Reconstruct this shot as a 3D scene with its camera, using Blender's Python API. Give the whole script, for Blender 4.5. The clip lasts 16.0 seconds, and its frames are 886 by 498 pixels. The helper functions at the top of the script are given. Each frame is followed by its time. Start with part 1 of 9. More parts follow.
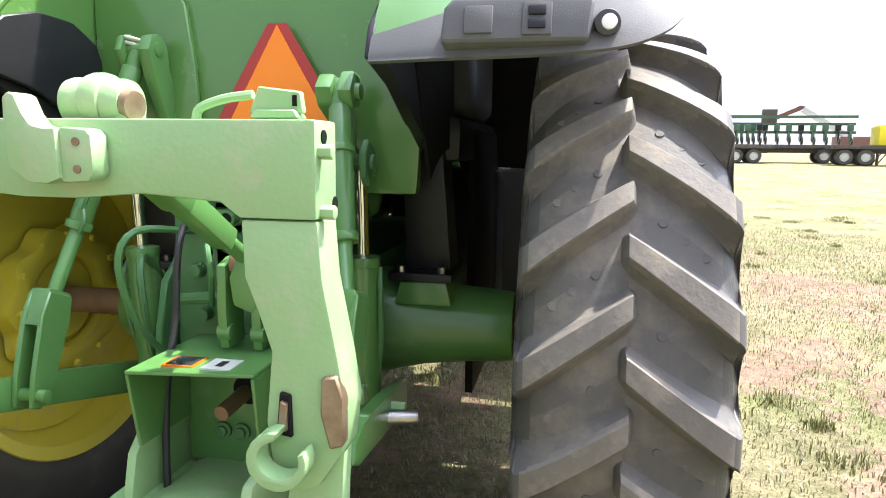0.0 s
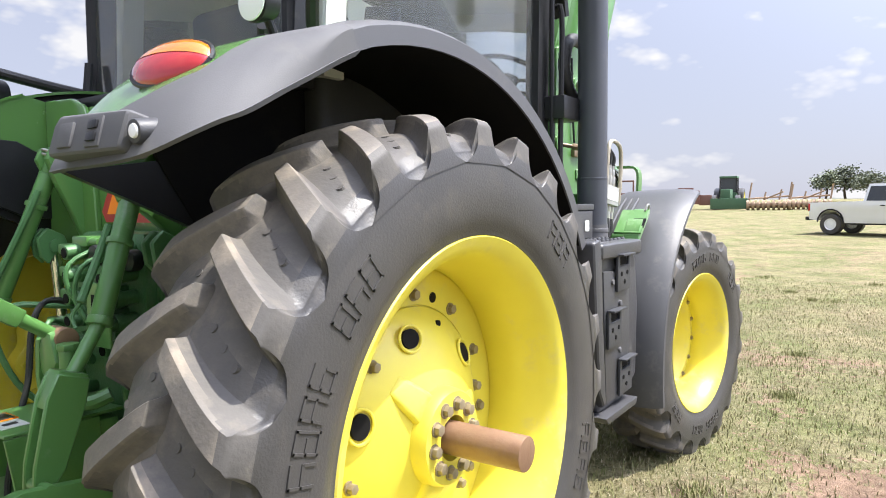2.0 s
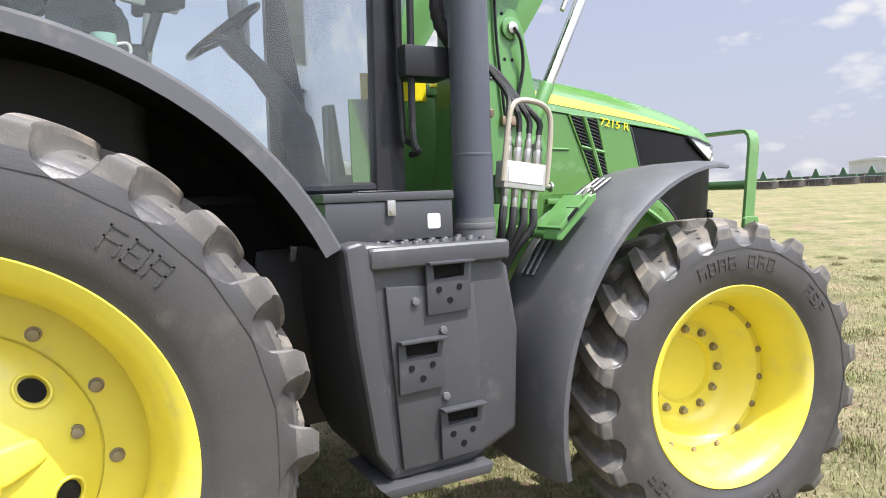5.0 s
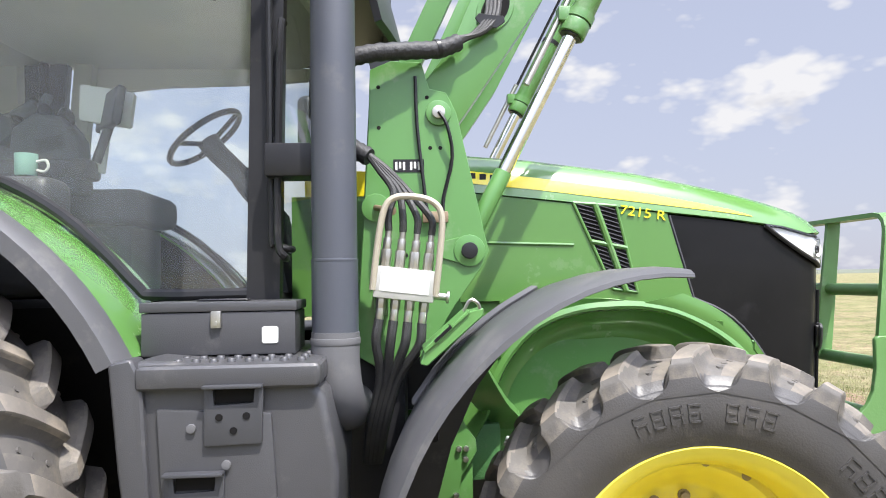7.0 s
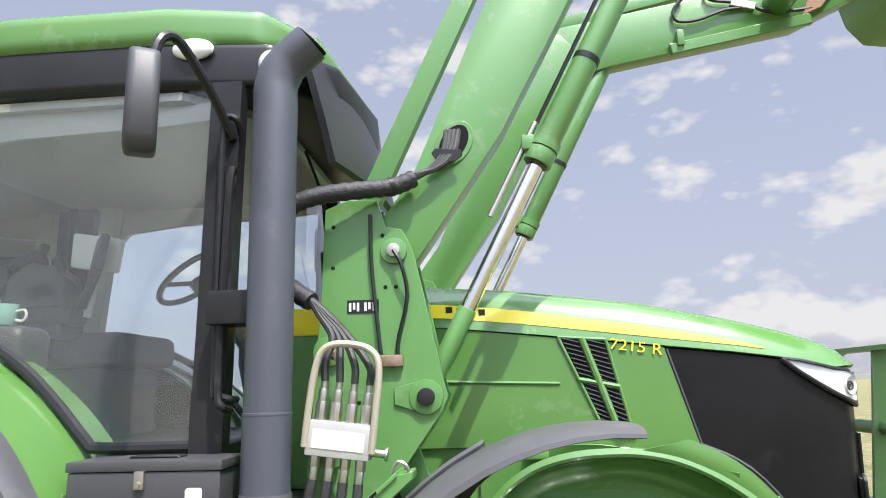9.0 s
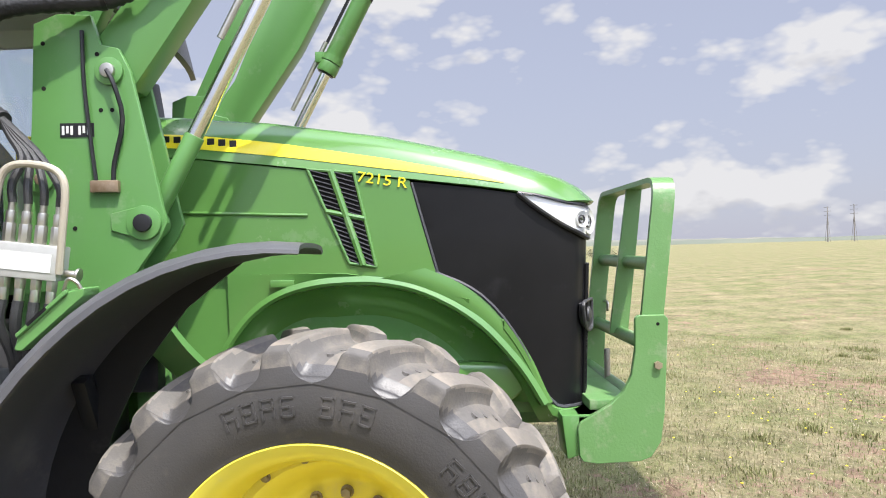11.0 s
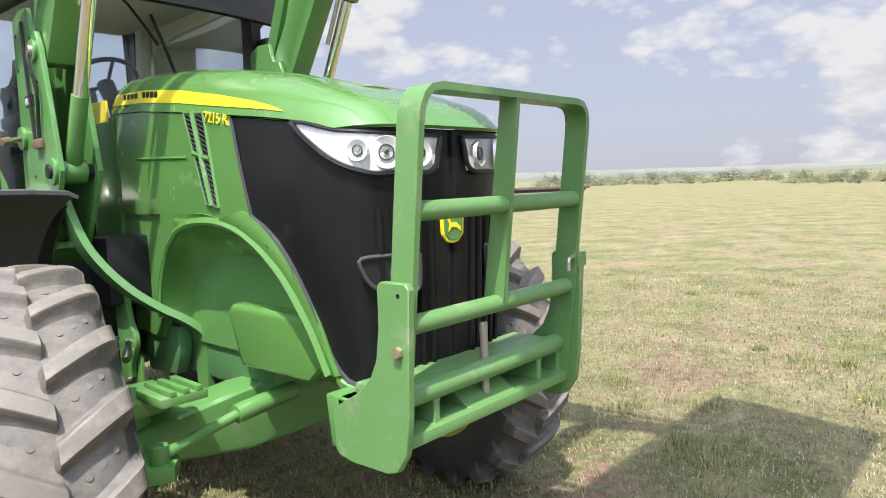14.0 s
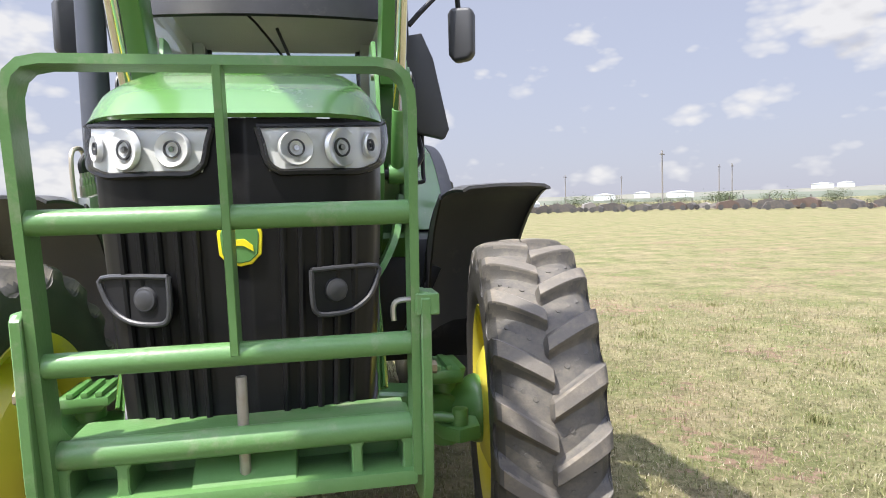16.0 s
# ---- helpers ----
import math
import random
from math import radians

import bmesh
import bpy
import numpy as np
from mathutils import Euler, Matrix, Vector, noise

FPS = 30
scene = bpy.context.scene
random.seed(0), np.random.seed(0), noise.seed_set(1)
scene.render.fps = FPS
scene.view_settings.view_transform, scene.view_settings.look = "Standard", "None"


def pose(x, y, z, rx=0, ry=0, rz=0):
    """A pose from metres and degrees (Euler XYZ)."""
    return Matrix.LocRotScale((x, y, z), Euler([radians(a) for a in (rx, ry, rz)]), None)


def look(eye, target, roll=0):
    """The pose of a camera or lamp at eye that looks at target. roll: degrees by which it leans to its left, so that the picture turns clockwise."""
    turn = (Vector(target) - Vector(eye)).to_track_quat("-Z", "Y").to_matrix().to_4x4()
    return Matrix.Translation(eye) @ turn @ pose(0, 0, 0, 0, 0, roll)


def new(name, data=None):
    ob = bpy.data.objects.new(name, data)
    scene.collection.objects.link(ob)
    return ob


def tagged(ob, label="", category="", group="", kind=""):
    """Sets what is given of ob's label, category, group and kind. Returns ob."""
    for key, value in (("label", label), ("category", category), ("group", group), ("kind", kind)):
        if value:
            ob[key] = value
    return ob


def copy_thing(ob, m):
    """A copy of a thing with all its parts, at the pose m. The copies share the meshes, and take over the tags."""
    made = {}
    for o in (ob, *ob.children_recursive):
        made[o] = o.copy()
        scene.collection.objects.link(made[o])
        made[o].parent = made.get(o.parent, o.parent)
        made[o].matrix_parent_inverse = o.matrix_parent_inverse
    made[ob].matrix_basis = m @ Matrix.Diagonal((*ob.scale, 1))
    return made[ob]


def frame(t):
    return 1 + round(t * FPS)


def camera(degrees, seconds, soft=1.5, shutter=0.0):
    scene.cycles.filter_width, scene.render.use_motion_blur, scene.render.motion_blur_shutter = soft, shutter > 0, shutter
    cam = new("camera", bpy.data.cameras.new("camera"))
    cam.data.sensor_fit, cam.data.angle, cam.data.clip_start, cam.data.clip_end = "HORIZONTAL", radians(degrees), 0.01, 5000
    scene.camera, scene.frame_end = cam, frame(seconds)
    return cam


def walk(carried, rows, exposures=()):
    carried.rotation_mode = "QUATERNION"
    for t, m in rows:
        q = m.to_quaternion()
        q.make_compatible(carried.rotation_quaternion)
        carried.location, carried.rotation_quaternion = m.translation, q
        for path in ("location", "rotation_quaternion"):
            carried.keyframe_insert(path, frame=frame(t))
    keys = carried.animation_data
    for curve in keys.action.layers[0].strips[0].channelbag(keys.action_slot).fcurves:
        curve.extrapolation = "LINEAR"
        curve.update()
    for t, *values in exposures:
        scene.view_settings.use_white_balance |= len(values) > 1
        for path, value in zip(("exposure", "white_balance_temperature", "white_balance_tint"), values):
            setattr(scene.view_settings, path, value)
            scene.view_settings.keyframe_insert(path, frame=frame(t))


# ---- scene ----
cam = camera(67.52, 16.0, 1.0)
# seconds, x, y, z, pitch, lean, turn
ROWS = [
    (0.0, 0.994, -2.298, 1.542, 81.47, -0.73, 10.86),
    (0.5, 1.410, -2.270, 1.549, 84.23, -1.28, 18.69),
    (1.0, 1.749, -2.196, 1.601, 85.43, -1.38, 23.91),
    (1.5, 2.030, -1.919, 1.608, 86.86, -0.01, 29.59),
    (2.0, 2.360, -1.662, 1.637, 86.32, 0.60, 34.54),
    (2.5, 2.660, -1.424, 1.636, 86.17, 1.85, 38.95),
    (3.0, 2.845, -1.108, 1.620, 86.10, 3.20, 44.15),
    (3.5, 3.030, -0.767, 1.594, 86.14, 4.16, 48.74),
    (4.0, 3.246, -0.413, 1.626, 85.65, 3.74, 52.92),
    (4.2, 3.265, -0.262, 1.607, 85.57, 3.56, 54.39),
    (6.3, 3.160, 1.391, 1.645, 88.43, 0.79, 75.72),
    (6.5, 3.191, 1.542, 1.634, 89.56, 0.92, 78.58),
    (7.0, 3.303, 1.970, 1.705, 92.61, 0.99, 86.19),
    (7.5, 3.218, 2.233, 1.760, 97.45, 1.17, 91.80),
    (8.0, 3.199, 2.381, 1.851, 102.37, 1.12, 95.01),
    (8.2, 3.191, 2.423, 1.874, 103.35, 1.12, 95.86),
    (10.3, 3.160, 2.766, 1.758, 94.74, 2.03, 87.97),
    (10.5, 3.187, 2.900, 1.750, 92.90, 1.77, 87.45),
    (11.0, 3.117, 3.263, 1.708, 89.82, 1.15, 88.87),
    (11.5, 3.064, 3.636, 1.705, 87.86, 0.50, 91.02),
    (12.0, 3.065, 4.094, 1.712, 86.94, 0.21, 95.90),
    (12.5, 2.794, 4.520, 1.695, 85.58, 0.66, 103.27),
    (13.0, 2.503, 4.953, 1.684, 84.69, 1.43, 112.29),
    (13.5, 2.161, 5.292, 1.654, 84.60, 1.76, 122.34),
    (14.0, 1.762, 5.529, 1.697, 84.34, 2.18, 132.31),
    (14.5, 1.346, 5.821, 1.701, 84.32, 2.25, 143.13),
    (15.0, 0.820, 5.876, 1.656, 84.80, 2.12, 152.72),
    (15.5, 0.277, 5.934, 1.638, 85.61, 2.11, 161.35),
    (16.0, -0.207, 5.830, 1.629, 86.35, 1.75, 169.20),
]
EXPOSURES = [(0.0, 1.60), (0.5, 1.40), (1.0, 1.25), (2.0, 1.02), (3.5, 0.90), (4.2, 0.90), (7.0, 0.95), (8.2, 0.86), (10.5, 0.80), (12.5, 0.78), (14.5, 0.85), (16.0, 0.88)]
walk(cam, [(t, pose(x, y, z, a, b, c)) for t, x, y, z, a, b, c in ROWS], EXPOSURES)

# ---------------------------------------------------------------- light
SUN = Vector((0.42, 0.26, 1.0)).normalized()
world = bpy.data.worlds.new("sky")
scene.world = world
world.use_nodes = True
wn, wl = world.node_tree.nodes, world.node_tree.links
wn.clear()


def wnode(kind, **values):
    n = wn.new(kind)
    for k, v in values.items():
        n.inputs[k].default_value = v
    return n


sky = wn.new("ShaderNodeTexSky")
sky.sky_type = "NISHITA"
sky.sun_disc = False
sky.sun_elevation = math.asin(SUN.z)
sky.sun_rotation = math.atan2(SUN.x, SUN.y)
sky.altitude, sky.air_density, sky.dust_density, sky.ozone_density = 1200, 1.0, 1.6, 1.0
coord = wn.new("ShaderNodeTexCoord")
sep = wn.new("ShaderNodeSeparateXYZ")
wl.new(coord.outputs["Generated"], sep.inputs[0])


def wmath(op, a, b=None, clamp=False):
    n = wn.new("ShaderNodeMath")
    n.operation, n.use_clamp = op, clamp
    for k, v in ((0, a), (1, b)):
        if v is None:
            continue
        if isinstance(v, (int, float)):
            n.inputs[k].default_value = v
        else:
            wl.new(v, n.inputs[k])
    return n.outputs[0]


# heaped clouds with billowing edges, bright above and grey below
def cloud_cover(lift):
    at = wn.new("ShaderNodeCombineXYZ")
    wl.new(sep.outputs["X"], at.inputs["X"])
    wl.new(sep.outputs["Y"], at.inputs["Y"])
    wl.new(wmath("ADD", wmath("MULTIPLY", sep.outputs["Z"], 2.0), lift + 3.3), at.inputs["Z"])
    big = wnode("ShaderNodeTexNoise", Scale=3.4, Detail=4.0, Roughness=0.50, Distortion=0.0)
    wide = wnode("ShaderNodeTexNoise", Scale=1.2, Detail=1.0, Roughness=0.5)
    puff = wn.new("ShaderNodeTexVoronoi")
    puff.feature = "SMOOTH_F1"
    for k, v in (("Scale", 11.0), ("Detail", 3.0), ("Roughness", 0.55), ("Smoothness", 0.35)):
        puff.inputs[k].default_value = v
    for node in (big, wide, puff):
        wl.new(at.outputs[0], node.inputs["Vector"])
    soft = wmath("ADD", wmath("MULTIPLY", big.outputs["Fac"], 0.78), wmath("MULTIPLY", wide.outputs["Fac"], 0.34))
    return wmath("SUBTRACT", wmath("ADD", soft, 0.075), wmath("MULTIPLY", puff.outputs["Distance"], 0.19))


cover, above = cloud_cover(0.0), cloud_cover(0.075)
veil = wmath("MULTIPLY", wmath("SUBTRACT", cover, 0.482), 12.0, True)
body = wmath("ADD", wmath("MULTIPLY", wmath("SUBTRACT", above, cover), 6.0), wmath("MULTIPLY", wmath("SUBTRACT", cover, 0.560), 5.0), True)
cloud_col = wn.new("ShaderNodeMixRGB")
cloud_col.inputs[1].default_value = (3.25, 3.22, 3.26, 1)
cloud_col.inputs[2].default_value = (1.86, 1.86, 2.06, 1)
wl.new(body, cloud_col.inputs[0])
# thin haze over the blue, thickest at the horizon
haze = wn.new("ShaderNodeMixRGB")
haze.inputs[2].default_value = (1.95, 1.99, 2.42, 1)
wl.new(wmath("ADD", wmath("MULTIPLY", wmath("POWER", wmath("SUBTRACT", 1.0, wmath("ABSOLUTE", sep.outputs["Z"])), 2.0), 0.28), 0.68), haze.inputs[0])
wl.new(sky.outputs[0], haze.inputs[1])
mixed = wn.new("ShaderNodeMixRGB")
wl.new(wmath("MULTIPLY", veil, 0.9), mixed.inputs[0])
wl.new(haze.outputs[0], mixed.inputs[1])
wl.new(cloud_col.outputs[0], mixed.inputs[2])
# bright veil of scattered light round the unseen high sun, raised to fill shade
toward = wn.new("ShaderNodeVectorMath")
toward.operation = "DOT_PRODUCT"
wl.new(coord.outputs["Generated"], toward.inputs[0])
toward.inputs[1].default_value = SUN
glow = wmath("ADD", wmath("MULTIPLY", wmath("POWER", wmath("MAXIMUM", toward.outputs["Value"], 0.0), 4.0), 7.5), 1.0)
scatter = wn.new("ShaderNodeMixRGB")
scatter.blend_type = "MULTIPLY"
scatter.inputs[0].default_value = 1.0
wl.new(mixed.outputs[0], scatter.inputs[1])
wl.new(glow, scatter.inputs[2])
back = wnode("ShaderNodeBackground", Strength=0.15)
wl.new(scatter.outputs[0], back.inputs["Color"])
wout = wn.new("ShaderNodeOutputWorld")
wl.new(back.outputs[0], wout.inputs[0])

sun_data = bpy.data.lights.new("sun", "SUN")
sun_data.energy, sun_data.angle, sun_data.color = 4.6, radians(0.6), (1.0, 0.955, 0.88)
sun = new("sun", sun_data)
sun.matrix_world = look(SUN * 50, (0, 0, 0))


# ---------------------------------------------------------------- materials
def material(name, color, rough=0.5, metal=0.0, second=None, scale=8.0, mix=0.5, bump=0.0, bump_scale=60.0, dust=None, dust_amount=0.0,
             dust_scale=3.0, coat=0.0, spec=0.5, detail=5.0, vary=0.0):
    """A surface with a base colour, a second tone in patches, dust or wear, and fine relief, in object metres."""
    m = bpy.data.materials.new(name)
    m.use_nodes = True
    n, l = m.node_tree.nodes, m.node_tree.links
    b = n["Principled BSDF"]
    b.inputs["Roughness"].default_value, b.inputs["Metallic"].default_value = rough, metal
    b.inputs["Specular IOR Level"].default_value = spec
    b.inputs["Coat Weight"].default_value, b.inputs["Coat Roughness"].default_value = coat, 0.06
    tc = n.new("ShaderNodeTexCoord")
    col = n.new("ShaderNodeMixRGB")
    col.inputs[1].default_value = (*color, 1)
    col.inputs[2].default_value = (*(second or [c * 0.8 for c in color]), 1)
    t = n.new("ShaderNodeTexNoise")
    t.inputs["Scale"].default_value, t.inputs["Detail"].default_value, t.inputs["Roughness"].default_value = scale, detail, 0.6
    l.new(tc.outputs["Object"], t.inputs["Vector"])
    r = n.new("ShaderNodeValToRGB")
    r.color_ramp.elements[0].position, r.color_ramp.elements[1].position = 0.5 - mix * 0.5, 1.0 - mix * 0.5
    l.new(t.outputs["Fac"], r.inputs[0])
    l.new(r.outputs[0], col.inputs[0])
    last = col.outputs[0]
    if dust:
        d = n.new("ShaderNodeTexNoise")
        d.inputs["Scale"].default_value, d.inputs["Detail"].default_value, d.inputs["Roughness"].default_value = dust_scale, 8.0, 0.68
        l.new(tc.outputs["Object"], d.inputs["Vector"])
        dr = n.new("ShaderNodeValToRGB")
        dr.color_ramp.elements[0].position = 0.62 - 0.4 * dust_amount
        dr.color_ramp.elements[1].position = 0.80 - 0.2 * dust_amount
        l.new(d.outputs["Fac"], dr.inputs[0])
        dm = n.new("ShaderNodeMixRGB")
        dm.inputs[2].default_value = (*dust, 1)
        l.new(last, dm.inputs[1])
        l.new(dr.outputs[0], dm.inputs[0])
        last = dm.outputs[0]
        rr = n.new("ShaderNodeMapRange")
        rr.inputs["To Min"].default_value, rr.inputs["To Max"].default_value = rough, min(1.0, rough + 0.3)
        l.new(dr.outputs[0], rr.inputs["Value"])
        l.new(rr.outputs[0], b.inputs["Roughness"])
    if vary:
        info = n.new("ShaderNodeObjectInfo")
        hv = n.new("ShaderNodeHueSaturation")
        mr = n.new("ShaderNodeMapRange")
        mr.inputs["To Min"].default_value, mr.inputs["To Max"].default_value = 1 - vary, 1 + vary
        l.new(info.outputs["Random"], mr.inputs["Value"])
        l.new(mr.outputs[0], hv.inputs["Value"])
        l.new(last, hv.inputs["Color"])
        last = hv.outputs[0]
    l.new(last, b.inputs["Base Color"])
    if bump:
        bn = n.new("ShaderNodeTexNoise")
        bn.inputs["Scale"].default_value, bn.inputs["Detail"].default_value = bump_scale, 4.0
        l.new(tc.outputs["Object"], bn.inputs["Vector"])
        bp = n.new("ShaderNodeBump")
        bp.inputs["Strength"].default_value, bp.inputs["Distance"].default_value = bump, 0.01
        l.new(bn.outputs["Fac"], bp.inputs["Height"])
        l.new(bp.outputs[0], b.inputs["Normal"])
    return m


def glass_material(name, tint, rough=0.0, ior=1.5, dusty=0.0):
    m = bpy.data.materials.new(name)
    m.use_nodes = True
    n, l = m.node_tree.nodes, m.node_tree.links
    n.clear()
    out, mix = n.new("ShaderNodeOutputMaterial"), n.new("ShaderNodeMixShader")
    tr, gl, fr = n.new("ShaderNodeBsdfTransparent"), n.new("ShaderNodeBsdfGlossy"), n.new("ShaderNodeFresnel")
    tr.inputs[0].default_value = (*tint, 1)
    gl.inputs["Roughness"].default_value = rough
    fr.inputs["IOR"].default_value = ior
    l.new(fr.outputs[0], mix.inputs[0])
    l.new(tr.outputs[0], mix.inputs[1])
    l.new(gl.outputs[0], mix.inputs[2])
    last = mix
    if dusty:
        film, layer = n.new("ShaderNodeBsdfDiffuse"), n.new("ShaderNodeMixShader")
        film.inputs[0].default_value = (0.72, 0.74, 0.76, 1)
        tc, t = n.new("ShaderNodeTexCoord"), n.new("ShaderNodeTexNoise")
        t.inputs["Scale"].default_value, t.inputs["Detail"].default_value = 3.0, 6.0
        amount = n.new("ShaderNodeMath")
        amount.operation = "MULTIPLY"
        amount.inputs[1].default_value = dusty * 2
        l.new(tc.outputs["Object"], t.inputs["Vector"])
        l.new(t.outputs["Fac"], amount.inputs[0])
        l.new(amount.outputs[0], layer.inputs[0])
        l.new(mix.outputs[0], layer.inputs[1])
        l.new(film.outputs[0], layer.inputs[2])
        last = layer
    l.new(last.outputs[0], out.inputs[0])
    return m


PALE = (0.42, 0.40, 0.30)
GREEN = material("green_paint", (0.094, 0.228, 0.064), 0.32, second=(0.082, 0.204, 0.056), scale=2.5, dust=(0.20, 0.28, 0.16), dust_amount=0.12, dust_scale=5, coat=0.3)
GREEN_HOOD = material("hood_paint", (0.088, 0.208, 0.050), 0.24, second=(0.080, 0.192, 0.046), scale=1.6, dust=(0.17, 0.26, 0.13), dust_amount=0.06, dust_scale=3, coat=0.45)
GREEN_WORN = material("worn_green_paint", (0.225, 0.385, 0.165), 0.46, second=(0.265, 0.420, 0.205), scale=4, mix=0.6, dust=(0.38, 0.41, 0.26), dust_amount=0.24, dust_scale=7, bump=0.1, bump_scale=90)
GREEN_CAST = material("cast_green", (0.074, 0.195, 0.068), 0.42, second=(0.058, 0.155, 0.055), scale=7, dust=(0.13, 0.18, 0.11), dust_amount=0.18, dust_scale=9, bump=0.25, bump_scale=120)
YELLOW = material("yellow_paint", (0.74, 0.640, 0.075), 0.40, second=(0.68, 0.58, 0.060), scale=3, dust=(0.58, 0.50, 0.20), dust_amount=0.14, dust_scale=4, coat=0.2)
STRIPE = material("yellow_stripe", (0.80, 0.68, 0.020), 0.30, second=(0.76, 0.64, 0.02), scale=4, coat=0.4)
RUBBER = material("tyre_rubber", (0.040, 0.039, 0.040), 0.44, second=(0.060, 0.056, 0.053), scale=5, mix=0.6, dust=(0.11, 0.098, 0.082), dust_amount=0.16, dust_scale=6, bump=0.12, bump_scale=150, spec=0.5)
RUBBER_LUG = material("lug_rubber", (0.098, 0.090, 0.083), 0.60, second=(0.155, 0.138, 0.118), scale=7, mix=0.75, dust=(0.27, 0.23, 0.18), dust_amount=0.34, dust_scale=9, bump=0.14, bump_scale=90, spec=0.35)
# dusty tread rubber, its base darkened for the shade between the lugs
RUBBER_TREAD = material("shaded_tread_rubber", (0.070, 0.067, 0.065), 0.62, second=(0.112, 0.103, 0.093), scale=5, mix=0.7, dust=(0.21, 0.183, 0.148), dust_amount=0.34, dust_scale=5, bump=0.14, bump_scale=90, spec=0.3)
BOXBLACK = material("box_plastic", (0.040, 0.040, 0.044), 0.42, second=(0.050, 0.050, 0.054), scale=4, dust=(0.11, 0.105, 0.10), dust_amount=0.12, dust_scale=5, bump=0.10, bump_scale=260, spec=0.55)
FENDER = material("mudguard_plastic", (0.062, 0.062, 0.067), 0.46, second=(0.075, 0.075, 0.080), scale=3, dust=(0.14, 0.135, 0.13), dust_amount=0.14, dust_scale=5, bump=0.06, bump_scale=220)
BLACK = material("black_plastic", (0.011, 0.011, 0.013), 0.36, second=(0.020, 0.020, 0.022), scale=5, dust=(0.05, 0.047, 0.044), dust_amount=0.06, dust_scale=6, bump=0.05, bump_scale=200, spec=0.3)
# near-black for dark parts, and for shade painted in holes and under things
DARK = material("dark_parts_and_shade", (0.008, 0.008, 0.009), 0.7, second=(0.013, 0.012, 0.011), scale=6, dust=(0.03, 0.026, 0.022), dust_amount=0.10, dust_scale=8, spec=0.08)
GREY = material("grey_plastic", (0.088, 0.088, 0.094), 0.70, second=(0.110, 0.109, 0.113), scale=3, mix=0.7, dust=(0.16, 0.155, 0.15), dust_amount=0.12, dust_scale=4, bump=0.10, bump_scale=300, spec=0.30)
CHARCOAL = material("charcoal_plastic", (0.036, 0.037, 0.042), 0.50, second=(0.045, 0.046, 0.051), scale=4, dust=(0.085, 0.084, 0.084), dust_amount=0.08, dust_scale=5, bump=0.10, bump_scale=260)
EXHAUST = material("exhaust_shroud", (0.050, 0.055, 0.072), 0.42, second=(0.062, 0.066, 0.080), scale=3, dust=(0.10, 0.10, 0.105), dust_amount=0.06, dust_scale=4, bump=0.05, bump_scale=150)
CHROME = material("chrome_rod", (0.80, 0.80, 0.80), 0.12, 1.0, second=(0.72, 0.70, 0.66), scale=14)
STEEL = material("zinc_steel", (0.55, 0.54, 0.50), 0.38, 1.0, second=(0.42, 0.40, 0.36), scale=22)
BOLT = material("dusty_bolt", (0.34, 0.29, 0.20), 0.5, 0.5, second=(0.25, 0.20, 0.13), scale=30)
RUST = material("bare_axle", (0.20, 0.105, 0.060), 0.50, 0.35, second=(0.30, 0.19, 0.12), scale=9, mix=0.6, bump=0.1, bump_scale=80)
POLISHED = material("dull_steel", (0.42, 0.40, 0.36), 0.45, 0.6, second=(0.32, 0.28, 0.23), scale=18, mix=0.6)
WORNSTEEL = material("worn_steel", (0.38, 0.31, 0.24), 0.45, 0.6, second=(0.22, 0.15, 0.09), scale=16, mix=0.7, bump=0.1)
MANIFOLD = material("silver_manifold", (0.46, 0.46, 0.44), 0.4, 0.3, second=(0.36, 0.36, 0.34), scale=12, bump=0.05)
BEIGE = material("beige_tube", (0.42, 0.38, 0.30), 0.4, 0.3, second=(0.36, 0.32, 0.25), scale=10)
HOSE = material("hose_rubber", (0.014, 0.014, 0.015), 0.55, second=(0.028, 0.028, 0.028), scale=20, bump=0.3, bump_scale=220)
SLEEVE = material("hose_sleeve", (0.011, 0.011, 0.013), 0.60, second=(0.024, 0.024, 0.027), scale=24, bump=0.5, bump_scale=55)
WHITE = material("white_decal", (0.62, 0.63, 0.60), 0.45, second=(0.52, 0.53, 0.50), scale=14, mix=0.7)
ORANGE = material("fluorescent_orange", (0.95, 0.26, 0.015), 0.45, second=(0.90, 0.22, 0.012), scale=5)
REDREFLEX = material("red_reflective", (0.42, 0.035, 0.03), 0.4, second=(0.36, 0.03, 0.028), scale=12)
REDLENS = material("red_lens", (0.48, 0.02, 0.025), 0.12, second=(0.38, 0.015, 0.02), scale=30, coat=0.8)
AMBER = material("amber_lens", (0.75, 0.20, 0.01), 0.12, second=(0.65, 0.16, 0.01), scale=30, coat=0.8)
GRILLE = material("grille_black", (0.007, 0.007, 0.008), 0.33, second=(0.011, 0.011, 0.012), scale=4, dust=(0.022, 0.021, 0.022), dust_amount=0.06, dust_scale=5, spec=0.22)
REFLECTOR = material("lamp_reflector", (0.86, 0.87, 0.88), 0.30, 0.35, second=(0.78, 0.79, 0.80), scale=40)
SILVER = material("lamp_housing", (0.86, 0.87, 0.88), 0.35, 0.0, second=(0.80, 0.81, 0.82), scale=9)
SEAT = material("seat_cloth", (0.085, 0.092, 0.105), 0.85, second=(0.07, 0.075, 0.085), scale=12, bump=0.2, bump_scale=300)
LINER = material("cab_liner", (0.78, 0.78, 0.74), 0.8, second=(0.72, 0.72, 0.68), scale=3)
GLASS = glass_material("cab_glass", (0.90, 0.95, 0.96), 0.0, 1.6, 0.06)
CLEAR = glass_material("lamp_glass", (0.95, 0.96, 0.96), 0.02, 1.45)
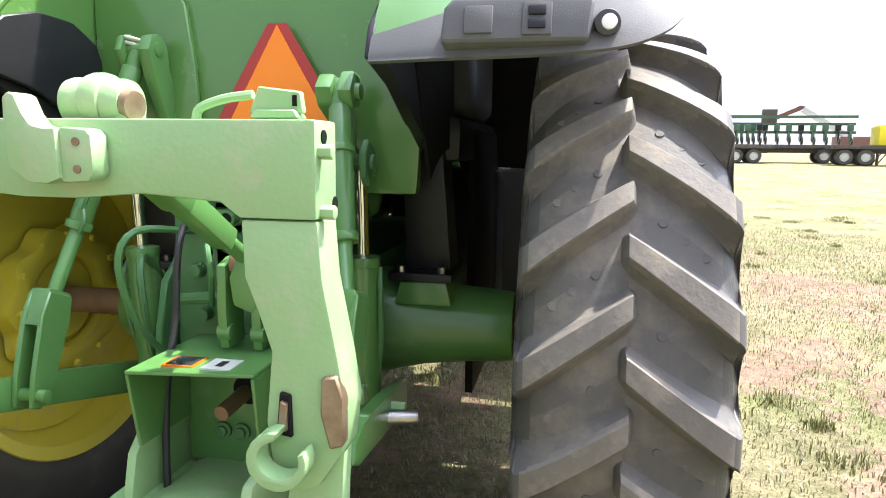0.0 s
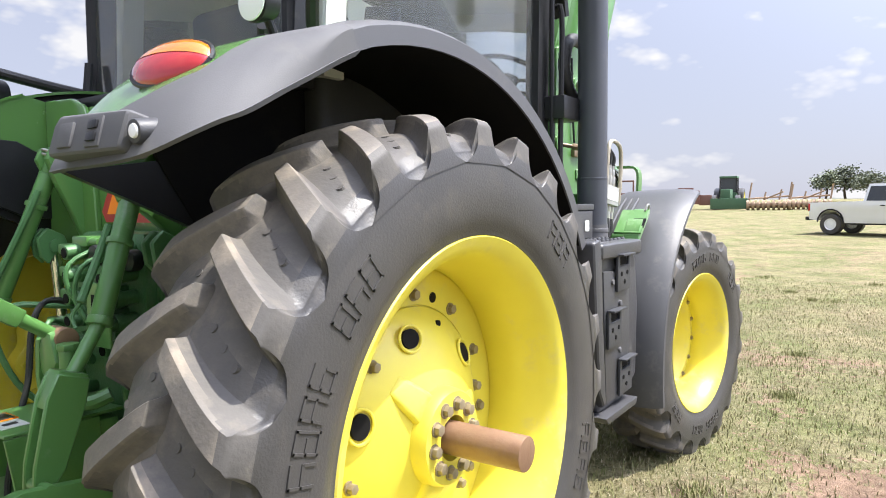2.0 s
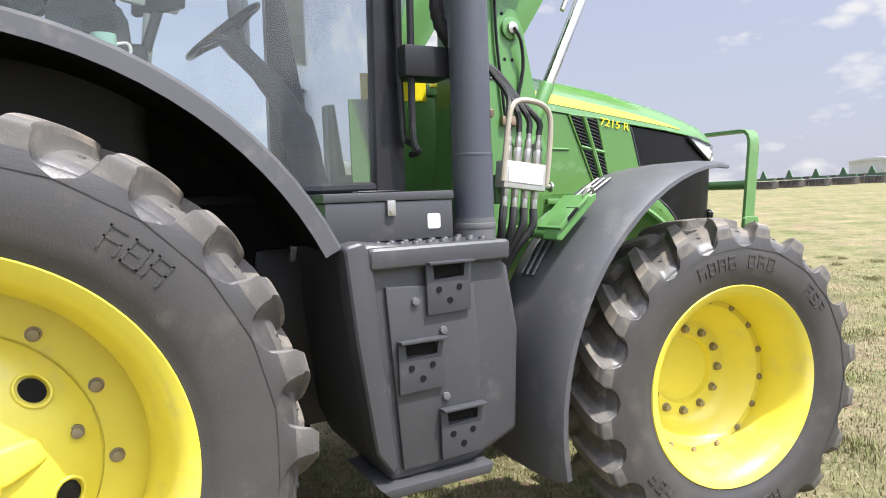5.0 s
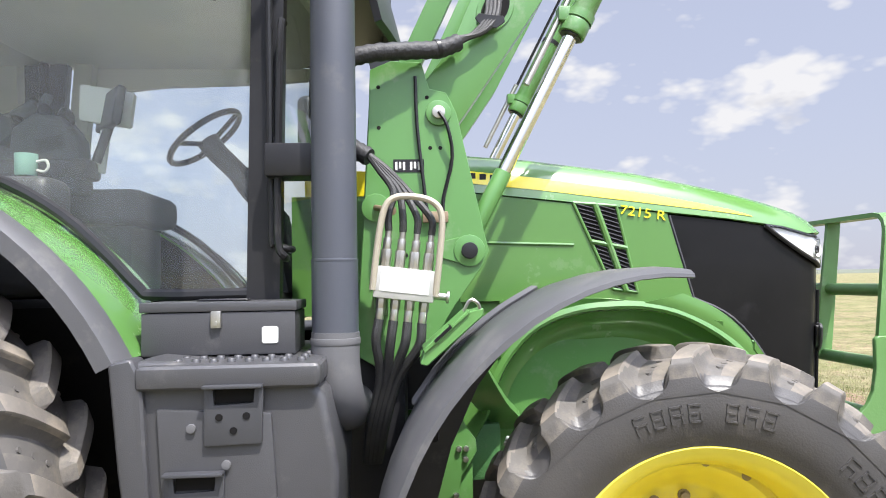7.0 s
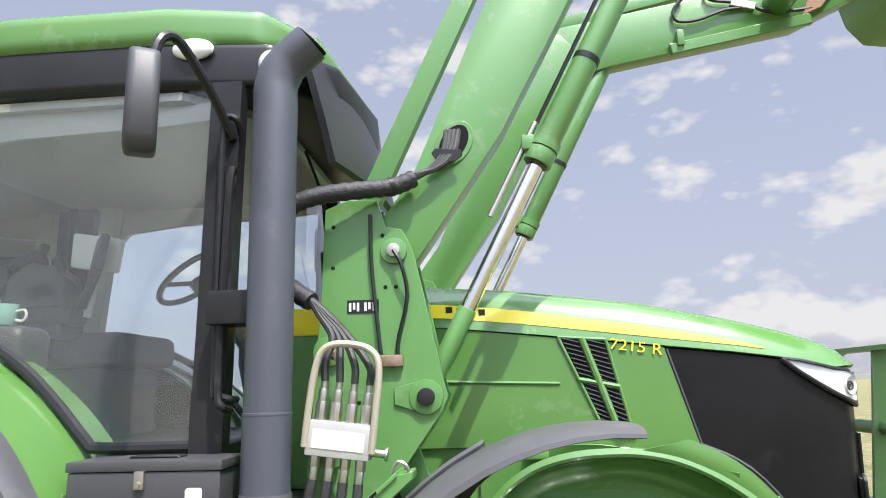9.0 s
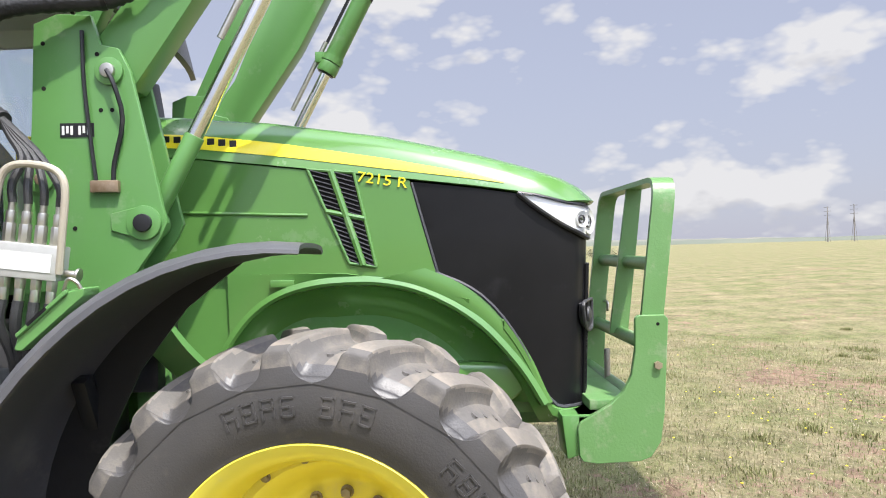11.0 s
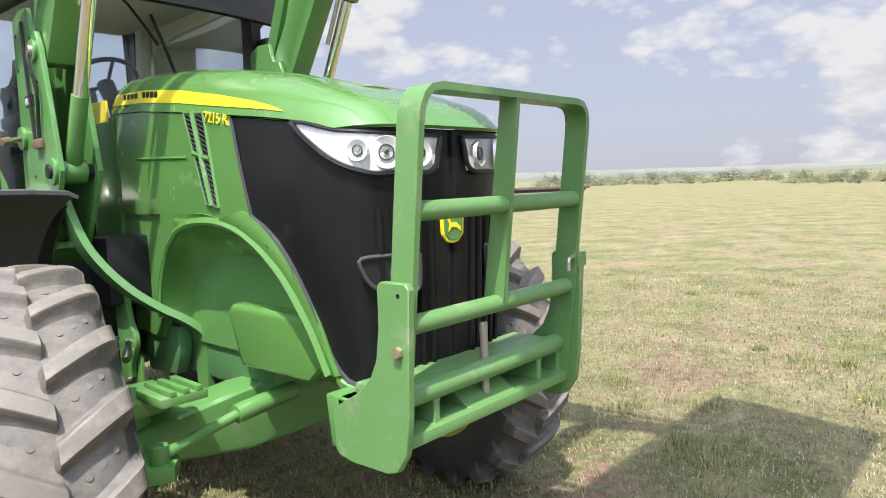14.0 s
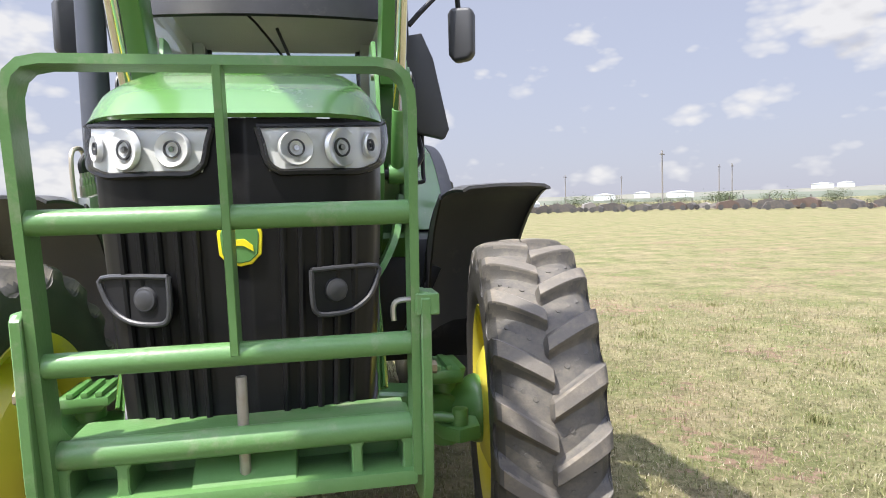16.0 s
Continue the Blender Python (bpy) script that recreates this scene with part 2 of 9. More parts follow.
WHITEPAINT = material("white_car_paint", (0.80, 0.81, 0.82), 0.25, second=(0.76, 0.77, 0.78), scale=2, coat=0.5)
DARKGLASS = material("dark_window", (0.03, 0.035, 0.04), 0.08, second=(0.04, 0.045, 0.05), scale=2, spec=0.8)
DECK = material("trailer_steel", (0.05, 0.05, 0.055), 0.6, second=(0.09, 0.075, 0.06), scale=2, dust=(0.16, 0.13, 0.10), dust_amount=0.3)
FARGREEN = material("implement_green", (0.055, 0.13, 0.07), 0.6, second=(0.07, 0.14, 0.08), scale=2)
GREEN_GUARD = material("guard_green_paint", (0.092, 0.204, 0.062), 0.36, second=(0.112, 0.228, 0.080), scale=5, mix=0.6, dust=(0.26, 0.29, 0.19), dust_amount=0.18, dust_scale=7, bump=0.1, bump_scale=90)
FARRED = material("implement_red", (0.19, 0.085, 0.065), 0.6, second=(0.15, 0.075, 0.06), scale=2)
BARN = material("barn_sheet", (0.62, 0.64, 0.66), 0.5, second=(0.54, 0.56, 0.58), scale=0.6)
BARK = material("bark", (0.10, 0.075, 0.05), 0.9, second=(0.07, 0.05, 0.035), scale=6, bump=0.6, bump_scale=14)
# leaf colour paled and greyed to stand for the haze of distance
LEAF = material("leaves", (0.125, 0.150, 0.105), 0.8, second=(0.16, 0.18, 0.125), scale=0.8, mix=0.7, vary=0.25)
BUSH = material("far_bush", (0.060, 0.080, 0.042), 0.85, second=(0.095, 0.110, 0.06), scale=0.25, mix=0.7, vary=0.3)
POLE = material("grey_pole", (0.22, 0.20, 0.18), 0.8, second=(0.17, 0.155, 0.14), scale=3)


# ---------------------------------------------------------------- building helpers
def part(name, bm, mat, parent=None, label="", angle=35.0, smooth=True):
    """Links a bmesh as one mesh object, under a thing or a part when one is given."""
    bmesh.ops.remove_doubles(bm, verts=bm.verts, dist=1e-5)
    bmesh.ops.recalc_face_normals(bm, faces=bm.faces)
    me = bpy.data.meshes.new(name)
    bm.to_mesh(me)
    bm.free()
    for m in (mat if isinstance(mat, (list, tuple)) else [mat]):
        me.materials.append(m)
    if smooth and len(me.polygons):
        me.polygons.foreach_set("use_smooth", [True] * len(me.polygons))
        me.set_sharp_from_angle(angle=radians(angle))
    ob = new(name, me)
    if parent is not None:
        ob.parent = parent
        ob.matrix_parent_inverse = Matrix.Translation(-Vector(parent.get("base", (0, 0, 0))))
    if label:
        ob["label"] = label
    return ob


def thing(name, label, category, base=(0, 0, 0), group="", kind=""):
    ob = new(name)
    ob.empty_display_size = 0.1
    ob.location = base
    ob["base"] = base
    return tagged(ob, label, category, group, kind)


def merge(bm, other):
    me = bpy.data.meshes.new("tmp")
    other.to_mesh(me)
    other.free()
    bm.from_mesh(me)
    bpy.data.meshes.remove(me)
    return bm


def bevelled(bm, width, segments=2, angle=30):
    edges = [e for e in bm.edges if len(e.link_faces) == 2 and e.calc_face_angle(0) > radians(angle)]
    if width > 0 and edges:
        bmesh.ops.bevel(bm, geom=edges, offset=width, segments=segments, profile=0.6, affect="EDGES", clamp_overlap=True)
    return bm


def box(bm, lo, hi, bev=0.0, m=None, seg=2):
    """A box from corner to corner, with rounded edges, turned by m if given."""
    t = bmesh.new()
    bmesh.ops.create_cube(t, size=1)
    for v in t.verts:
        v.co = Vector([lo[i] + (v.co[i] + 0.5) * (hi[i] - lo[i]) for i in range(3)])
    bevelled(t, bev, seg)
    if m is not None:
        bmesh.ops.transform(t, matrix=m, verts=t.verts)
    return merge(bm, t)


AXES = {"x": lambda p, d: (d, p[0], p[1]), "y": lambda p, d: (p[0], d, p[1]), "z": lambda p, d: (p[0], p[1], d)}


def slab(bm, pts, axis, a, b, bev=0.0, seg=2, m=None):
    """A plate: an outline in the plane across axis, from a to b."""
    t = bmesh.new()
    f = AXES[axis]
    lo, hi = [t.verts.new(f(p, a)) for p in pts], [t.verts.new(f(p, b)) for p in pts]
    n = len(pts)
    t.faces.new(lo)
    t.faces.new(hi[::-1])
    for i in range(n):
        t.faces.new((lo[i], hi[i], hi[(i + 1) % n], lo[(i + 1) % n]))
    bmesh.ops.recalc_face_normals(t, faces=t.faces)
    bevelled(t, bev, seg, 40)
    if m is not None:
        bmesh.ops.transform(t, matrix=m, verts=t.verts)
    return merge(bm, t)


def rod(bm, p, q, r, r2=None, n=16, bev=0.0):
    p, q = Vector(p), Vector(q)
    t = bmesh.new()
    bmesh.ops.create_cone(t, cap_ends=True, segments=n, radius1=r, radius2=r if r2 is None else r2, depth=(q - p).length)
    bevelled(t, bev, 2, 50)
    m = Matrix.Translation((p + q) / 2) @ (q - p).to_track_quat("Z", "Y").to_matrix().to_4x4()
    bmesh.ops.transform(t, matrix=m, verts=t.verts)
    return merge(bm, t)


def smooth_path(pts, k=5):
    pts = [Vector(p) for p in pts]
    ext = [pts[0] * 2 - pts[1]] + pts + [pts[-1] * 2 - pts[-2]]
    out = []
    for i in range(1, len(ext) - 2):
        a, b, c, d = ext[i - 1:i + 3]
        for j in range(k):
            t = j / k
            out.append(0.5 * (2 * b + (c - a) * t + (2 * a - 5 * b + 4 * c - d) * t * t + (3 * b - a - 3 * c + d) * t ** 3))
    return out + [pts[-1]]


def tube(bm, pts, r, n=10, k=5, ribs=0.0):
    """A round tube along a smooth path; ribs makes it wrinkled."""
    path = smooth_path(pts, k) if k > 1 else [Vector(p) for p in pts]
    side = None
    rings = []
    for i, p in enumerate(path):
        d = (path[min(i + 1, len(path) - 1)] - path[max(i - 1, 0)]).normalized()
        if side is None:
            side = d.orthogonal().normalized()
        side = (side - d * side.dot(d)).normalized()
        up = d.cross(side)
        rr = (r[i * (len(r) - 1) // max(1, len(path) - 1)] if isinstance(r, (list, tuple)) else r) * (1 + (ribs if i % 2 else -ribs))
        rings.append([bm.verts.new(p + (side * math.cos(2 * math.pi * j / n) + up * math.sin(2 * math.pi * j / n)) * rr) for j in range(n)])
    for a, b in zip(rings, rings[1:]):
        for j in range(n):
            bm.faces.new((a[j], a[(j + 1) % n], b[(j + 1) % n], b[j]))
    bm.faces.new(rings[0][::-1])
    bm.faces.new(rings[-1])
    return bm


def turned(bm, profile, c, n=64, s=1.0, closed=False):
    """A profile of (x, r) turned round an axle along x through c; s mirrors it."""
    rings = []
    for u, r in profile:
        rings.append([bm.verts.new((c[0] + s * u, c[1] + r * math.sin(2 * math.pi * j / n), c[2] + r * math.cos(2 * math.pi * j / n))) for j in range(n)])
    if closed:
        rings.append(rings[0])
    for a, b in zip(rings, rings[1:]):
        for j in range(n):
            bm.faces.new((a[j], a[(j + 1) % n], b[(j + 1) % n], b[j]))
    return bm


def sheet(bm, rows):
    """A surface through rows of points."""
    vs = [[bm.verts.new(p) for p in row] for row in rows]
    for a, b in zip(vs, vs[1:]):
        for i in range(len(a) - 1):
            bm.faces.new((a[i], a[i + 1], b[i + 1], b[i]))
    return bm


def thicken(bm, d, inner=None):
    """Gives a sheet its thickness. With inner, a point on its back, the given surface stays the front and the back grows towards that point."""
    bmesh.ops.recalc_face_normals(bm, faces=bm.faces)
    bm.normal_update()
    if inner is not None:
        side = sum((f.normal.dot(f.calc_center_median() - Vector(inner)) * f.calc_area() for f in bm.faces))
        if side < 0:
            bmesh.ops.reverse_faces(bm, faces=bm.faces)
            bm.normal_update()
    d = abs(d)
    verts, faces = list(bm.verts), list(bm.faces)
    rim = [(e.verts[0], e.verts[1], e.link_faces[0]) for e in bm.edges if len(e.link_faces) == 1]
    low = {v: bm.verts.new(v.co - v.normal * d) for v in verts}
    for f in faces:
        bm.faces.new([low[v] for v in reversed(f.verts)])
    for a, b, f in rim:
        bm.faces.new((a, b, low[b], low[a]))
    return bm


def repeat(name, bm, mat, parent, places, label="", angle=35.0):
    """Alike parts: one mesh, one object at each pose."""
    first = part(name, bm, mat, parent, label, angle)
    first.matrix_basis = places[0]
    for m in places[1:]:
        ob = new(name, first.data)
        ob.parent, ob.matrix_parent_inverse, ob.matrix_basis = parent, first.matrix_parent_inverse, m
        if label:
            ob["label"] = label
    return first


def lerp(x, table):
    if x <= table[0][0]:
        return table[0][1]
    for (a, u), (b, v) in zip(table, table[1:]):
        if x <= b:
            return u + (v - u) * (x - a) / (b - a)
    return table[-1][1]


def arc(c, r, a, b, n):
    """Points of a circle, angles in degrees from the first axis to the second."""
    return [(c[0] + r * math.cos(radians(a + (b - a) * i / n)), c[1] + r * math.sin(radians(a + (b - a) * i / n))) for i in range(n + 1)]


def mirror_y(pts, s):
    return [(s * p[0], *p[1:]) for p in pts]


def lettering(name, body, size, m, mat, parent, depth=0.002):
    cu = bpy.data.curves.new(name, "FONT")
    cu.body, cu.size, cu.extrude = body, size, depth
    cu.align_x, cu.align_y = "CENTER", "CENTER"
    tmp = bpy.data.objects.new(name, cu)
    me = bpy.data.meshes.new_from_object(tmp)
    bpy.data.objects.remove(tmp)
    bpy.data.curves.remove(cu)
    me.transform(m)
    me.materials.clear()
    me.materials.append(mat)
    ob = new(name, me)
    ob.parent = parent
    ob.matrix_parent_inverse = Matrix.Translation(-Vector(parent.get("base", (0, 0, 0))))
    return ob


# ---------------------------------------------------------------- ground
def ground_z(x, y):
    """Level round the tractor, then rising gently ahead of it and falling away on its left."""
    d = math.hypot(x, y)
    ahead = max(0.0, min(1.0, (y / max(d, 1e-3) - 0.35) / 0.4))
    aside = max(0.0, min(1.0, (-x / max(d, 1e-3) - 0.55) / 0.4))
    z = ahead * 0.021 * max(0.0, min(d, 110.0) - 9.0) - aside * 0.009 * max(0.0, min(d, 140.0) - 14.0)
    near = 1.0 / (1.0 + (d / 14.0) ** 3)
    return z + near * (0.012 * noise.noise((x * 0.9, y * 0.9, 0.0)) + 0.02 * noise.noise((x * 0.23, y * 0.23, 4.0))) - 0.012


PATCHES = [(1.9, 3.0, 0.55), (2.3, 2.4, 0.5), (1.3, 4.2, 0.5), (1.2, 5.8, 0.6), (2.9, 3.1, 0.6), (1.0, 7.0, 0.7), (0.9, -0.5, 0.30), (-1.2, 3.6, 0.55), (0.6, 4.5, 0.5), (-2.2, 6.8, 0.5), (-5.0, 7.6, 0.6), (-3.7, 3.3, 0.45), (1.9, -0.4, 0.35), (3.2, 2.2, 0.35), (2.6, 0.9, 0.3), (2.0, 6.3, 0.35), (-3.0, 5.2, 0.3), (3.6, 4.6, 0.7), (4.4, 6.2, 0.8), (3.3, 9.0, 0.9)]


def bareness(x, y):
    """How bare the soil lies, 0 to 1."""
    b = 0.34 + 0.17 * noise.noise((x * 0.42, y * 0.42, 11.0)) + 0.16 * noise.noise((x * 1.6, y * 1.6, 5.0))
    for px, py, r in PATCHES:
        d = ((x - px) ** 2 + (y - py) ** 2) / (r * r)
        if d < 6:
            b += 0.145 * math.exp(-d)
    return max(0.0, min(1.0, b))


def ground_material():
    m = bpy.data.materials.new("dry_grass_ground")
    m.use_nodes = True
    n, l = m.node_tree.nodes, m.node_tree.links
    b = n["Principled BSDF"]
    b.inputs["Roughness"].default_value = 0.95
    b.inputs["Specular IOR Level"].default_value = 0.1
    tc = n.new("ShaderNodeTexCoord")

    def tex(scale, detail=6.0, rough=0.6):
        t = n.new("ShaderNodeTexNoise")
        t.inputs["Scale"].default_value, t.inputs["Detail"].default_value, t.inputs["Roughness"].default_value = scale, detail, rough
        l.new(tc.outputs["Object"], t.inputs["Vector"])
        return t.outputs["Fac"]

    def ramp(fac, a, b_):
        r = n.new("ShaderNodeValToRGB")
        r.color_ramp.elements[0].position, r.color_ramp.elements[1].position = a, b_
        l.new(fac, r.inputs[0])
        return r.outputs[0]

    def mixc(fac, a, b_):
        x = n.new("ShaderNodeMixRGB")
        l.new(fac, x.inputs[0])
        for k, c in ((1, a), (2, b_)):
            if isinstance(c, tuple):
                x.inputs[k].default_value = (*c, 1)
            else:
                l.new(c, x.inputs[k])
        return x.outputs[0]

    straw = mixc(ramp(tex(38, 6), 0.35, 0.65), (0.292, 0.246, 0.152), (0.196, 0.172, 0.094))
    lush = mixc(ramp(tex(55, 5), 0.3, 0.7), (0.125, 0.142, 0.055), (0.185, 0.190, 0.085))
    sward = mixc(ramp(tex(0.8, 8, 0.7), 0.40, 0.62), straw, lush)
    soil = mixc(ramp(tex(14, 6), 0.3, 0.7), (0.20, 0.130, 0.090), (0.275, 0.195, 0.140))
    bare = n.new("ShaderNodeAttribute")
    bare.attribute_name = "bare"
    mixed = n.new("ShaderNodeMath")
    mixed.operation = "MULTIPLY_ADD"
    mixed.inputs[1].default_value = 1.05
    l.new(tex(7.0, 9, 0.75), mixed.inputs[0])
    l.new(bare.outputs["Fac"], mixed.inputs[2])
    final = mixc(ramp(mixed.outputs[0], 0.975, 1.11), sward, soil)
    # clumps and thin places, at several sizes
    tone = n.new("ShaderNodeMath")
    tone.operation = "ADD"
    l.new(tex(1.7, 8, 0.75), tone.inputs[0])
    l.new(tex(11.0, 7, 0.75), tone.inputs[1])
    clump = n.new("ShaderNodeMapRange")
    clump.inputs["From Min"].default_value, clump.inputs["From Max"].default_value = 0.70, 1.30
    clump.inputs["To Min"].default_value, clump.inputs["To Max"].default_value = 0.40, 1.34
    l.new(tone.outputs[0], clump.inputs["Value"])
    shade = n.new("ShaderNodeMixRGB")
    shade.blend_type = "MULTIPLY"
    shade.inputs[0].default_value = 1.0
    l.new(final, shade.inputs[1])
    l.new(clump.outputs[0], shade.inputs[2])
    l.new(shade.outputs[0], b.inputs["Base Color"])
    bp = n.new("ShaderNodeBump")
    bp.inputs["Strength"].default_value, bp.inputs["Distance"].default_value = 0.9, 0.03
    l.new(tex(48, 8, 0.7), bp.inputs["Height"])
    l.new(bp.outputs[0], b.inputs["Normal"])
    return m


SOIL = ground_material()
radii = [0.0] + [0.4 * 1.055 ** i for i in range(170)]
turns = 200
gverts, gfaces = [], []
for i, r in enumerate(radii):
    for j in range(turns):
        a = 2 * math.pi * j / turns
        x, y = r * math.sin(a), 1.5 + r * math.cos(a)
        gverts.append((x, y, ground_z(x, y)))
for i in range(len(radii) - 1):
    for j in range(turns):
        k = (j + 1) % turns
        gfaces.append((i * turns + j, i * turns + k, (i + 1) * turns + k, (i + 1) * turns + j))
gm = bpy.data.meshes.new("ground")
gm.from_pydata(gverts, [], gfaces)
gm.materials.append(SOIL)
gm.attributes.new("bare", "FLOAT", "POINT").data.foreach_set("value", [bareness(x, y) if abs(x) < 30 and abs(y) < 30 else 0.34 for x, y, z in gverts])
gm.polygons.foreach_set("use_smooth", [True] * len(gm.polygons))
ground = tagged(new("ground", gm), "dry pale green grass field with bare red soil", "ground", kind="structure")

# ---------------------------------------------------------------- tractor
tractor = thing("tractor", "large green and yellow farm tractor parked on dry grass", "tractor")


def tyre(R, Rf, hw, lugs, c, s, parent, label, phase=0.0, names=(-60.0, 120.0), marks=(41.0, 221.0), depth=0.050):
    """A farm tyre: carcass, and lugs that sweep from the crown over the shoulder and run out into the sidewall between round bays."""
    Rc = R - depth
    foot = R - 2.9 * depth
    half = [(0.0, Rc - 0.03), (0.70 * hw, Rc - 0.045), (0.93 * hw, foot + 0.01), (1.030 * hw, foot + 0.004), (1.045 * hw, foot - 0.03), (1.055 * hw, (Rf + Rc) / 2 - 0.01), (1.045 * hw, Rf + 0.085),
            (1.0 * hw, Rf + 0.045), (0.955 * hw, Rf + 0.028), (0.945 * hw, Rf + 0.016), (0.90 * hw, Rf + 0.010), (0.86 * hw, Rf - 0.012)]
    prof = [(-u, r) for u, r in half[::-1]] + half[1:]
    body = part("tyre", turned(bmesh.new(), prof, c, 112, s), RUBBER, parent, label, 30)
    sweep = 0.170 / 0.985 * R
    pitch = math.pi / lugs  # half the angle between two lugs
    crown = [(-0.10, R - 0.006, Rc - 0.020, 0.018), (-0.085, R - 0.006, Rc - 0.010, 0.020), (-0.02, R - 0.003, Rc - 0.006, 0.026), (0.0, R - 0.002, Rc, 0.027), (0.12, R, Rc, 0.028), (0.26, R - 0.001, Rc, 0.029),
             (0.40, R - 0.002, Rc - 0.002, 0.030), (0.54, R - 0.004, Rc - 0.007, 0.031), (0.66, R - 0.007, Rc - 0.014, 0.032), (0.76, R - 0.011, Rc - 0.024, 0.033), (0.85, R - 0.016, Rc - 0.038, 0.034),
             (0.92, R - 0.023, Rc - 0.052, 0.034), (0.97, R - 0.033, Rc - 0.064, 0.034)]
    rows = []  # across, top radius, floor (across, radius), half width of the top, width of the flank, share of the sweep
    for k, (u, top, floor, w) in enumerate(crown):
        rows.append((u, top, u, floor, w, 0.024 + 0.016 * max(0.0, u) ** 2, max(-0.06, u) * 0.97, k > 1))
    g0 = pitch * 0.95 * R - 0.040
    for k in range(12):
        v = k / 11
        top = R - 0.040 - (R - 0.040 - foot) * v
        fu = 0.975 + 0.070 * v ** 1.4
        fr = Rc - 0.066 - (Rc - 0.066 - foot) * v
        gap = g0 * math.sqrt(max(0.0, 1 - (v / 0.94) ** 2.6)) if v < 0.94 else 0.0
        rows.append((0.995 + 0.050 * math.sin(v * math.pi / 2), top, fu, fr, pitch * 0.95 * R - gap, 0.034 - 0.024 * v, 0.965 + 0.035 * v, True))
    for side in (-1, 1):
        bm = bmesh.new()
        grid = []
        for u, top, fu, fr, w, e, share, solid in rows:
            limit = pitch * (R - 0.03 if u < 0.9 else 0.95 * R)
            a = -sweep * share / R
            line = []
            for sign in (-1, 1):
                offs = [limit, (limit + min(limit, w + e)) / 2] + [min(limit, w + e * (1 - x)) for x in (0.0, 0.25, 0.5, 0.75, 0.93, 1.0)] + [min(limit, w) - 0.004]
                pts = []
                for d in offs:
                    x = max(0.0, min(1.0, (w + e - d) / e))
                    h = (0.0 if not solid else 0.93 * x ** 1.5 if d >= w - 1e-6 else 1.0)
                    uu, r = fu + (u - fu) * h, fr + (top - fr) * h
                    t = a + sign * d / limit * pitch
                    pts.append((s * side * uu * hw, r * math.sin(t), r * math.cos(t)))
                line += pts if sign < 0 else pts[::-1]
            grid.append(line)
        sheet(bm, grid)
        for f in bm.faces:
            p = f.calc_center_median()
            rr = math.hypot(p.y, p.z)
            # flanks and floor take the shade-darkened rubber, tops the paler dusty one
            f.material_index = 2 if rr < R - 1.9 * depth else 0 if rr > R - 0.5 * depth else 1
        places = [Matrix.Translation(c) @ Matrix.Rotation(-(2 * math.pi * (i + (0.5 if side < 0 else 0.0)) / lugs + phase + sweep / R), 4, "X") for i in range(lugs)]
        repeat("lug", bm, [RUBBER_LUG, RUBBER_TREAD, RUBBER], parent, places, "", 33)
        for u in (0.30, 0.50, 0.68):  # small round studs on the floor between two lugs
            t = -sweep * u * 0.97 / R + pitch * (1.05 - 0.25 * u)
            fr = Rc - 0.016 * max(0.0, u - 0.35) / 0.33
            foot_at, out = Vector((s * side * u * hw, 0, 0)), Vector((0, math.sin(t), math.cos(t)))
            repeat("tread_stud", rod(bmesh.new(), foot_at + out * (fr - 0.01), foot_at + out * (fr + 0.0025), 0.0125, 0.010, 10), RUBBER_TREAD, parent, places)
    # raised sidewall markings, as plain outlined bars
    rm = (Rf + Rc) / 2 - 0.012
    for mids, count, hgt in ((names, 8, 0.078), (marks, 3, 0.075)):
        for a_mid in mids:
            for k in range(count):
                if count == 8 and k == 4:
                    continue
                a = radians(a_mid + (k - (count - 1) / 2) * (5.0 if R > 0.9 else 5.6))
                u0 = 1.048 * hw
                m = Matrix.Translation(c) @ Matrix.Rotation(-a, 4, "X")
                h, w, e = hgt / 2 * R * 0.95, 0.026 * R, 0.006
                lo, hi = sorted((s * u0, s * (u0 + 0.0042)))
                bm = bmesh.new()
                box(bm, (lo, -w, rm - h), (hi, -w + e, rm + h), 0.0, m)
                box(bm, (lo, w - e, rm - h), (hi, w, rm + (h if k % 3 else 0.0)), 0.0, m)
                box(bm, (lo, -w, rm + h - e), (hi, w, rm + h), 0.0, m)
                box(bm, (lo, -w, rm - e / 2), (hi, w * (0.4 if k % 2 else 1.0), rm + e / 2), 0.0, m)
                if k % 2:
                    box(bm, (lo, -w, rm - h), (hi, w, rm - h + e), 0.0, m)
                part("sidewall_marking", bm, RUBBER, parent)
    return body


def bolts(parent, c, s, u, r, count, size, length, start=0.0, skip=(), mat=None, sides=6):
    bm = rod(bmesh.new(), (0, 0, 0), (s * length, 0, 0), size, n=sides, bev=0.002)
    rod(bm, (0, 0, 0), (s * length * 0.25, 0, 0), size * 1.3, n=14)
    places = []
    for i in range(count):
        a = start + 2 * math.pi * i / count
        if i not in skip:
            places.append(Matrix.Translation((c[0] + s * u, c[1] + r * math.sin(a), c[2] + r * math.cos(a))) @ Matrix.Rotation(i * 1.3, 4, "X"))
    return repeat("bolt", bm, mat or BOLT, parent, places)


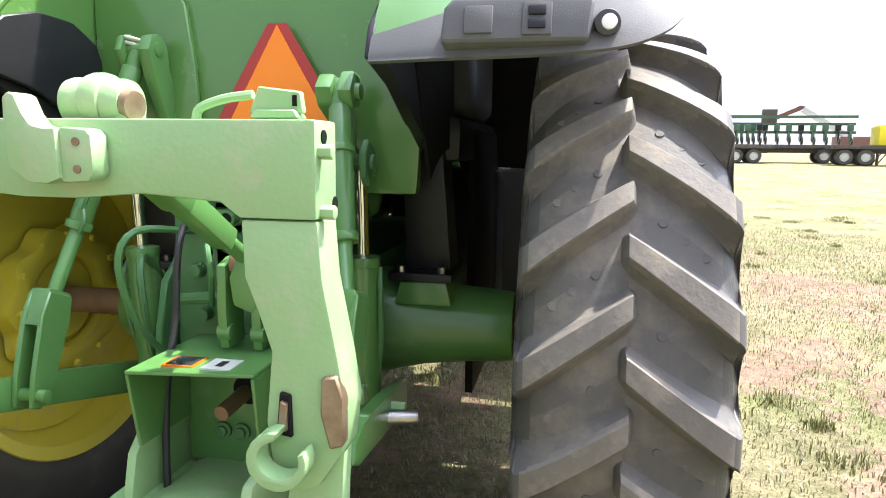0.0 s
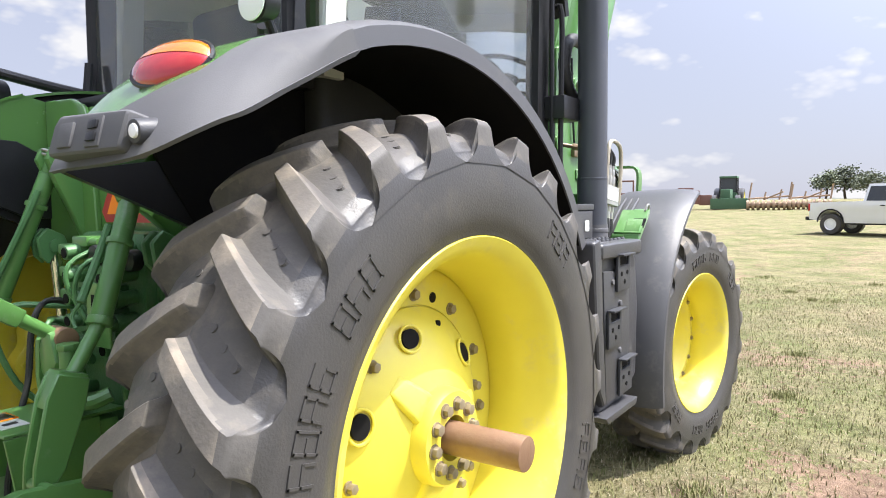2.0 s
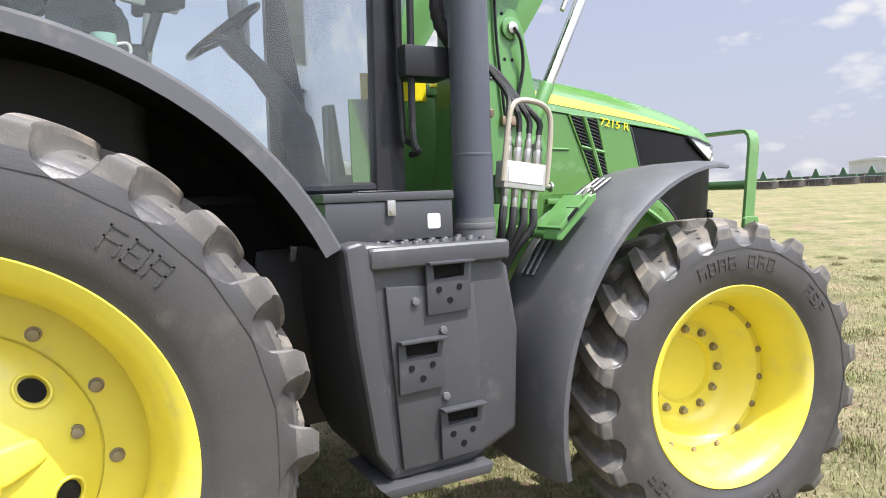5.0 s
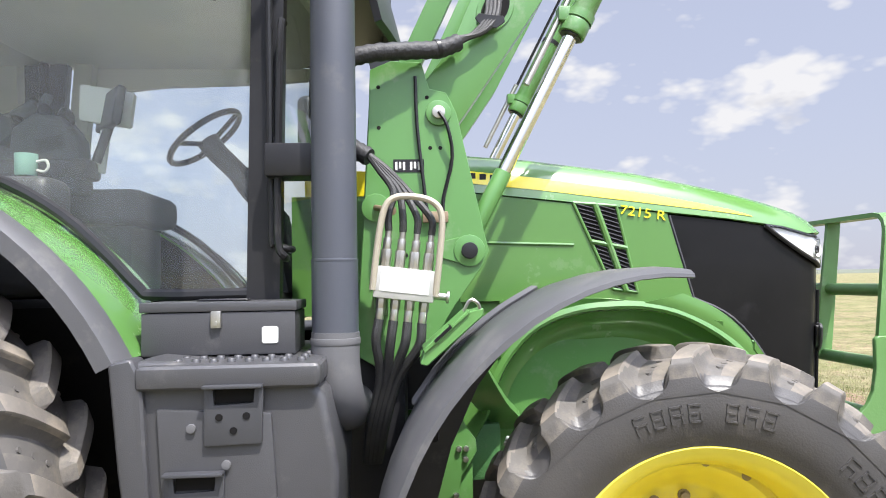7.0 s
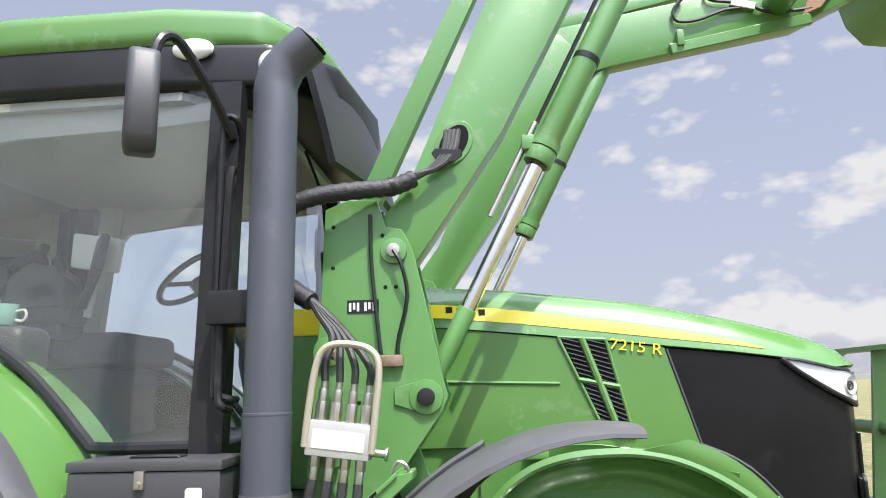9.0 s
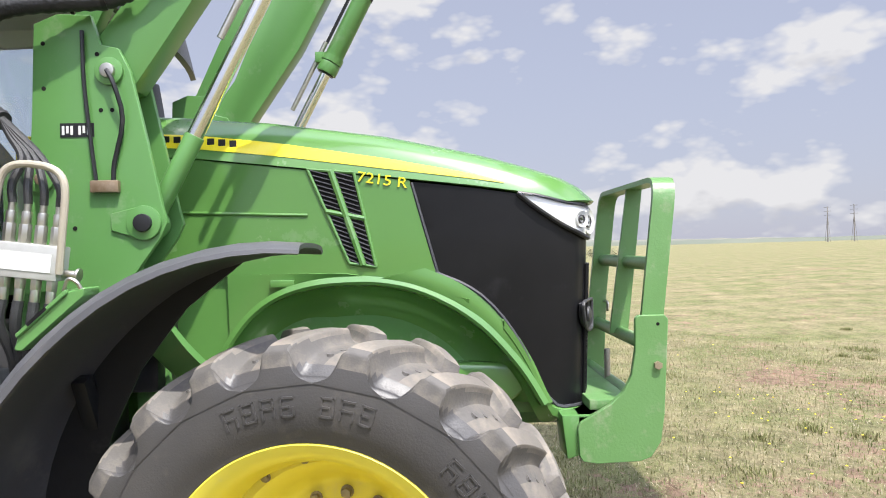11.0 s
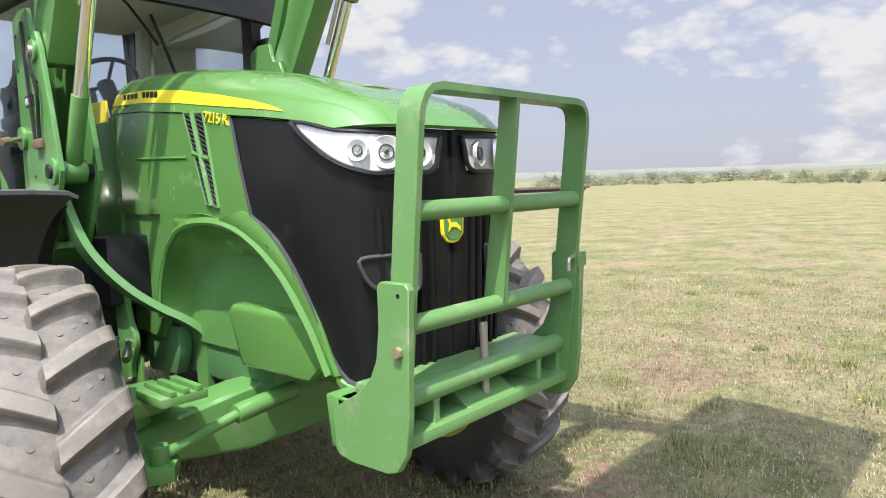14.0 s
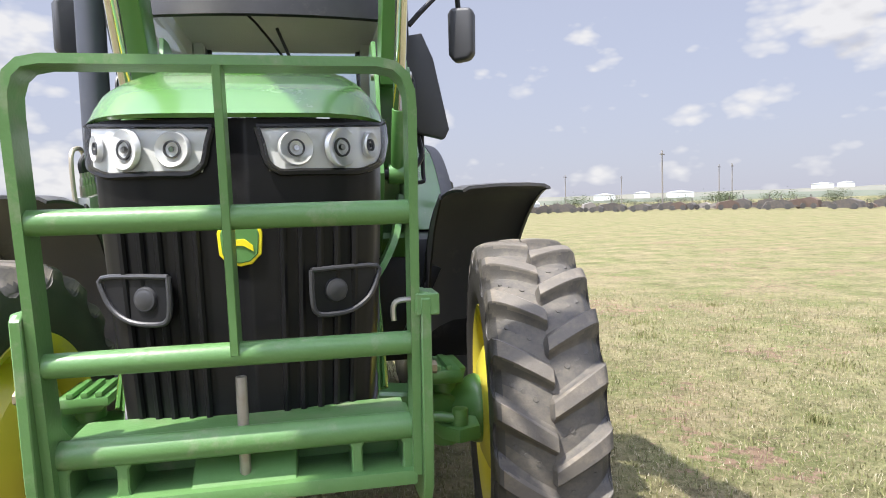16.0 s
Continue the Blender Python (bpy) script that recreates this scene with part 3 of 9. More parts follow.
def rear_wheel(s):
    c = Vector((s * 1.125, 0.0, 0.925))
    # rim: barrel with a deep, stepped well, seen from both sides
    prof = [(0.212, 0.600), (0.222, 0.622), (0.214, 0.628), (0.204, 0.612), (0.19, 0.585), (0.14, 0.572), (0.09, 0.545), (0.03, 0.53), (-0.03, 0.53), (-0.09, 0.55), (-0.15, 0.57),
            (-0.19, 0.585), (-0.204, 0.612), (-0.214, 0.628), (-0.222, 0.622), (-0.212, 0.600), (-0.20, 0.575), (-0.15, 0.556), (-0.09, 0.535),
            (-0.03, 0.517), (0.03, 0.517), (0.09, 0.53), (0.15, 0.556), (0.195, 0.575)]
    wheel = part("rear_wheel", turned(bmesh.new(), prof, c, 96, s, True), YELLOW, tractor, "yellow steel rear wheel with a bare axle through its hub", 40)
    tyre(0.985, 0.612, 0.232, 24, c, s, wheel, "black rubber farm tyre with worn dusty lugs", radians(0.5))
    TURN = radians(42.0)
    # disc: dished casting with a hub
    disc = [(-0.060, 0.525), (-0.054, 0.46), (-0.052, 0.398), (-0.059, 0.396), (-0.059, 0.393), (-0.047, 0.391), (-0.026, 0.36), (0.006, 0.31), (0.033, 0.25), (0.055, 0.19), (0.070, 0.155), (0.105, 0.150),
            (0.120, 0.142), (0.122, 0.07), (-0.12, 0.07), (-0.12, 0.16), (-0.05, 0.26), (-0.08, 0.42), (-0.08, 0.525)]
    part("disc", turned(bmesh.new(), disc, c, 96, s, True), YELLOW, wheel, "", 30)
    # hand holes: oval dark discs painting shade on the sloping face, with rolled edges
    slope = Matrix.Translation((s * 0.0075, 0, 0.314)) @ Matrix.Rotation(s * -0.36, 4, "Y")
    around = [Matrix.Translation(c) @ Matrix.Rotation(-2 * math.pi * (i + 0.5) / 6 + TURN, 4, "X") for i in range(6)]
    bm = rod(bmesh.new(), (-s * 0.02, 0, 0), (s * 0.005, 0, 0), 0.030, n=24)
    bmesh.ops.transform(bm, matrix=slope @ Matrix.Diagonal((1, 1.25, 1, 1)), verts=bm.verts)
    repeat("hand_hole_shade", bm, DARK, wheel, around)
    bm = tube(bmesh.new(), [slope @ Vector((s * 0.003, 0.050 * math.sin(k * math.pi / 12), 0.041 * math.cos(k * math.pi / 12))) for k in range(25)], 0.0055, 8, 1)
    repeat("hole_rim", bm, YELLOW, wheel, around)
    bolts(wheel, c, s, -0.054, 0.430, 12, 0.017, 0.020, radians(4.5))
    bolts(wheel, c, s, -0.012, 0.338, 6, 0.016, 0.026, -TURN, (1,))
    for r, a, size, u in ((0.430, 19.0, 0.018, -0.054), (0.345, 20.0, 0.012, -0.016)):
        at = c + Vector((s * u, r * math.sin(radians(a)), r * math.cos(radians(a))))
        part("disc_hole", rod(bmesh.new(), at - Vector((s * 0.01, 0, 0)), at + Vector((s * 0.0035, 0, 0)), size, n=18), DARK, wheel)
    bolts(wheel, c, s, 0.118, 0.105, 10, 0.018, 0.024, 0.2)
    # broad webs from the hub down to the disc
    bm = bmesh.new()
    outline = [(0.12, -0.02, 0.060), (0.12, 0.092, 0.055), (0.165, 0.090, 0.050), (0.20, 0.070, 0.046), (0.235, 0.050, 0.040), (0.262, 0.030, 0.034), (0.262, -0.02, 0.034)]
    sides = [[bm.verts.new((s * u, e * w, r)) for r, u, w in outline] for e in (-1, 1)]
    bm.faces.new(sides[0])
    bm.faces.new(sides[1][::-1])
    for k in range(len(outline)):
        n = (k + 1) % len(outline)
        bm.faces.new((sides[0][k], sides[1][k], sides[1][n], sides[0][n]))
    bmesh.ops.recalc_face_normals(bm, faces=bm.faces)
    bevelled(bm, 0.016, 3, 25)
    repeat("hub_web", bm, YELLOW, wheel, [Matrix.Translation(c) @ Matrix.Rotation(-2 * math.pi * i / 3 + TURN, 4, "X") for i in range(3)])
    bm = rod(bmesh.new(), c + Vector((-s * 0.55, 0, 0)), c + Vector((s * 0.375, 0, 0)), 0.052, n=32, bev=0.006)
    lobes = [[c + Vector((-s * u, r * math.cos(k * math.pi / 60), r * math.sin(k * math.pi / 60))) for k in range(121) for r in (base + lobe * math.cos(k * math.pi / 6),)]
             for u, base, lobe in ((0.075, 0.190, 0.0), (0.150, 0.195, 0.0), (0.155, 0.205, 0.0), (0.155, 0.275, 0.014), (0.148, 0.288, 0.017), (0.075, 0.292, 0.017))]
    part("inner_flange", sheet(bmesh.new(), lobes), YELLOW, wheel, "lobed yellow flange on the inner side", 40)
    repeat("flange_bolt", rod(bmesh.new(), (-s * 0.15, 0, 0.268), (-s * 0.172, 0, 0.268), 0.015, n=6, bev=0.002), YELLOW, wheel, [Matrix.Translation(c) @ Matrix.Rotation(math.pi * i / 6, 4, "X") for i in range(12)])
    part("axle_shaft", bm, RUST, wheel, "bare brown steel axle end")
    return wheel


def front_wheel(s):
    c = Vector((s * 1.108, 2.947, 0.712))
    prof = [(0.186, 0.440), (0.196, 0.462), (0.188, 0.468), (0.178, 0.452), (0.165, 0.425), (0.10, 0.41), (0.04, 0.385), (-0.04, 0.385), (-0.10, 0.41), (-0.165, 0.425),
            (-0.178, 0.452), (-0.188, 0.468), (-0.196, 0.462), (-0.186, 0.440), (-0.165, 0.412), (-0.10, 0.395), (-0.04, 0.37), (0.04, 0.37), (0.10, 0.395), (0.165, 0.412)]
    wheel = part("front_wheel", turned(bmesh.new(), prof, c, 80, s, True), YELLOW, tractor, "yellow steel front wheel", 40)
    tyre(0.762, 0.452, 0.205, 20, c, s, wheel, "black rubber farm tyre with worn dusty lugs", radians(-7.0), (-2.0, 178.0), (50.0, 230.0), 0.044)
    disc = [(-0.030, 0.39), (-0.035, 0.345), (-0.050, 0.325), (-0.105, 0.290), (-0.150, 0.255), (-0.160, 0.235), (-0.160, 0.172), (-0.185, 0.160), (-0.190, 0.0), (-0.205, 0.0), (-0.205, 0.20), (-0.175, 0.27), (-0.065, 0.345), (-0.05, 0.39)]
    part("disc", turned(bmesh.new(), disc, c, 72, s), YELLOW, wheel, "", 30)
    bolts(wheel, c, s, -0.034, 0.362, 16, 0.013, 0.012, radians(8.0))
    bolts(wheel, c, s, -0.160, 0.206, 12, 0.017, 0.024, radians(2.0))
    wheel.matrix_basis = Matrix.Translation(c) @ Matrix.Rotation(radians(-8.6), 4, "Z") @ Matrix.Translation(-c)
    return wheel


for s in (1, -1):
    rear_wheel(s)
    front_wheel(s)

# ---------------------------------------------------------------- hood
W = [(1.9, 0.335), (2.3, 0.345), (2.7, 0.362), (3.1, 0.394), (3.45, 0.417), (3.68, 0.424), (3.82, 0.408)]
ZC = [(1.9, 2.318), (2.2, 2.300), (2.58, 2.266), (3.09, 2.192), (3.47, 2.108), (3.70, 2.044), (3.85, 1.992), (3.93, 1.950), (3.975, 1.912), (3.992, 1.893)]
ZE = [(1.9, 2.118), (2.3, 2.095), (2.7, 2.050), (3.1, 2.000), (3.45, 1.956), (3.7, 1.918), (3.82, 1.886), (3.99, 1.868)]


def nose_y(a):
    return 3.992 - 0.160 * abs(a) ** 5.0


def hood_top_point(t, a):
    zc, ze = lerp(1.92 + 2.072 * t, ZC), lerp(1.92 + 1.9 * t, ZE)
    full = 5.0 + 8.0 * t
    return Vector((lerp(1.92 + 1.9 * t, W) * a, 1.92 + t * (nose_y(a) - 1.92), ze + max(0.004, zc - ze) * (1 - abs(a) ** full)))


def hood_at(y, z):
    """Place on the flank of the hood cover at a station and a height."""
    lo, hi = 0.5, 1.0
    for _ in range(24):
        a = (lo + hi) / 2
        p = hood_top_point((y - 1.92) / (nose_y(a) - 1.92), a)
        lo, hi = (a, hi) if p.z > z else (lo, a)
    return p


AC = [math.sin(radians(-90 + 180 * i / 28)) for i in range(29)]
bm = sheet(bmesh.new(), [[hood_top_point(i / 30, a) for a in AC] for i in range(31)])
hood = part("hood", thicken(bm, 0.014, (0, 2.9, 1.4)), GREEN_HOOD, tractor, "glossy green hood cover with a yellow stripe", 40)
bm = sheet(bmesh.new(), [[Vector((0.10 * k / 3, y, lerp(y, ZC) + 0.006 - 0.010 * (abs(k) / 3) ** 2)) for k in range(-3, 4)] for y in [2.0 + 0.1 * i for i in range(17)]])
part("hood_crease", thicken(bm, 0.01), GREEN_HOOD, hood)

for s in (1, -1):
    # stripe
    rows = []
    for i in range(41):
        y = 1.93 + 1.64 * i / 40
        lo = lerp(y, ZE) + lerp(y, [(2.2, 0.040), (2.65, 0.040), (3.1, 0.032), (3.58, 0.026)])
        hi = lo + lerp(y, [(2.2, 0.060), (2.6, 0.058), (3.1, 0.044), (3.35, 0.028), (3.5, 0.014), (3.57, 0.002)])
        row = []
        for k in range(5):
            p = hood_at(y, lo + (hi - lo) * k / 4)
            row.append((s * (p.x + 0.003), y, p.z + 0.001))
        rows.append(row)
    part("stripe", thicken(sheet(bmesh.new(), rows), 0.002, (0, 2.9, 1.4)), STRIPE, hood, "yellow stripe")
    # name on the stripe, as plain bars
    for k in range(9):
        if k == 4:
            continue
        y = 2.06 + 0.047 * k
        z = lerp(y, ZE) + 0.072
        x = hood_at(y, z).x + 0.004
        bm = box(bmesh.new(), (min(s * x, s * (x + 0.003)), y, z - 0.018), (max(s * x, s * (x + 0.003)), y + 0.029, z + 0.018), 0.0, None)
        part("stripe_marking", bm, BLACK, hood)

    # upper side panel
    LOW = [(1.95, 1.60), (2.9, 1.605), (3.05, 1.585), (3.30, 1.515), (3.40, 1.49)]

    def side_x(y, z):
        return lerp(y, W) - 0.006 - 0.02 * max(0.0, (1.75 - z) / 0.4) ** 2 + (0.016 if 1.80 < z < 1.9 else 0.0) * 0

    rows = []
    for i in range(25):
        v = i / 24
        row = []
        for j in range(15):
            u = j / 14
            z_top = lerp(1.95 + u * 1.25, ZE) - 0.004
            z = z_top + v * (lerp(1.95 + u * 1.35, LOW) - z_top)
            edge = 3.185 + (1.98 - z) * 0.265
            y = 1.95 + u * (edge - 1.95)
            row.append((s * side_x(y, z), y, z))
        rows.append(row)
    panel = part("hood_side_panel", thicken(sheet(bmesh.new(), rows), 0.012, (0, 2.6, 1.7)), GREEN_HOOD, tractor, "green hood side panel with slanted vents")
    lettering("model_number", "7215 R", 0.078, Matrix.Translation((s * (side_x(3.07, 1.99) + 0.004), 3.072, 1.987)) @ Matrix.Rotation(radians(-s * 3.6), 4, "Z")
              @ Matrix(((0, 0, s, 0), (s, 0, 0, 0), (0, 1, 0, 0), (0, 0, 0, 1))) @ pose(0, 0, 0, 0, 0, -9 if s > 0 else 9) @ Matrix.Diagonal((0.94, 0.78, 1, 1)), STRIPE, panel, 0.0025)
    # vents: dark sheet painting the shade of the opening, slats, green bars
    q = [(2.762, 2.040), (2.955, 2.022), (3.040, 1.632), (2.930, 1.648)]

    def vent(u, v):
        a = Vector(q[0]).lerp(Vector(q[1]), u)
        b = Vector(q[3]).lerp(Vector(q[2]), u)
        return a.lerp(b, v)

    def onside(p, d):
        return (s * (side_x(p[0], p[1]) + d), p[0], p[1])

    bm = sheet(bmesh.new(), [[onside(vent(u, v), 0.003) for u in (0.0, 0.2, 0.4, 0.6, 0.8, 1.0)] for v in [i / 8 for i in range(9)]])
    opening = part("vent_shade", thicken(bm, 0.002, (0, 2.6, 1.7)), DARK, panel)
    bm = bmesh.new()
    for i in range(19):
        v = 0.03 + 0.94 * i / 18
        for u0, u1 in ((0.06, 0.44), (0.58, 0.94)):
            tube(bm, [onside(vent(u0, v - 0.02), 0.006), onside(vent(u1, v + 0.02), 0.006)], 0.0028, 5, 1)
    part("vent_slat", bm, CHARCOAL, panel)
    bm = bmesh.new()
    for line in ([(0, 0), (1, 0), (1, 1), (0, 1), (0, 0)],):
        for (u0, v0), (u1, v1) in zip(line, line[1:]):
            tube(bm, [onside(vent(u0, v0), 0.001), onside(vent((u0 + u1) / 2, (v0 + v1) / 2), 0.001), onside(vent(u1, v1), 0.001)], 0.008, 8, 2)
    for u0, v0, u1, v1, r in ((0.50, 0, 0.52, 1, 0.016), (0, 0.45, 1, 0.49, 0.012)):
        tube(bm, [onside(vent(u0 + (u1 - u0) * k / 4, v0 + (v1 - v0) * k / 4), 0.003) for k in range(5)], r, 8, 1)
    tube(bm, [onside((2.2 + 0.56 * k / 5, 1.872 - 0.022 * k / 5), -0.001) for k in range(6)], 0.008, 8, 1)
    part("vent_bar", bm, GREEN_HOOD, panel)

    # lower panel round the wheel arch
    ARCH = [(2.36, 1.10), (2.42, 1.28), (2.52, 1.42), (2.64, 1.505), (2.78, 1.548), (2.92, 1.560), (3.06, 1.556), (3.20, 1.525), (3.34, 1.460), (3.46, 1.375), (3.56, 1.270), (3.64, 1.165), (3.71, 1.045)]
    path = smooth_path([(0, y, z) for y, z in ARCH], 4)
    lip = [(0.395 - 0.05 * max(0.0, (3.0 - p.y)) + 0.0, p.y, p.z) for p in path]
    rows = []
    for k, (x, dz) in enumerate(((0.22, 0.0), (0.30, 0.004), (0.37, 0.002), (0.405, 0.0), (0.412, 0.012), (0.402, 0.034))):
        row = []
        for i, p in enumerate(path):
            d = (path[min(i + 1, len(path) - 1)] - path[max(i - 1, 0)]).normalized()
            out = Vector((0, -d.z, d.y))
            taper = 1.0 - 0.12 * max(0.0, (2.8 - p.y) / 0.45)
            row.append((s * x * taper, p.y + out.y * dz, p.z + out.z * dz))
        rows.append(row)
    arch = part("wheel_arch", thicken(sheet(bmesh.new(), rows), 0.008, (s * 0.3, 2.95, 2.2)), GREEN_HOOD, tractor, "green curved panel over the front wheel")
    # skin between side panel and arch
    rows = []
    for i in range(17):
        y = 2.42 + (3.42 - 2.42) * i / 16
        zt = lerp(y, LOW) + 0.006
        zb = lerp(y, [(a, b + 0.03) for a, b in ARCH])
        rows.append([(s * (lerp(y, W) - 0.012 - 0.012 * k / 3), y, zt + (min(zb, zt) - zt) * k / 3) for k in range(4)])
    part("lower_skin", thicken(sheet(bmesh.new(), rows), 0.008), GREEN_HOOD, arch)
    bm = box(bmesh.new(), (min(s * 0.352, s * 0.372), 2.60, 1.553), (max(s * 0.352, s * 0.372), 2.70, 1.585), 0.006)
    part("latch_cover", bm, GREEN_HOOD, arch)
    # concave bowl inside the arch, and the skin behind it
    rows = []
    for k in range(8):
        g = k / 7
        rows.append([(s * (0.392 - 0.165 * math.sin(g * math.pi / 2)) * (1.0 - 0.12 * max(0.0, (2.8 - p.y) / 0.45)), 2.97 + (p.y - 2.97) * (1 - 0.34 * g ** 1.6), 0.98 + (p.z - 0.98) * (1 - 0.34 * g ** 1.6)) for p in path])
    part("arch_bowl", thicken(sheet(bmesh.new(), rows), 0.006, (s * 0.3, 2.95, 2.2)), GREEN_HOOD, arch)
    bm = slab(bmesh.new(), [(1.92, 1.608), (2.56, 1.598), (2.50, 1.42), (2.43, 1.30), (2.37, 1.10), (2.30, 0.98), (1.92, 1.0)], "x", s * 0.29, s * 0.318, 0.004, 1)
    part("rear_skin", bm, GREEN_HOOD, arch)
    # inner wall of the arch and the box below it
    bm = slab(bmesh.new(), [(2.36, 0.98), *[(p.y, p.z - 0.002) for p in path[::3]], (3.70, 0.98)], "x", s * 0.20, s * 0.235, 0.0)
    part("arch_inner_wall", bm, GREEN, arch)
    bm = slab(bmesh.new(), [(2.93, 1.19), (2.97, 1.225), (3.60, 1.21), (3.66, 1.10), (3.50, 0.965), (3.02, 0.955)], "x", s * 0.20, s * 0.322, 0.030, 3)
    part("side_shield", bm, GREEN_HOOD, arch)

# ---------------------------------------------------------------- nose
def nose_plan(u):
    """Plan curve of the black nose, u from 0 (centre) to 1 (rear end of its side)."""
    pts = [(0.0, 3.965), (0.12, 3.961), (0.23, 3.948), (0.32, 3.922), (0.380, 3.872), (0.406, 3.780), (0.414, 3.65), (0.410, 3.5), (0.400, 3.35), (0.388, 3.2)]
    k = u * (len(pts) - 1)
    i = min(int(k), len(pts) - 2)
    p, q = Vector(pts[i]), Vector(pts[i + 1])
    return p.lerp(q, k - i)


BOTTOM = [(3.2, 1.640), (3.317, 1.591), (3.40, 1.556), (3.466, 1.513), (3.53, 1.453), (3.58, 1.395), (3.635, 1.312), (3.681, 1.229), (3.722, 1.135), (3.752, 1.062), (3.78, 1.040), (3.84, 1.032), (4.0, 1.022)]


def nose_point(u, v, d=0.0):
    p = nose_plan(u)
    top = max(lerp(p.y, ZE) - 0.010, 1.883)
    low = lerp(p.y, BOTTOM)
    z = top + v * (low - top)
    shrink = 1.0 - 0.10 * max(0.0, (1.75 - z) / 0.7) ** 1.3
    y = p.y - 0.02 * max(0.0, (1.75 - z) / 0.7)
    if p.y < 3.35:  # slanted rear edge
        y = max(y, 3.19 + (1.98 - z) * 0.265 if u > 0.999 else y)
    return Vector((p.x * shrink * (1 + d), y + d * 0.4, z))


US = [i / 30 for i in range(31)]
bm = bmesh.new()
for s in (1, -1):
    sheet(bm, [[Vector((s, 1, 1)) * nose_point(u, v) for u in US] for v in [i / 20 for i in range(21)]])
nose = part("grille", thicken(bm, 0.01, (0, 3.4, 1.5)), GRILLE, tractor, "black front grille and side screens", 35)
bm = bmesh.new()
for x in (-0.315, -0.265, -0.215, -0.165, -0.115, 0.115, 0.165, 0.215, 0.265, 0.315):  # upright ribs
    u = next(k / 300 for k in range(301) if nose_plan(k / 300).x >= abs(x))
    sx = 1 if x > 0 else -1
    tube(bm, [Vector((sx, 1, 1)) * (nose_point(u, v) + Vector((0, 0.006, 0))) for v in (0.30, 0.5, 0.7, 0.85, 0.985)], 0.010, 6, 2)
part("grille_rib", bm, GRILLE, nose)
bm = bmesh.new()
for s in (1, -1):
    tube(bm, [Vector((s, 1, 1)) * (nose_point(u, 1.0) + Vector((0.002, 0.004, 0))) for u in US[::2]], 0.008, 6, 2)
    tube(bm, [Vector((s * 0.392, 3.192, 1.975)), Vector((s * 0.396, 3.25, 1.76)), Vector((s * 0.392, 3.30, 1.575))], 0.007, 6, 2)
part("grille_seal", bm, CHARCOAL, nose)
# green rim under the nose
bm = bmesh.new()
for s in (1, -1):
    rows = []
    for d, dz in ((0.0, 0.0), (0.012, -0.015), (0.010, -0.05), (-0.04, -0.08)):
        rows.append([Vector((s, 1, 1)) * (nose_point(u, 1.0) + Vector((0, 0, dz))) + Vector((s * d, d, 0)) for u in US if nose_point(u, 1.0).y > 3.52])
    sheet(bm, rows)
part("nose_rim", thicken(bm, 0.008), GREEN_HOOD, nose)
# green band between the screens and the wheel arch
for s in (1, -1):
    upper = [(y, lerp(y, BOTTOM)) for y in [3.24 + 0.026 * i for i in range(21)]]
    lower = [(3.06, 1.585), (3.20, 1.553), (3.34, 1.490), (3.46, 1.405), (3.56, 1.300), (3.64, 1.190), (3.72, 1.045)]
    rows = []
    for k in range(4):
        row = []
        for i, (y, z) in enumerate(upper):
            q = i / 20 * (len(lower) - 1)
            j = min(int(q), len(lower) - 2)
            ly, lz = (lower[j][m] + (lower[j + 1][m] - lower[j][m]) * (q - j) for m in (0, 1))
            g = k / 3
            x = 0.408 - 0.028 * max(0.0, (1.75 - z) / 0.7) ** 1.3
            row.append((s * (x + 0.006 * math.sin(math.pi * g)), y + (ly - y) * g, z + (lz - z) * g))
        rows.append(row)
    part("arch_band", thicken(sheet(bmesh.new(), rows), 0.008, (0, 3.3, 1.7)), GREEN_HOOD, tractor, "green rounded band along the black screen")
# badge: a plain shield
bm = slab(bmesh.new(), [(-0.052, 0.055), (0.052, 0.055), (0.060, 0.03), (0.056, -0.03), (0.030, -0.056), (0, -0.062), (-0.030, -0.056), (-0.056, -0.03), (-0.060, 0.03)], "y", 3.945, 3.967, 0.006, 2, Matrix.Translation((0, 0, 1.545)))
badge = part("badge", bm, STRIPE, nose, "yellow and green shield badge")
bm = slab(bmesh.new(), [(-0.044, 0.047), (0.044, 0.047), (0.051, 0.027), (0.047, -0.028), (0.026, -0.048), (0, -0.053), (-0.026, -0.048), (-0.047, -0.028), (-0.051, 0.027)], "y", 3.956, 3.970, 0.003, 1, Matrix.Translation((0, 0, 1.545)))
part("badge_field", bm, GREEN, badge)
bm = slab(bmesh.new(), [(-0.034, -0.004), (-0.012, 0.014), (0.012, 0.012), (0.026, 0.030), (0.034, 0.026), (0.026, 0.008), (0.030, -0.02), (0.014, -0.004), (-0.010, -0.006), (-0.036, -0.022)], "y", 3.967, 3.973, 0.001, 1, Matrix.Translation((0, 0, 1.545)))
part("badge_mark", bm, STRIPE, badge)

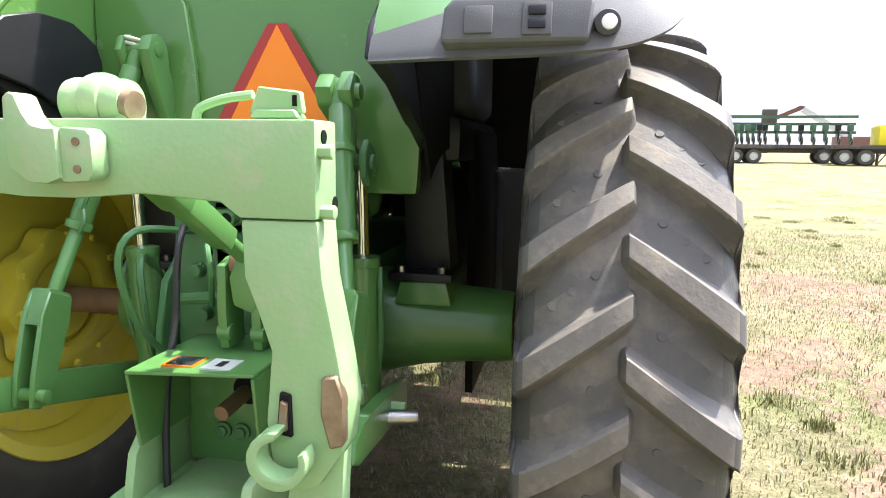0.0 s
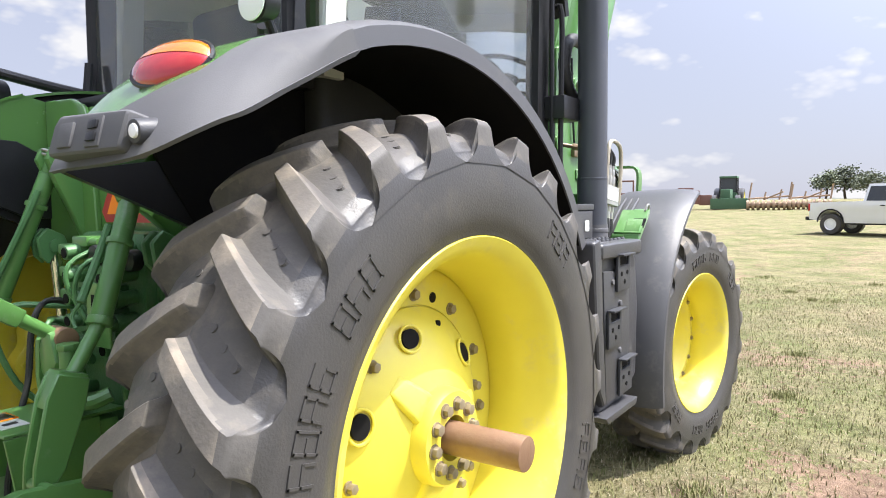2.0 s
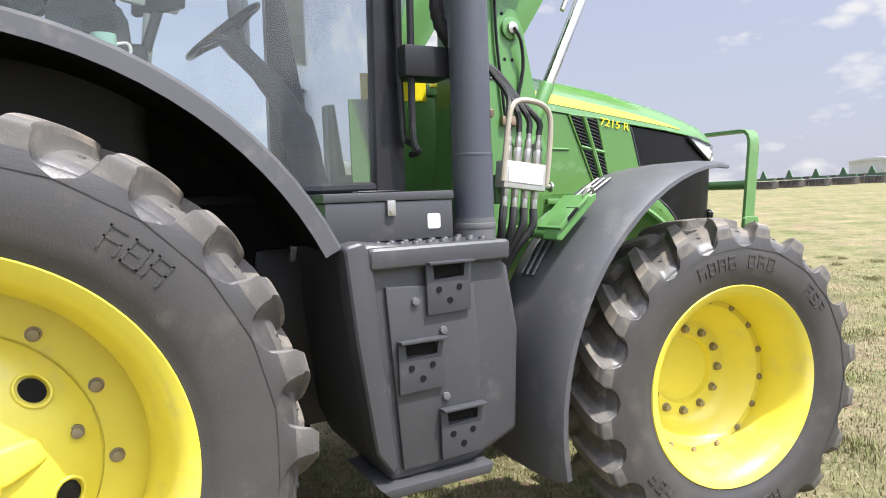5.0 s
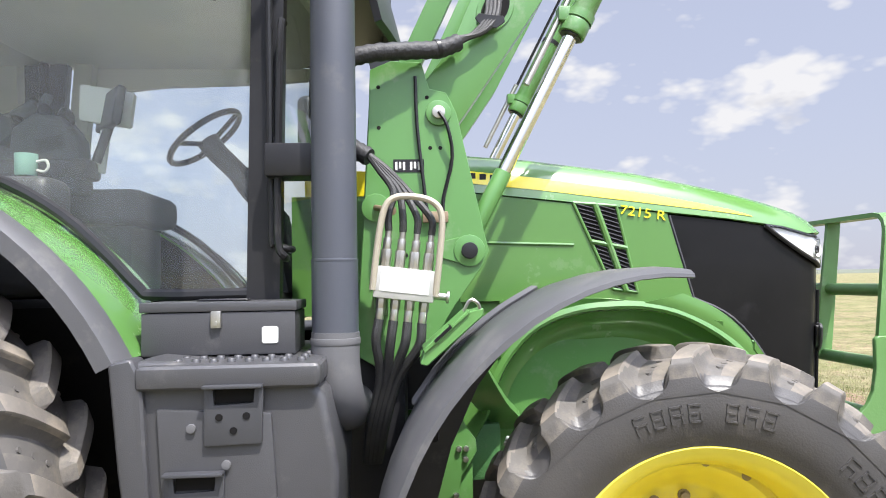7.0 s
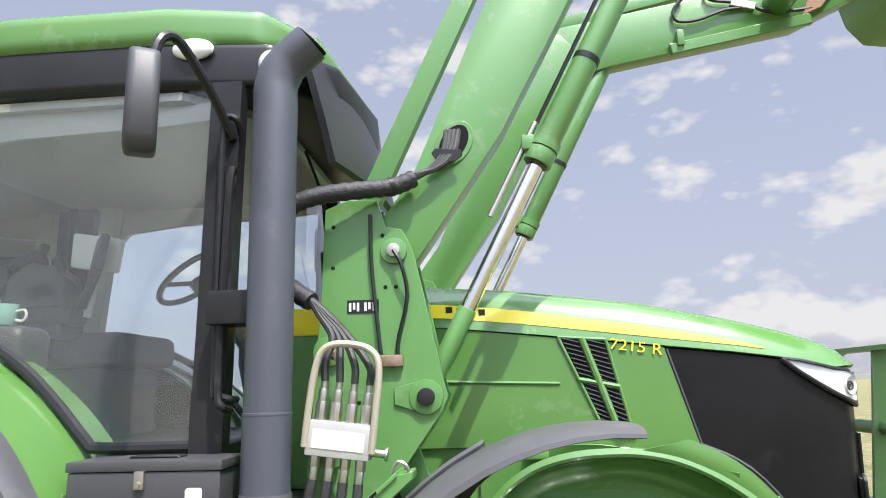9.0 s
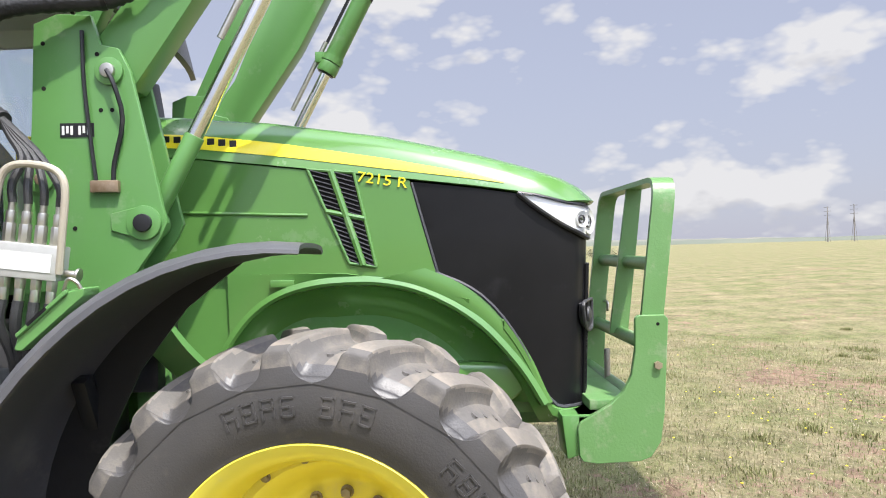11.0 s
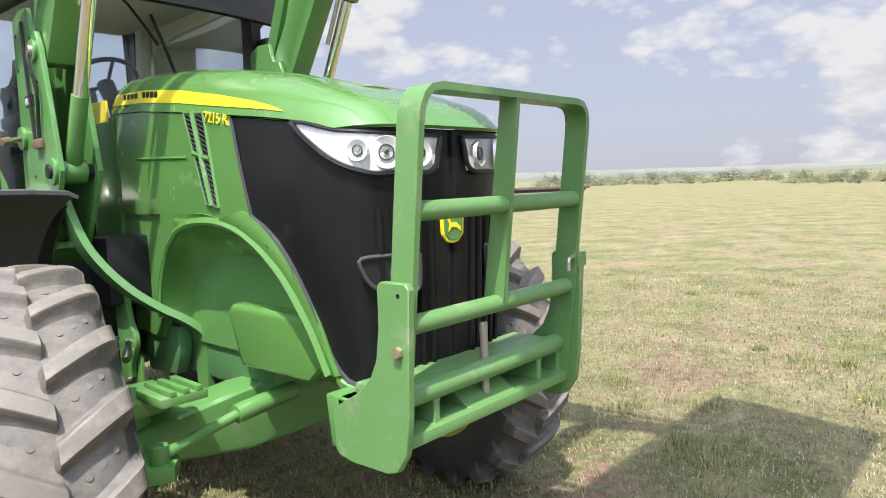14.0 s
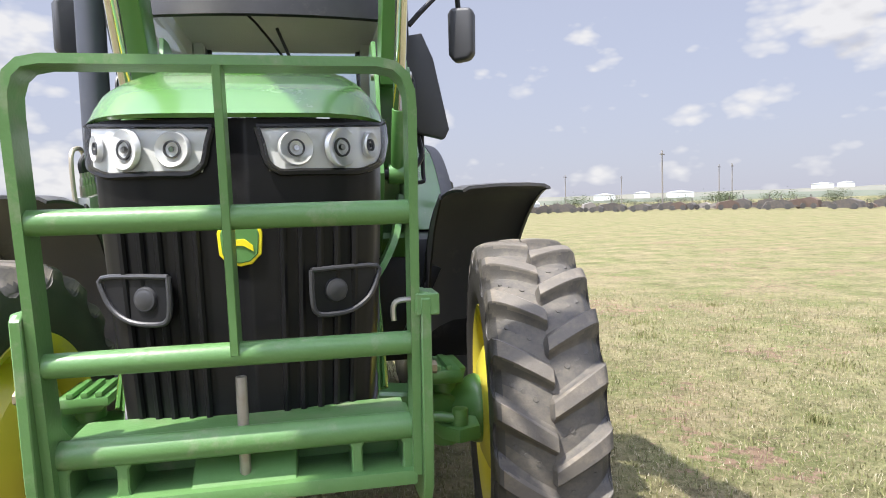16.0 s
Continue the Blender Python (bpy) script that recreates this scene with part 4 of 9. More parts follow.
# headlights
for s in (1, -1):
    def lamp_point(u, v, d):
        # u 0 at the inner end, 1 where the lamp tapers out on the side
        k = 0.052 + u * 0.634
        p = nose_plan(k)
        zt = lerp(p.y, ZE) - 0.006 - 0.008 * (1 - u)
        zb = 1.740 + (zt - 0.008 - 1.740) * max(0.0, min(1.0, (3.918 - p.y) / 0.294))
        inner = 0.030 * max(0.0, min(1.0, v)) ** 0.8 * max(0.0, 1 - u * 5)
        z = zt + v * (zb - zt)
        return Vector((s * (p.x + inner + d * min(1.0, 0.1 + u * 1.2)), p.y + d * max(0.15, 1.0 - u * 0.9), z))

    uu = [i / 20 for i in range(21)]
    bm = sheet(bmesh.new(), [[lamp_point(u, v, 0.004) for u in uu] for v in (0, 0.25, 0.5, 0.75, 1)])
    lamp = part("headlight", thicken(bm, 0.004), SILVER, nose, "clear headlight cluster with round reflectors")
    bm = sheet(bmesh.new(), [[lamp_point(u, v, 0.022 + 0.004 * math.sin(math.pi * v)) for u in uu] for v in (0, 0.25, 0.5, 0.75, 1)])
    part("lens", bm, CLEAR, lamp).visible_shadow = False
    for u, r in ((0.145, 0.046), (0.362, 0.052), (0.555, 0.034)):
        p = lamp_point(u, 0.48, 0.004)
        d = (lamp_point(u, 0.48, 0.03) - p).normalized()
        face = Matrix.Translation(p) @ d.to_track_quat("X", "Z").to_matrix().to_4x4()
        bm = turned(bmesh.new(), [(0.004, 0.0), (0.004, r * 0.30), (0.006, r * 0.62), (0.011, r * 0.88), (0.014, r), (0.010, r * 1.06), (0.0, r * 1.08)], (0, 0, 0), 32)
        bmesh.ops.transform(bm, matrix=face, verts=bm.verts)
        bowl = part("reflector", bm, REFLECTOR, lamp)
        bm = turned(bmesh.new(), [(0.004, r * 0.52), (0.013, r * 0.50), (0.013, r * 0.44), (0.004, r * 0.42)], (0, 0, 0), 28)
        bmesh.ops.transform(bm, matrix=face, verts=bm.verts)
        part("reflector_ring", bm, CHARCOAL, bowl)
        bm = rod(bmesh.new(), face @ Vector((0.002, 0, 0)), face @ Vector((0.013, 0, 0)), r * 0.24, r * 0.16, 18)
        part("bulb", bm, CHROME, bowl)
    bm = bmesh.new()
    edge = [lamp_point(u, 1.0, 0.010) for u in uu] + []
    tube(bm, [lamp_point(0, v, 0.010) for v in (0, 0.4, 0.8)] + [lamp_point(u, 1.03, 0.012) for u in uu[1::2]] + [lamp_point(1, 0.3, 0.01)], 0.010, 6, 2)
    tube(bm, [lamp_point(u, -0.03, 0.008) for u in uu[::2]], 0.007, 6, 1)
    part("bezel", bm, BLACK, lamp)
    # fog lamp in a pocket with a raised, pale rim
    turn = Matrix.Translation((s * 0.272, 3.927, 1.405)) @ Matrix.Rotation(-s * 0.40, 4, "Z")
    ring = [(-0.098, 0.060), (0.0, 0.062), (0.105, 0.058), (0.104, 0.02), (0.075, -0.030), (0.02, -0.062), (-0.05, -0.068), (-0.088, -0.058), (-0.098, -0.02)]
    bm = slab(bmesh.new(), [(s * x, z) for x, z in ring], "y", -0.01, 0.008, 0.004, 1, turn)
    fog = part("fog_lamp", bm, BLACK, nose, "round fog lamp in a black pocket")
    bm = tube(bmesh.new(), [turn @ Vector((s * x, 0.012, z)) for x, z in ring + ring[:1]], 0.0075, 8, 3)
    part("pocket_rim", bm, BOXBLACK, fog, "dark grey raised rim")
    bm = rod(bmesh.new(), turn @ Vector((-s * 0.025, 0.004, 0.0)), turn @ Vector((-s * 0.025, 0.018, 0.0)), 0.036, 0.032, 24, 0.004)
    part("fog_lens", bm, CHARCOAL, fog)
    part("fog_glass", rod(bmesh.new(), turn @ Vector((-s * 0.025, 0.018, 0.0)), turn @ Vector((-s * 0.025, 0.021, 0.0)), 0.026, 0.018, 24), BOXBLACK, fog)

# ---------------------------------------------------------------- frame, engine and transmission
bm = bmesh.new()
box(bm, (-0.22, 1.2, 0.80), (0.22, 3.10, 1.10), 0.03)
box(bm, (-0.13, 3.05, 0.90), (0.13, 3.98, 1.07), 0.02)
chassis = part("chassis", bm, GREEN_CAST, tractor, "green cast frame")
for s in (1, -1):
    # loader bracket bolted to the frame, a lighter web below it and the casting behind
    bm = slab(bmesh.new(), [(2.08, 1.26), (2.21, 1.26), (2.225, 1.14), (2.245, 1.08), (2.288, 1.02), (2.292, 0.97), (2.262, 0.92), (2.225, 0.87), (2.215, 0.80), (2.10, 0.74)], "x", s * 0.43, s * 0.458, 0.006)
    bracket = part("loader_bracket", bm, GREEN, chassis, "green bolted bracket plate")
    for y, z in ((2.215, 0.985), (2.245, 0.985), (2.243, 0.94), (2.20, 0.79), (2.20, 0.745)):
        part("bracket_bolt", rod(bmesh.new(), (s * 0.456, y, z), (s * 0.474, y, z), 0.013, n=6, bev=0.002), STEEL, bracket)
    part("bracket_web", slab(bmesh.new(), [(2.19, 0.91), (2.275, 0.91), (2.275, 0.745), (2.12, 0.715), (2.14, 0.80)], "x", s * 0.415, s * 0.428, 0.004), GREEN, bracket)
    bm = slab(bmesh.new(), [(2.05, 1.05), (2.42, 1.05), (2.42, 0.93), (2.36, 0.80), (2.05, 0.78)], "x", s * 0.23, s * 0.30, 0.02)
    part("side_casting", bm, GREEN_CAST, chassis)
bm = bmesh.new()
box(bm, (-0.17, 1.95, 1.05), (0.17, 2.9, 2.0), 0.04)
box(bm, (-0.30, 1.92, 1.30), (0.30, 2.30, 2.06), 0.05)
part("engine", bm, DARK, tractor, "dark engine under the hood")
bm = bmesh.new()
box(bm, (-0.30, -0.30, 0.62), (0.30, 1.3, 1.15), 0.05)
box(bm, (-0.24, -0.42, 0.70), (0.24, 0.1, 1.42), 0.05)
part("transmission", bm, GREEN_CAST, tractor, "green cast transmission housing")
for s in (1, -1):
    bm = bmesh.new()
    t = turned(bmesh.new(), [(0.26, 0.20), (0.36, 0.19), (0.50, 0.155), (0.66, 0.135), *(((0.80, 0.125), (0.82, 0.12), (0.82, 0.07)) if s > 0 else ((0.67, 0.07),))], (0, 0, 0.925), 32, s)
    merge(bm, t)
    slab(bm, [(s * 0.42, 1.02), (s * 0.62, 1.02), (s * 0.60, 1.10), (s * 0.44, 1.10)], "y", -0.16, 0.16, 0.01)
    axle = part("rear_axle_housing", bm, GREEN, tractor, "green tapering rear axle housing")
    bm = box(bmesh.new(), (min(s * 0.40, s * 0.62), -0.17, 1.10), (max(s * 0.40, s * 0.62), 0.17, 1.13), 0.008)
    slab(bm, [(s * 0.44, 1.13), (s * 0.60, 1.13), (s * 0.56, 1.62), (s * 0.42, 1.66)], "y", -0.07, 0.10, 0.01)
    part("cab_mount", bm, BLACK, axle)
    for x in (0.44, 0.58):
        part("mount_bolt", rod(bmesh.new(), (s * x, -0.14, 1.13), (s * x, -0.14, 1.15), 0.014, n=8), STEEL, axle)

# front axle
bm = bmesh.new()
slab(bm, [(-0.80, 0.79), (-0.62, 0.82), (-0.30, 0.86), (0.30, 0.86), (0.62, 0.82), (0.80, 0.79), (0.80, 0.66), (0.60, 0.63), (0.30, 0.58), (-0.30, 0.58), (-0.60, 0.63), (-0.80, 0.66)], "y", 2.82, 3.02, 0.035, 3)
front_axle = part("front_axle", bm, GREEN, tractor, "green cast front axle")
for s in (1, -1):
    bm = bmesh.new()
    t = turned(bmesh.new(), [(0.76, 0.0), (0.76, 0.10), (0.82, 0.125), (0.86, 0.150), (0.885, 0.155), (0.898, 0.150), (0.898, 0.0)], (0, 2.935, 0.712), 40, s)
    merge(bm, t)
    rod(bm, (s * 0.74, 2.92, 0.56), (s * 0.74, 2.92, 0.90), 0.06, n=20, bev=0.012)
    slab(bm, [(s * 0.66, 0.86), (s * 0.80, 0.86), (s * 0.82, 0.93), (s * 0.60, 0.93)], "y", 2.78, 3.05, 0.012)
    slab(bm, [(s * 0.64, 2.98), (s * 0.86, 2.98), (s * 0.84, 3.20), (s * 0.74, 3.24), (s * 0.68, 3.16)], "z", 0.66, 0.72, 0.012)
    part("steering_knuckle", bm, GREEN, front_axle)
    bm = bmesh.new()
    rod(bm, (s * 0.76, 3.17, 0.745), (s * 0.38, 3.12, 0.80), 0.022, n=14)
    rod(bm, (s * 0.42, 3.12, 0.795), (s * 0.12, 3.10, 0.82), 0.040, n=18, bev=0.006)
    rod(bm, (s * 0.76, 3.17, 0.70), (s * 0.76, 3.17, 0.79), 0.034, n=14, bev=0.006)
    part("steering_ram", bm, GREEN, front_axle)
    bm = slab(bmesh.new(), [(3.00, 0.93), (3.22, 0.93), (3.22, 0.965), (3.00, 0.965)], "x", s * 0.58, s * 0.76, 0.006)
    for k in range(3):
        box(bm, (min(s * (0.60 + 0.05 * k), s * (0.625 + 0.05 * k)), 3.0, 0.965), (max(s * (0.60 + 0.05 * k), s * (0.625 + 0.05 * k)), 3.22, 0.985), 0.004)
    part("stop_block", bm, GREEN, front_axle)

# ---------------------------------------------------------------- rear fenders
HUB = (0.0, 0.925)
for s in (1, -1):
    def fend(a, x, r):
        return (s * x, HUB[0] + r * math.sin(radians(a)), HUB[1] + r * math.cos(radians(a)))

    A = [-52 + 4.0 * i for i in range(30)]  # from the rear over the top to the front foot
    # green inner cover between cab and grey rim
    prof = [(0.56, 1.235), (0.80, 1.245), (0.96, 1.246), (1.06, 1.246), (1.135, 1.244)]
    rows = [[fend(a, x, r) for x, r in prof] for a in A if a > -21]
    fender = part("rear_fender", thicken(sheet(bmesh.new(), rows), 0.012, (s * 0.8, 0, 0.925)), GREEN_HOOD, tractor, "green and grey rear mudguard over the wheel")
    prof = [(1.125, 1.250), (1.16, 1.248), (1.20, 1.240), (1.222, 1.225), (1.224, 1.172)]
    rows = [[fend(a, x, r - (0.004 if a < -18 else 0.0)) for x, r in prof] for a in [-19.2] + [b for b in A if b > -17]]
    part("fender_rim", thicken(sheet(bmesh.new(), rows), 0.008, (s * 1.1, 0, 0.925)), FENDER, fender, "dark plastic mudguard rim")
    # near-black sheets paint the deep shade under the mudguard
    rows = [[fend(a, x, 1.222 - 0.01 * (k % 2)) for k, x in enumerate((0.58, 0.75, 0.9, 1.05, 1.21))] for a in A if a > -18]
    part("fender_shade_liner", thicken(sheet(bmesh.new(), rows), 0.006), DARK, fender)
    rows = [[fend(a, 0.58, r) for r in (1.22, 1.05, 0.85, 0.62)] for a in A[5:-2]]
    part("fender_shade_wall", thicken(sheet(bmesh.new(), rows), 0.01), DARK, fender)
    # rear tail: sweeping back and down to a lip, green above and grey below
    LIP = [(0.533, -0.812, 1.742), (0.72, -0.862, 1.741), (0.90, -0.880, 1.743), (1.03, -0.885, 1.750), (1.11, -0.880, 1.763), (1.170, -0.850, 1.790), (1.205, -0.795, 1.822), (1.222, -0.735, 1.848), (1.224, -0.640, 1.900), (1.225, -0.545, 1.950), (1.225, -0.460, 1.996), (1.225, -0.384, 2.033)]

    def tail_curve(u):
        lip = smooth_path(LIP, 8)
        q = lip[min(len(lip) - 1, round(u * (len(lip) - 1)))]
        x = 0.533 + (1.224 - 0.533) * min(1.0, u * 1.25)
        top = Vector(fend(-19, x, 1.246 - 0.022 * max(0.0, (x - 1.16) / 0.064) ** 2))
        q = Vector((s * q.x, q.y, q.z))
        push = Vector((0, -0.62, 0.78)) * ((top - q).length * 0.10)
        side = max(0.0, u - 0.80) / 0.20
        return lambda k: top.lerp(q, k) + push * (1 - 0.75 * side) * math.sin(math.pi * k) ** 0.8

    green_rows, grey_rows = [], []
    for j in range(49):
        u = j / 48
        c = tail_curve(u)
        x = abs(c(0.5).x)
        limit = 1.80 + 0.30 * (x - 0.533) + 0.40 * max(0.0, (x - 1.02) / 0.12) ** 2
        cut = 0.0
        if x < 1.14:
            lo, hi = 0.0, 1.0
            for _ in range(20):
                cut = (lo + hi) / 2
                lo, hi = (cut, hi) if c(cut).z > limit else (lo, cut)
        if x < 1.16:
            green_rows.append([c(cut * k / 8) for k in range(9)])
        grey_rows.append([c(cut + (1 - cut) * k / 10) for k in range(11)])
    part("tail_cover", thicken(sheet(bmesh.new(), green_rows), 0.010, (s * 0.85, 0, 1.4)), GREEN_HOOD, fender, "green cover above the tail")
    tail = part("fender_tail", thicken(sheet(bmesh.new(), grey_rows), 0.012, (s * 0.85, 0, 1.4)), GREY, fender, "grey plastic mudguard tail")
    edge = [r[-1] for r in grey_rows]
    rows = [edge, [(p[0] * 0.999, p[1] + 0.008, p[2] - 0.004) for p in edge], [(p[0] * 0.996, p[1] + 0.028, p[2] + 0.016) for p in edge]]
    part("tail_lip", thicken(sheet(bmesh.new(), rows), 0.006), GREY, tail)
    bm = slab(bmesh.new(), [(-0.80, 1.738), (-0.487, 1.785), (-0.272, 1.556), (-0.34, 1.545), (-0.62, 1.665)], "x", s * 0.545, s * 0.575, 0.0)
    part("tail_web", bm, BLACK, tail)
    bm = slab(bmesh.new(), [(-0.483, 1.785), (-0.40, 1.93), (-0.09, 1.90), (-0.09, 1.712), (-0.20, 1.556), (-0.268, 1.556)], "x", s * 0.548, s * 0.572, 0.003)
    part("tail_bracket", bm, material("dull_bracket_%s" % ("a" if s > 0 else "b"), (0.13, 0.17, 0.13), 0.6, second=(0.10, 0.14, 0.10), scale=6), tail, "dull grey-green bracket plate")
    # cheek on the inner side of the tail, green above the dark plastic
    c = tail_curve(0.0)
    bm = slab(bmesh.new(), [(c(k / 10).y + 0.004, c(k / 10).z - 0.004) for k in range(11)] + [(-0.29, 1.72), (-0.27, 2.07)], "x", s * 0.541, s * 0.553, 0.0)
    part("tail_cheek", bm, GREEN_HOOD, fender)
    bm = slab(bmesh.new(), [(-0.805, 1.745), (-0.775, 1.82), (-0.70, 1.885), (-0.58, 1.918), (-0.44, 1.912), (-0.34, 1.86), (-0.305, 1.78), (-0.305, 1.60), (-0.42, 1.61), (-0.62, 1.70)], "x", s * 0.520, s * 0.540, 0.009, 3)
    part("tail_lobe", bm, BLACK, tail)
    # switch panel on the tail
    bm = slab(bmesh.new(), [(s * 0.715, -0.045), (s * 1.02, -0.045), (s * 1.03, 0.045), (s * 0.74, 0.055), (s * 0.72, 0.03)], "y", -0.045, 0.03, 0.014, 3, Matrix.Translation((0, -0.850, 1.795)) @ Matrix.Rotation(radians(-14), 4, "X"))
    pan = part("switch_panel", bm, GREY, tail)
    mm = Matrix.Translation((0, -0.850, 1.795)) @ Matrix.Rotation(radians(-14), 4, "X")
    part("panel_cover", box(bmesh.new(), (min(s * 0.765, s * 0.825), -0.052, -0.030), (max(s * 0.765, s * 0.825), -0.04, 0.030), 0.006, mm), GREY, pan)
    part("switch_frame", box(bmesh.new(), (min(s * 0.885, s * 0.945), -0.050, -0.034), (max(s * 0.885, s * 0.945), -0.04, 0.036), 0.004, mm), GREY, pan)
    for z in (-0.022, 0.006):
        part("rocker_switch", box(bmesh.new(), (min(s * 0.897, s * 0.933), -0.056, z), (max(s * 0.897, s * 0.933), -0.045, z + 0.020), 0.003, mm), BLACK, pan)
    bm = rod(bmesh.new(), (s * 1.055, -0.888, 1.798), (s * 1.055, -0.83, 1.802), 0.026, 0.030, 20, 0.004)
    plate_lamp = part("plate_lamp", bm, CHARCOAL, tail, "small round lamp in a dark ring")
    part("lamp_lens", rod(bmesh.new(), (s * 1.058, -0.893, 1.799), (s * 1.058, -0.880, 1.799), 0.015, 0.017, 18, 0.003), SILVER, plate_lamp)
    # oval tail lamp
    t = bmesh.new()
    bmesh.ops.create_uvsphere(t, u_segments=32, v_segments=14, radius=1)
    m = Matrix.Translation((s * 0.902, -0.694, 1.986)) @ Matrix.Rotation(radians(-35), 4, "X") @ Matrix.Rotation(radians(s * 4), 4, "Z")
    bmesh.ops.transform(t, matrix=m @ Matrix.Diagonal((0.138, 0.034, 0.072, 1)), verts=t.verts)
    lens = part("tail_lamp", t, REDLENS, fender, "oval red and amber tail lamp")
    t = bmesh.new()
    bmesh.ops.create_uvsphere(t, u_segments=32, v_segments=14, radius=1)
    bmesh.ops.bisect_plane(t, geom=t.verts[:] + t.edges[:] + t.faces[:], plane_co=(0, 0, 0.06), plane_no=(0, 0, 1), clear_inner=True)
    bmesh.ops.transform(t, matrix=m @ Matrix.Diagonal((0.1395, 0.0355, 0.0732, 1)), verts=t.verts)
    part("indicator_lens", t, AMBER, lens)
    bm = tube(bmesh.new(), [m @ Vector((0.140 * math.cos(k * math.pi / 16), 0.0, 0.074 * math.sin(k * math.pi / 16))) for k in range(33)], 0.007, 6, 1)
    part("lamp_seal", bm, BLACK, lens)

# green rear body under the cab window
bm = bmesh.new()
slab(bm, [(-0.53, 1.40), (0.53, 1.40), (0.55, 1.70), (0.55, 2.04), (-0.55, 2.04), (-0.55, 1.70)], "y", -0.30, -0.24, 0.02)
part("rear_panel", bm, GREEN_HOOD, tractor, "green panel under the rear window")
bm = slab(bmesh.new(), [(-0.54, 1.48), (-0.17, 1.48), (-0.19, 1.80), (-0.215, 1.98), (-0.25, 2.045), (-0.33, 2.075), (-0.54, 2.085)], "y", -0.322, -0.295, 0.012, 3)
part("panel_shoulder", bm, GREEN_HOOD, tractor, "rounded green corner panel beside the rear window")

# ---------------------------------------------------------------- cab
cab = part("cab_floor", box(bmesh.new(), (-0.62, -0.02, 1.50), (0.62, 1.46, 1.66), 0.03), BLACK, tractor, "black cab floor")


def beam(bm, p, q, w, d, bev=0.012):
    """A square post from p to q, w across x and d across y."""
    p, q = Vector(p), Vector(q)
    t = bmesh.new()
    a = [t.verts.new(p + Vector((sx * w / 2, sy * d / 2, 0))) for sx, sy in ((-1, -1), (1, -1), (1, 1), (-1, 1))]
    b = [t.verts.new(q + Vector((sx * w / 2, sy * d / 2, 0))) for sx, sy in ((-1, -1), (1, -1), (1, 1), (-1, 1))]
    t.faces.new(a[::-1])
    t.faces.new(b)
    for i in range(4):
        t.faces.new((a[i], a[(i + 1) % 4], b[(i + 1) % 4], b[i]))
    bevelled(t, bev, 2)
    return merge(bm, t)


for s in (1, -1):
    bm = bmesh.new()
    beam(bm, (s * 0.79, 1.47, 1.55), (s * 0.80, 1.50, 3.04), 0.07, 0.12)
    post = part("front_pillar", bm, BLACK, tractor, "black cab pillar")
    bm = beam(bmesh.new(), (s * 0.63, -0.03, 2.05), (s * 0.66, 0.02, 3.04), 0.06, 0.10)
    part("rear_pillar", bm, BLACK, tractor)
    bm = beam(bmesh.new(), (s * 0.645, 0.10, 2.10), (s * 0.66, 0.16, 3.0), 0.07, 0.10, 0.02)
    part("pillar_cover", bm, LINER, tractor, "pale inner pillar cover")
    bm = slab(bmesh.new(), [(0.10, 3.0), (1.46, 3.0), (1.44, 2.92), (1.2, 2.90), (0.6, 2.88), (0.25, 2.84), (0.14, 2.72)], "x", s * 0.71, s * 0.755, 0.015, 2)
    part("header_cover", bm, LINER, tractor, "pale cover over the side window")
    # side glass with the curved foot that follows the mudguard
    rows = []
    foot = [(0.05, 2.17), (0.3, 2.16), (0.55, 2.08), (0.75, 1.96), (0.9, 1.82), (1.02, 1.69), (1.08, 1.665), (1.43, 1.665)]
    for y, z in foot:
        rows.append([(s * (0.665 + 0.125 * min(1, y / 0.6) + 0.01 * k / 4), y + 0.03 * k / 4, z + (3.03 - z) * k / 4) for k in range(5)])
    part("side_glass", sheet(bmesh.new(), rows), GLASS, tractor, "clear cab side glass").visible_shadow = False
    bm = tube(bmesh.new(), [(s * (0.675 + 0.125 * min(1, y / 0.6)), y, z) for y, z in foot], 0.022, 8, 3)
    part("glass_seal", bm, BLACK, tractor)
    # grab rail by the pillar
    bm = tube(bmesh.new(), [(s * 0.86, 1.56, 2.66), (s * 0.90, 1.555, 2.62), (s * 0.90, 1.545, 2.2), (s * 0.90, 1.54, 1.86), (s * 0.90, 1.56, 1.80), (s * 0.84, 1.56, 1.79)], 0.014, 8, 3)
    part("grab_rail", bm, BLACK, tractor)
rows = [[(x, -0.06 - 0.05 * (1 - (x / 0.62) ** 2), z) for x in (-0.62, -0.4, -0.2, 0, 0.2, 0.4, 0.62)] for z in (2.12, 2.4, 2.7, 3.03)]
part("rear_glass", sheet(bmesh.new(), rows), GLASS, tractor, "clear rear window").visible_shadow = False
bm = bmesh.new()
tube(bm, [(-0.62, -0.06, 3.03), (-0.63, -0.06, 2.3), (-0.60, -0.07, 2.12), (-0.3, -0.105, 2.08), (0.3, -0.105, 2.08), (0.60, -0.07, 2.12), (0.63, -0.06, 2.3), (0.62, -0.06, 3.03)], 0.028, 8, 5)
box(bm, (-0.60, -0.28, 2.035), (0.60, -0.04, 2.085), 0.02)
part("rear_window_frame", bm, BLACK, tractor)
rows = [[(x, 1.56 + 0.10 * (1 - (x / 0.78) ** 2) - 0.06 * (z - 1.7), z) for x in (-0.78, -0.5, -0.25, 0, 0.25, 0.5, 0.78)] for z in (1.75, 2.2, 2.6, 3.04)]
part("windscreen", sheet(bmesh.new(), rows), GLASS, tractor, "clear windscreen").visible_shadow = False
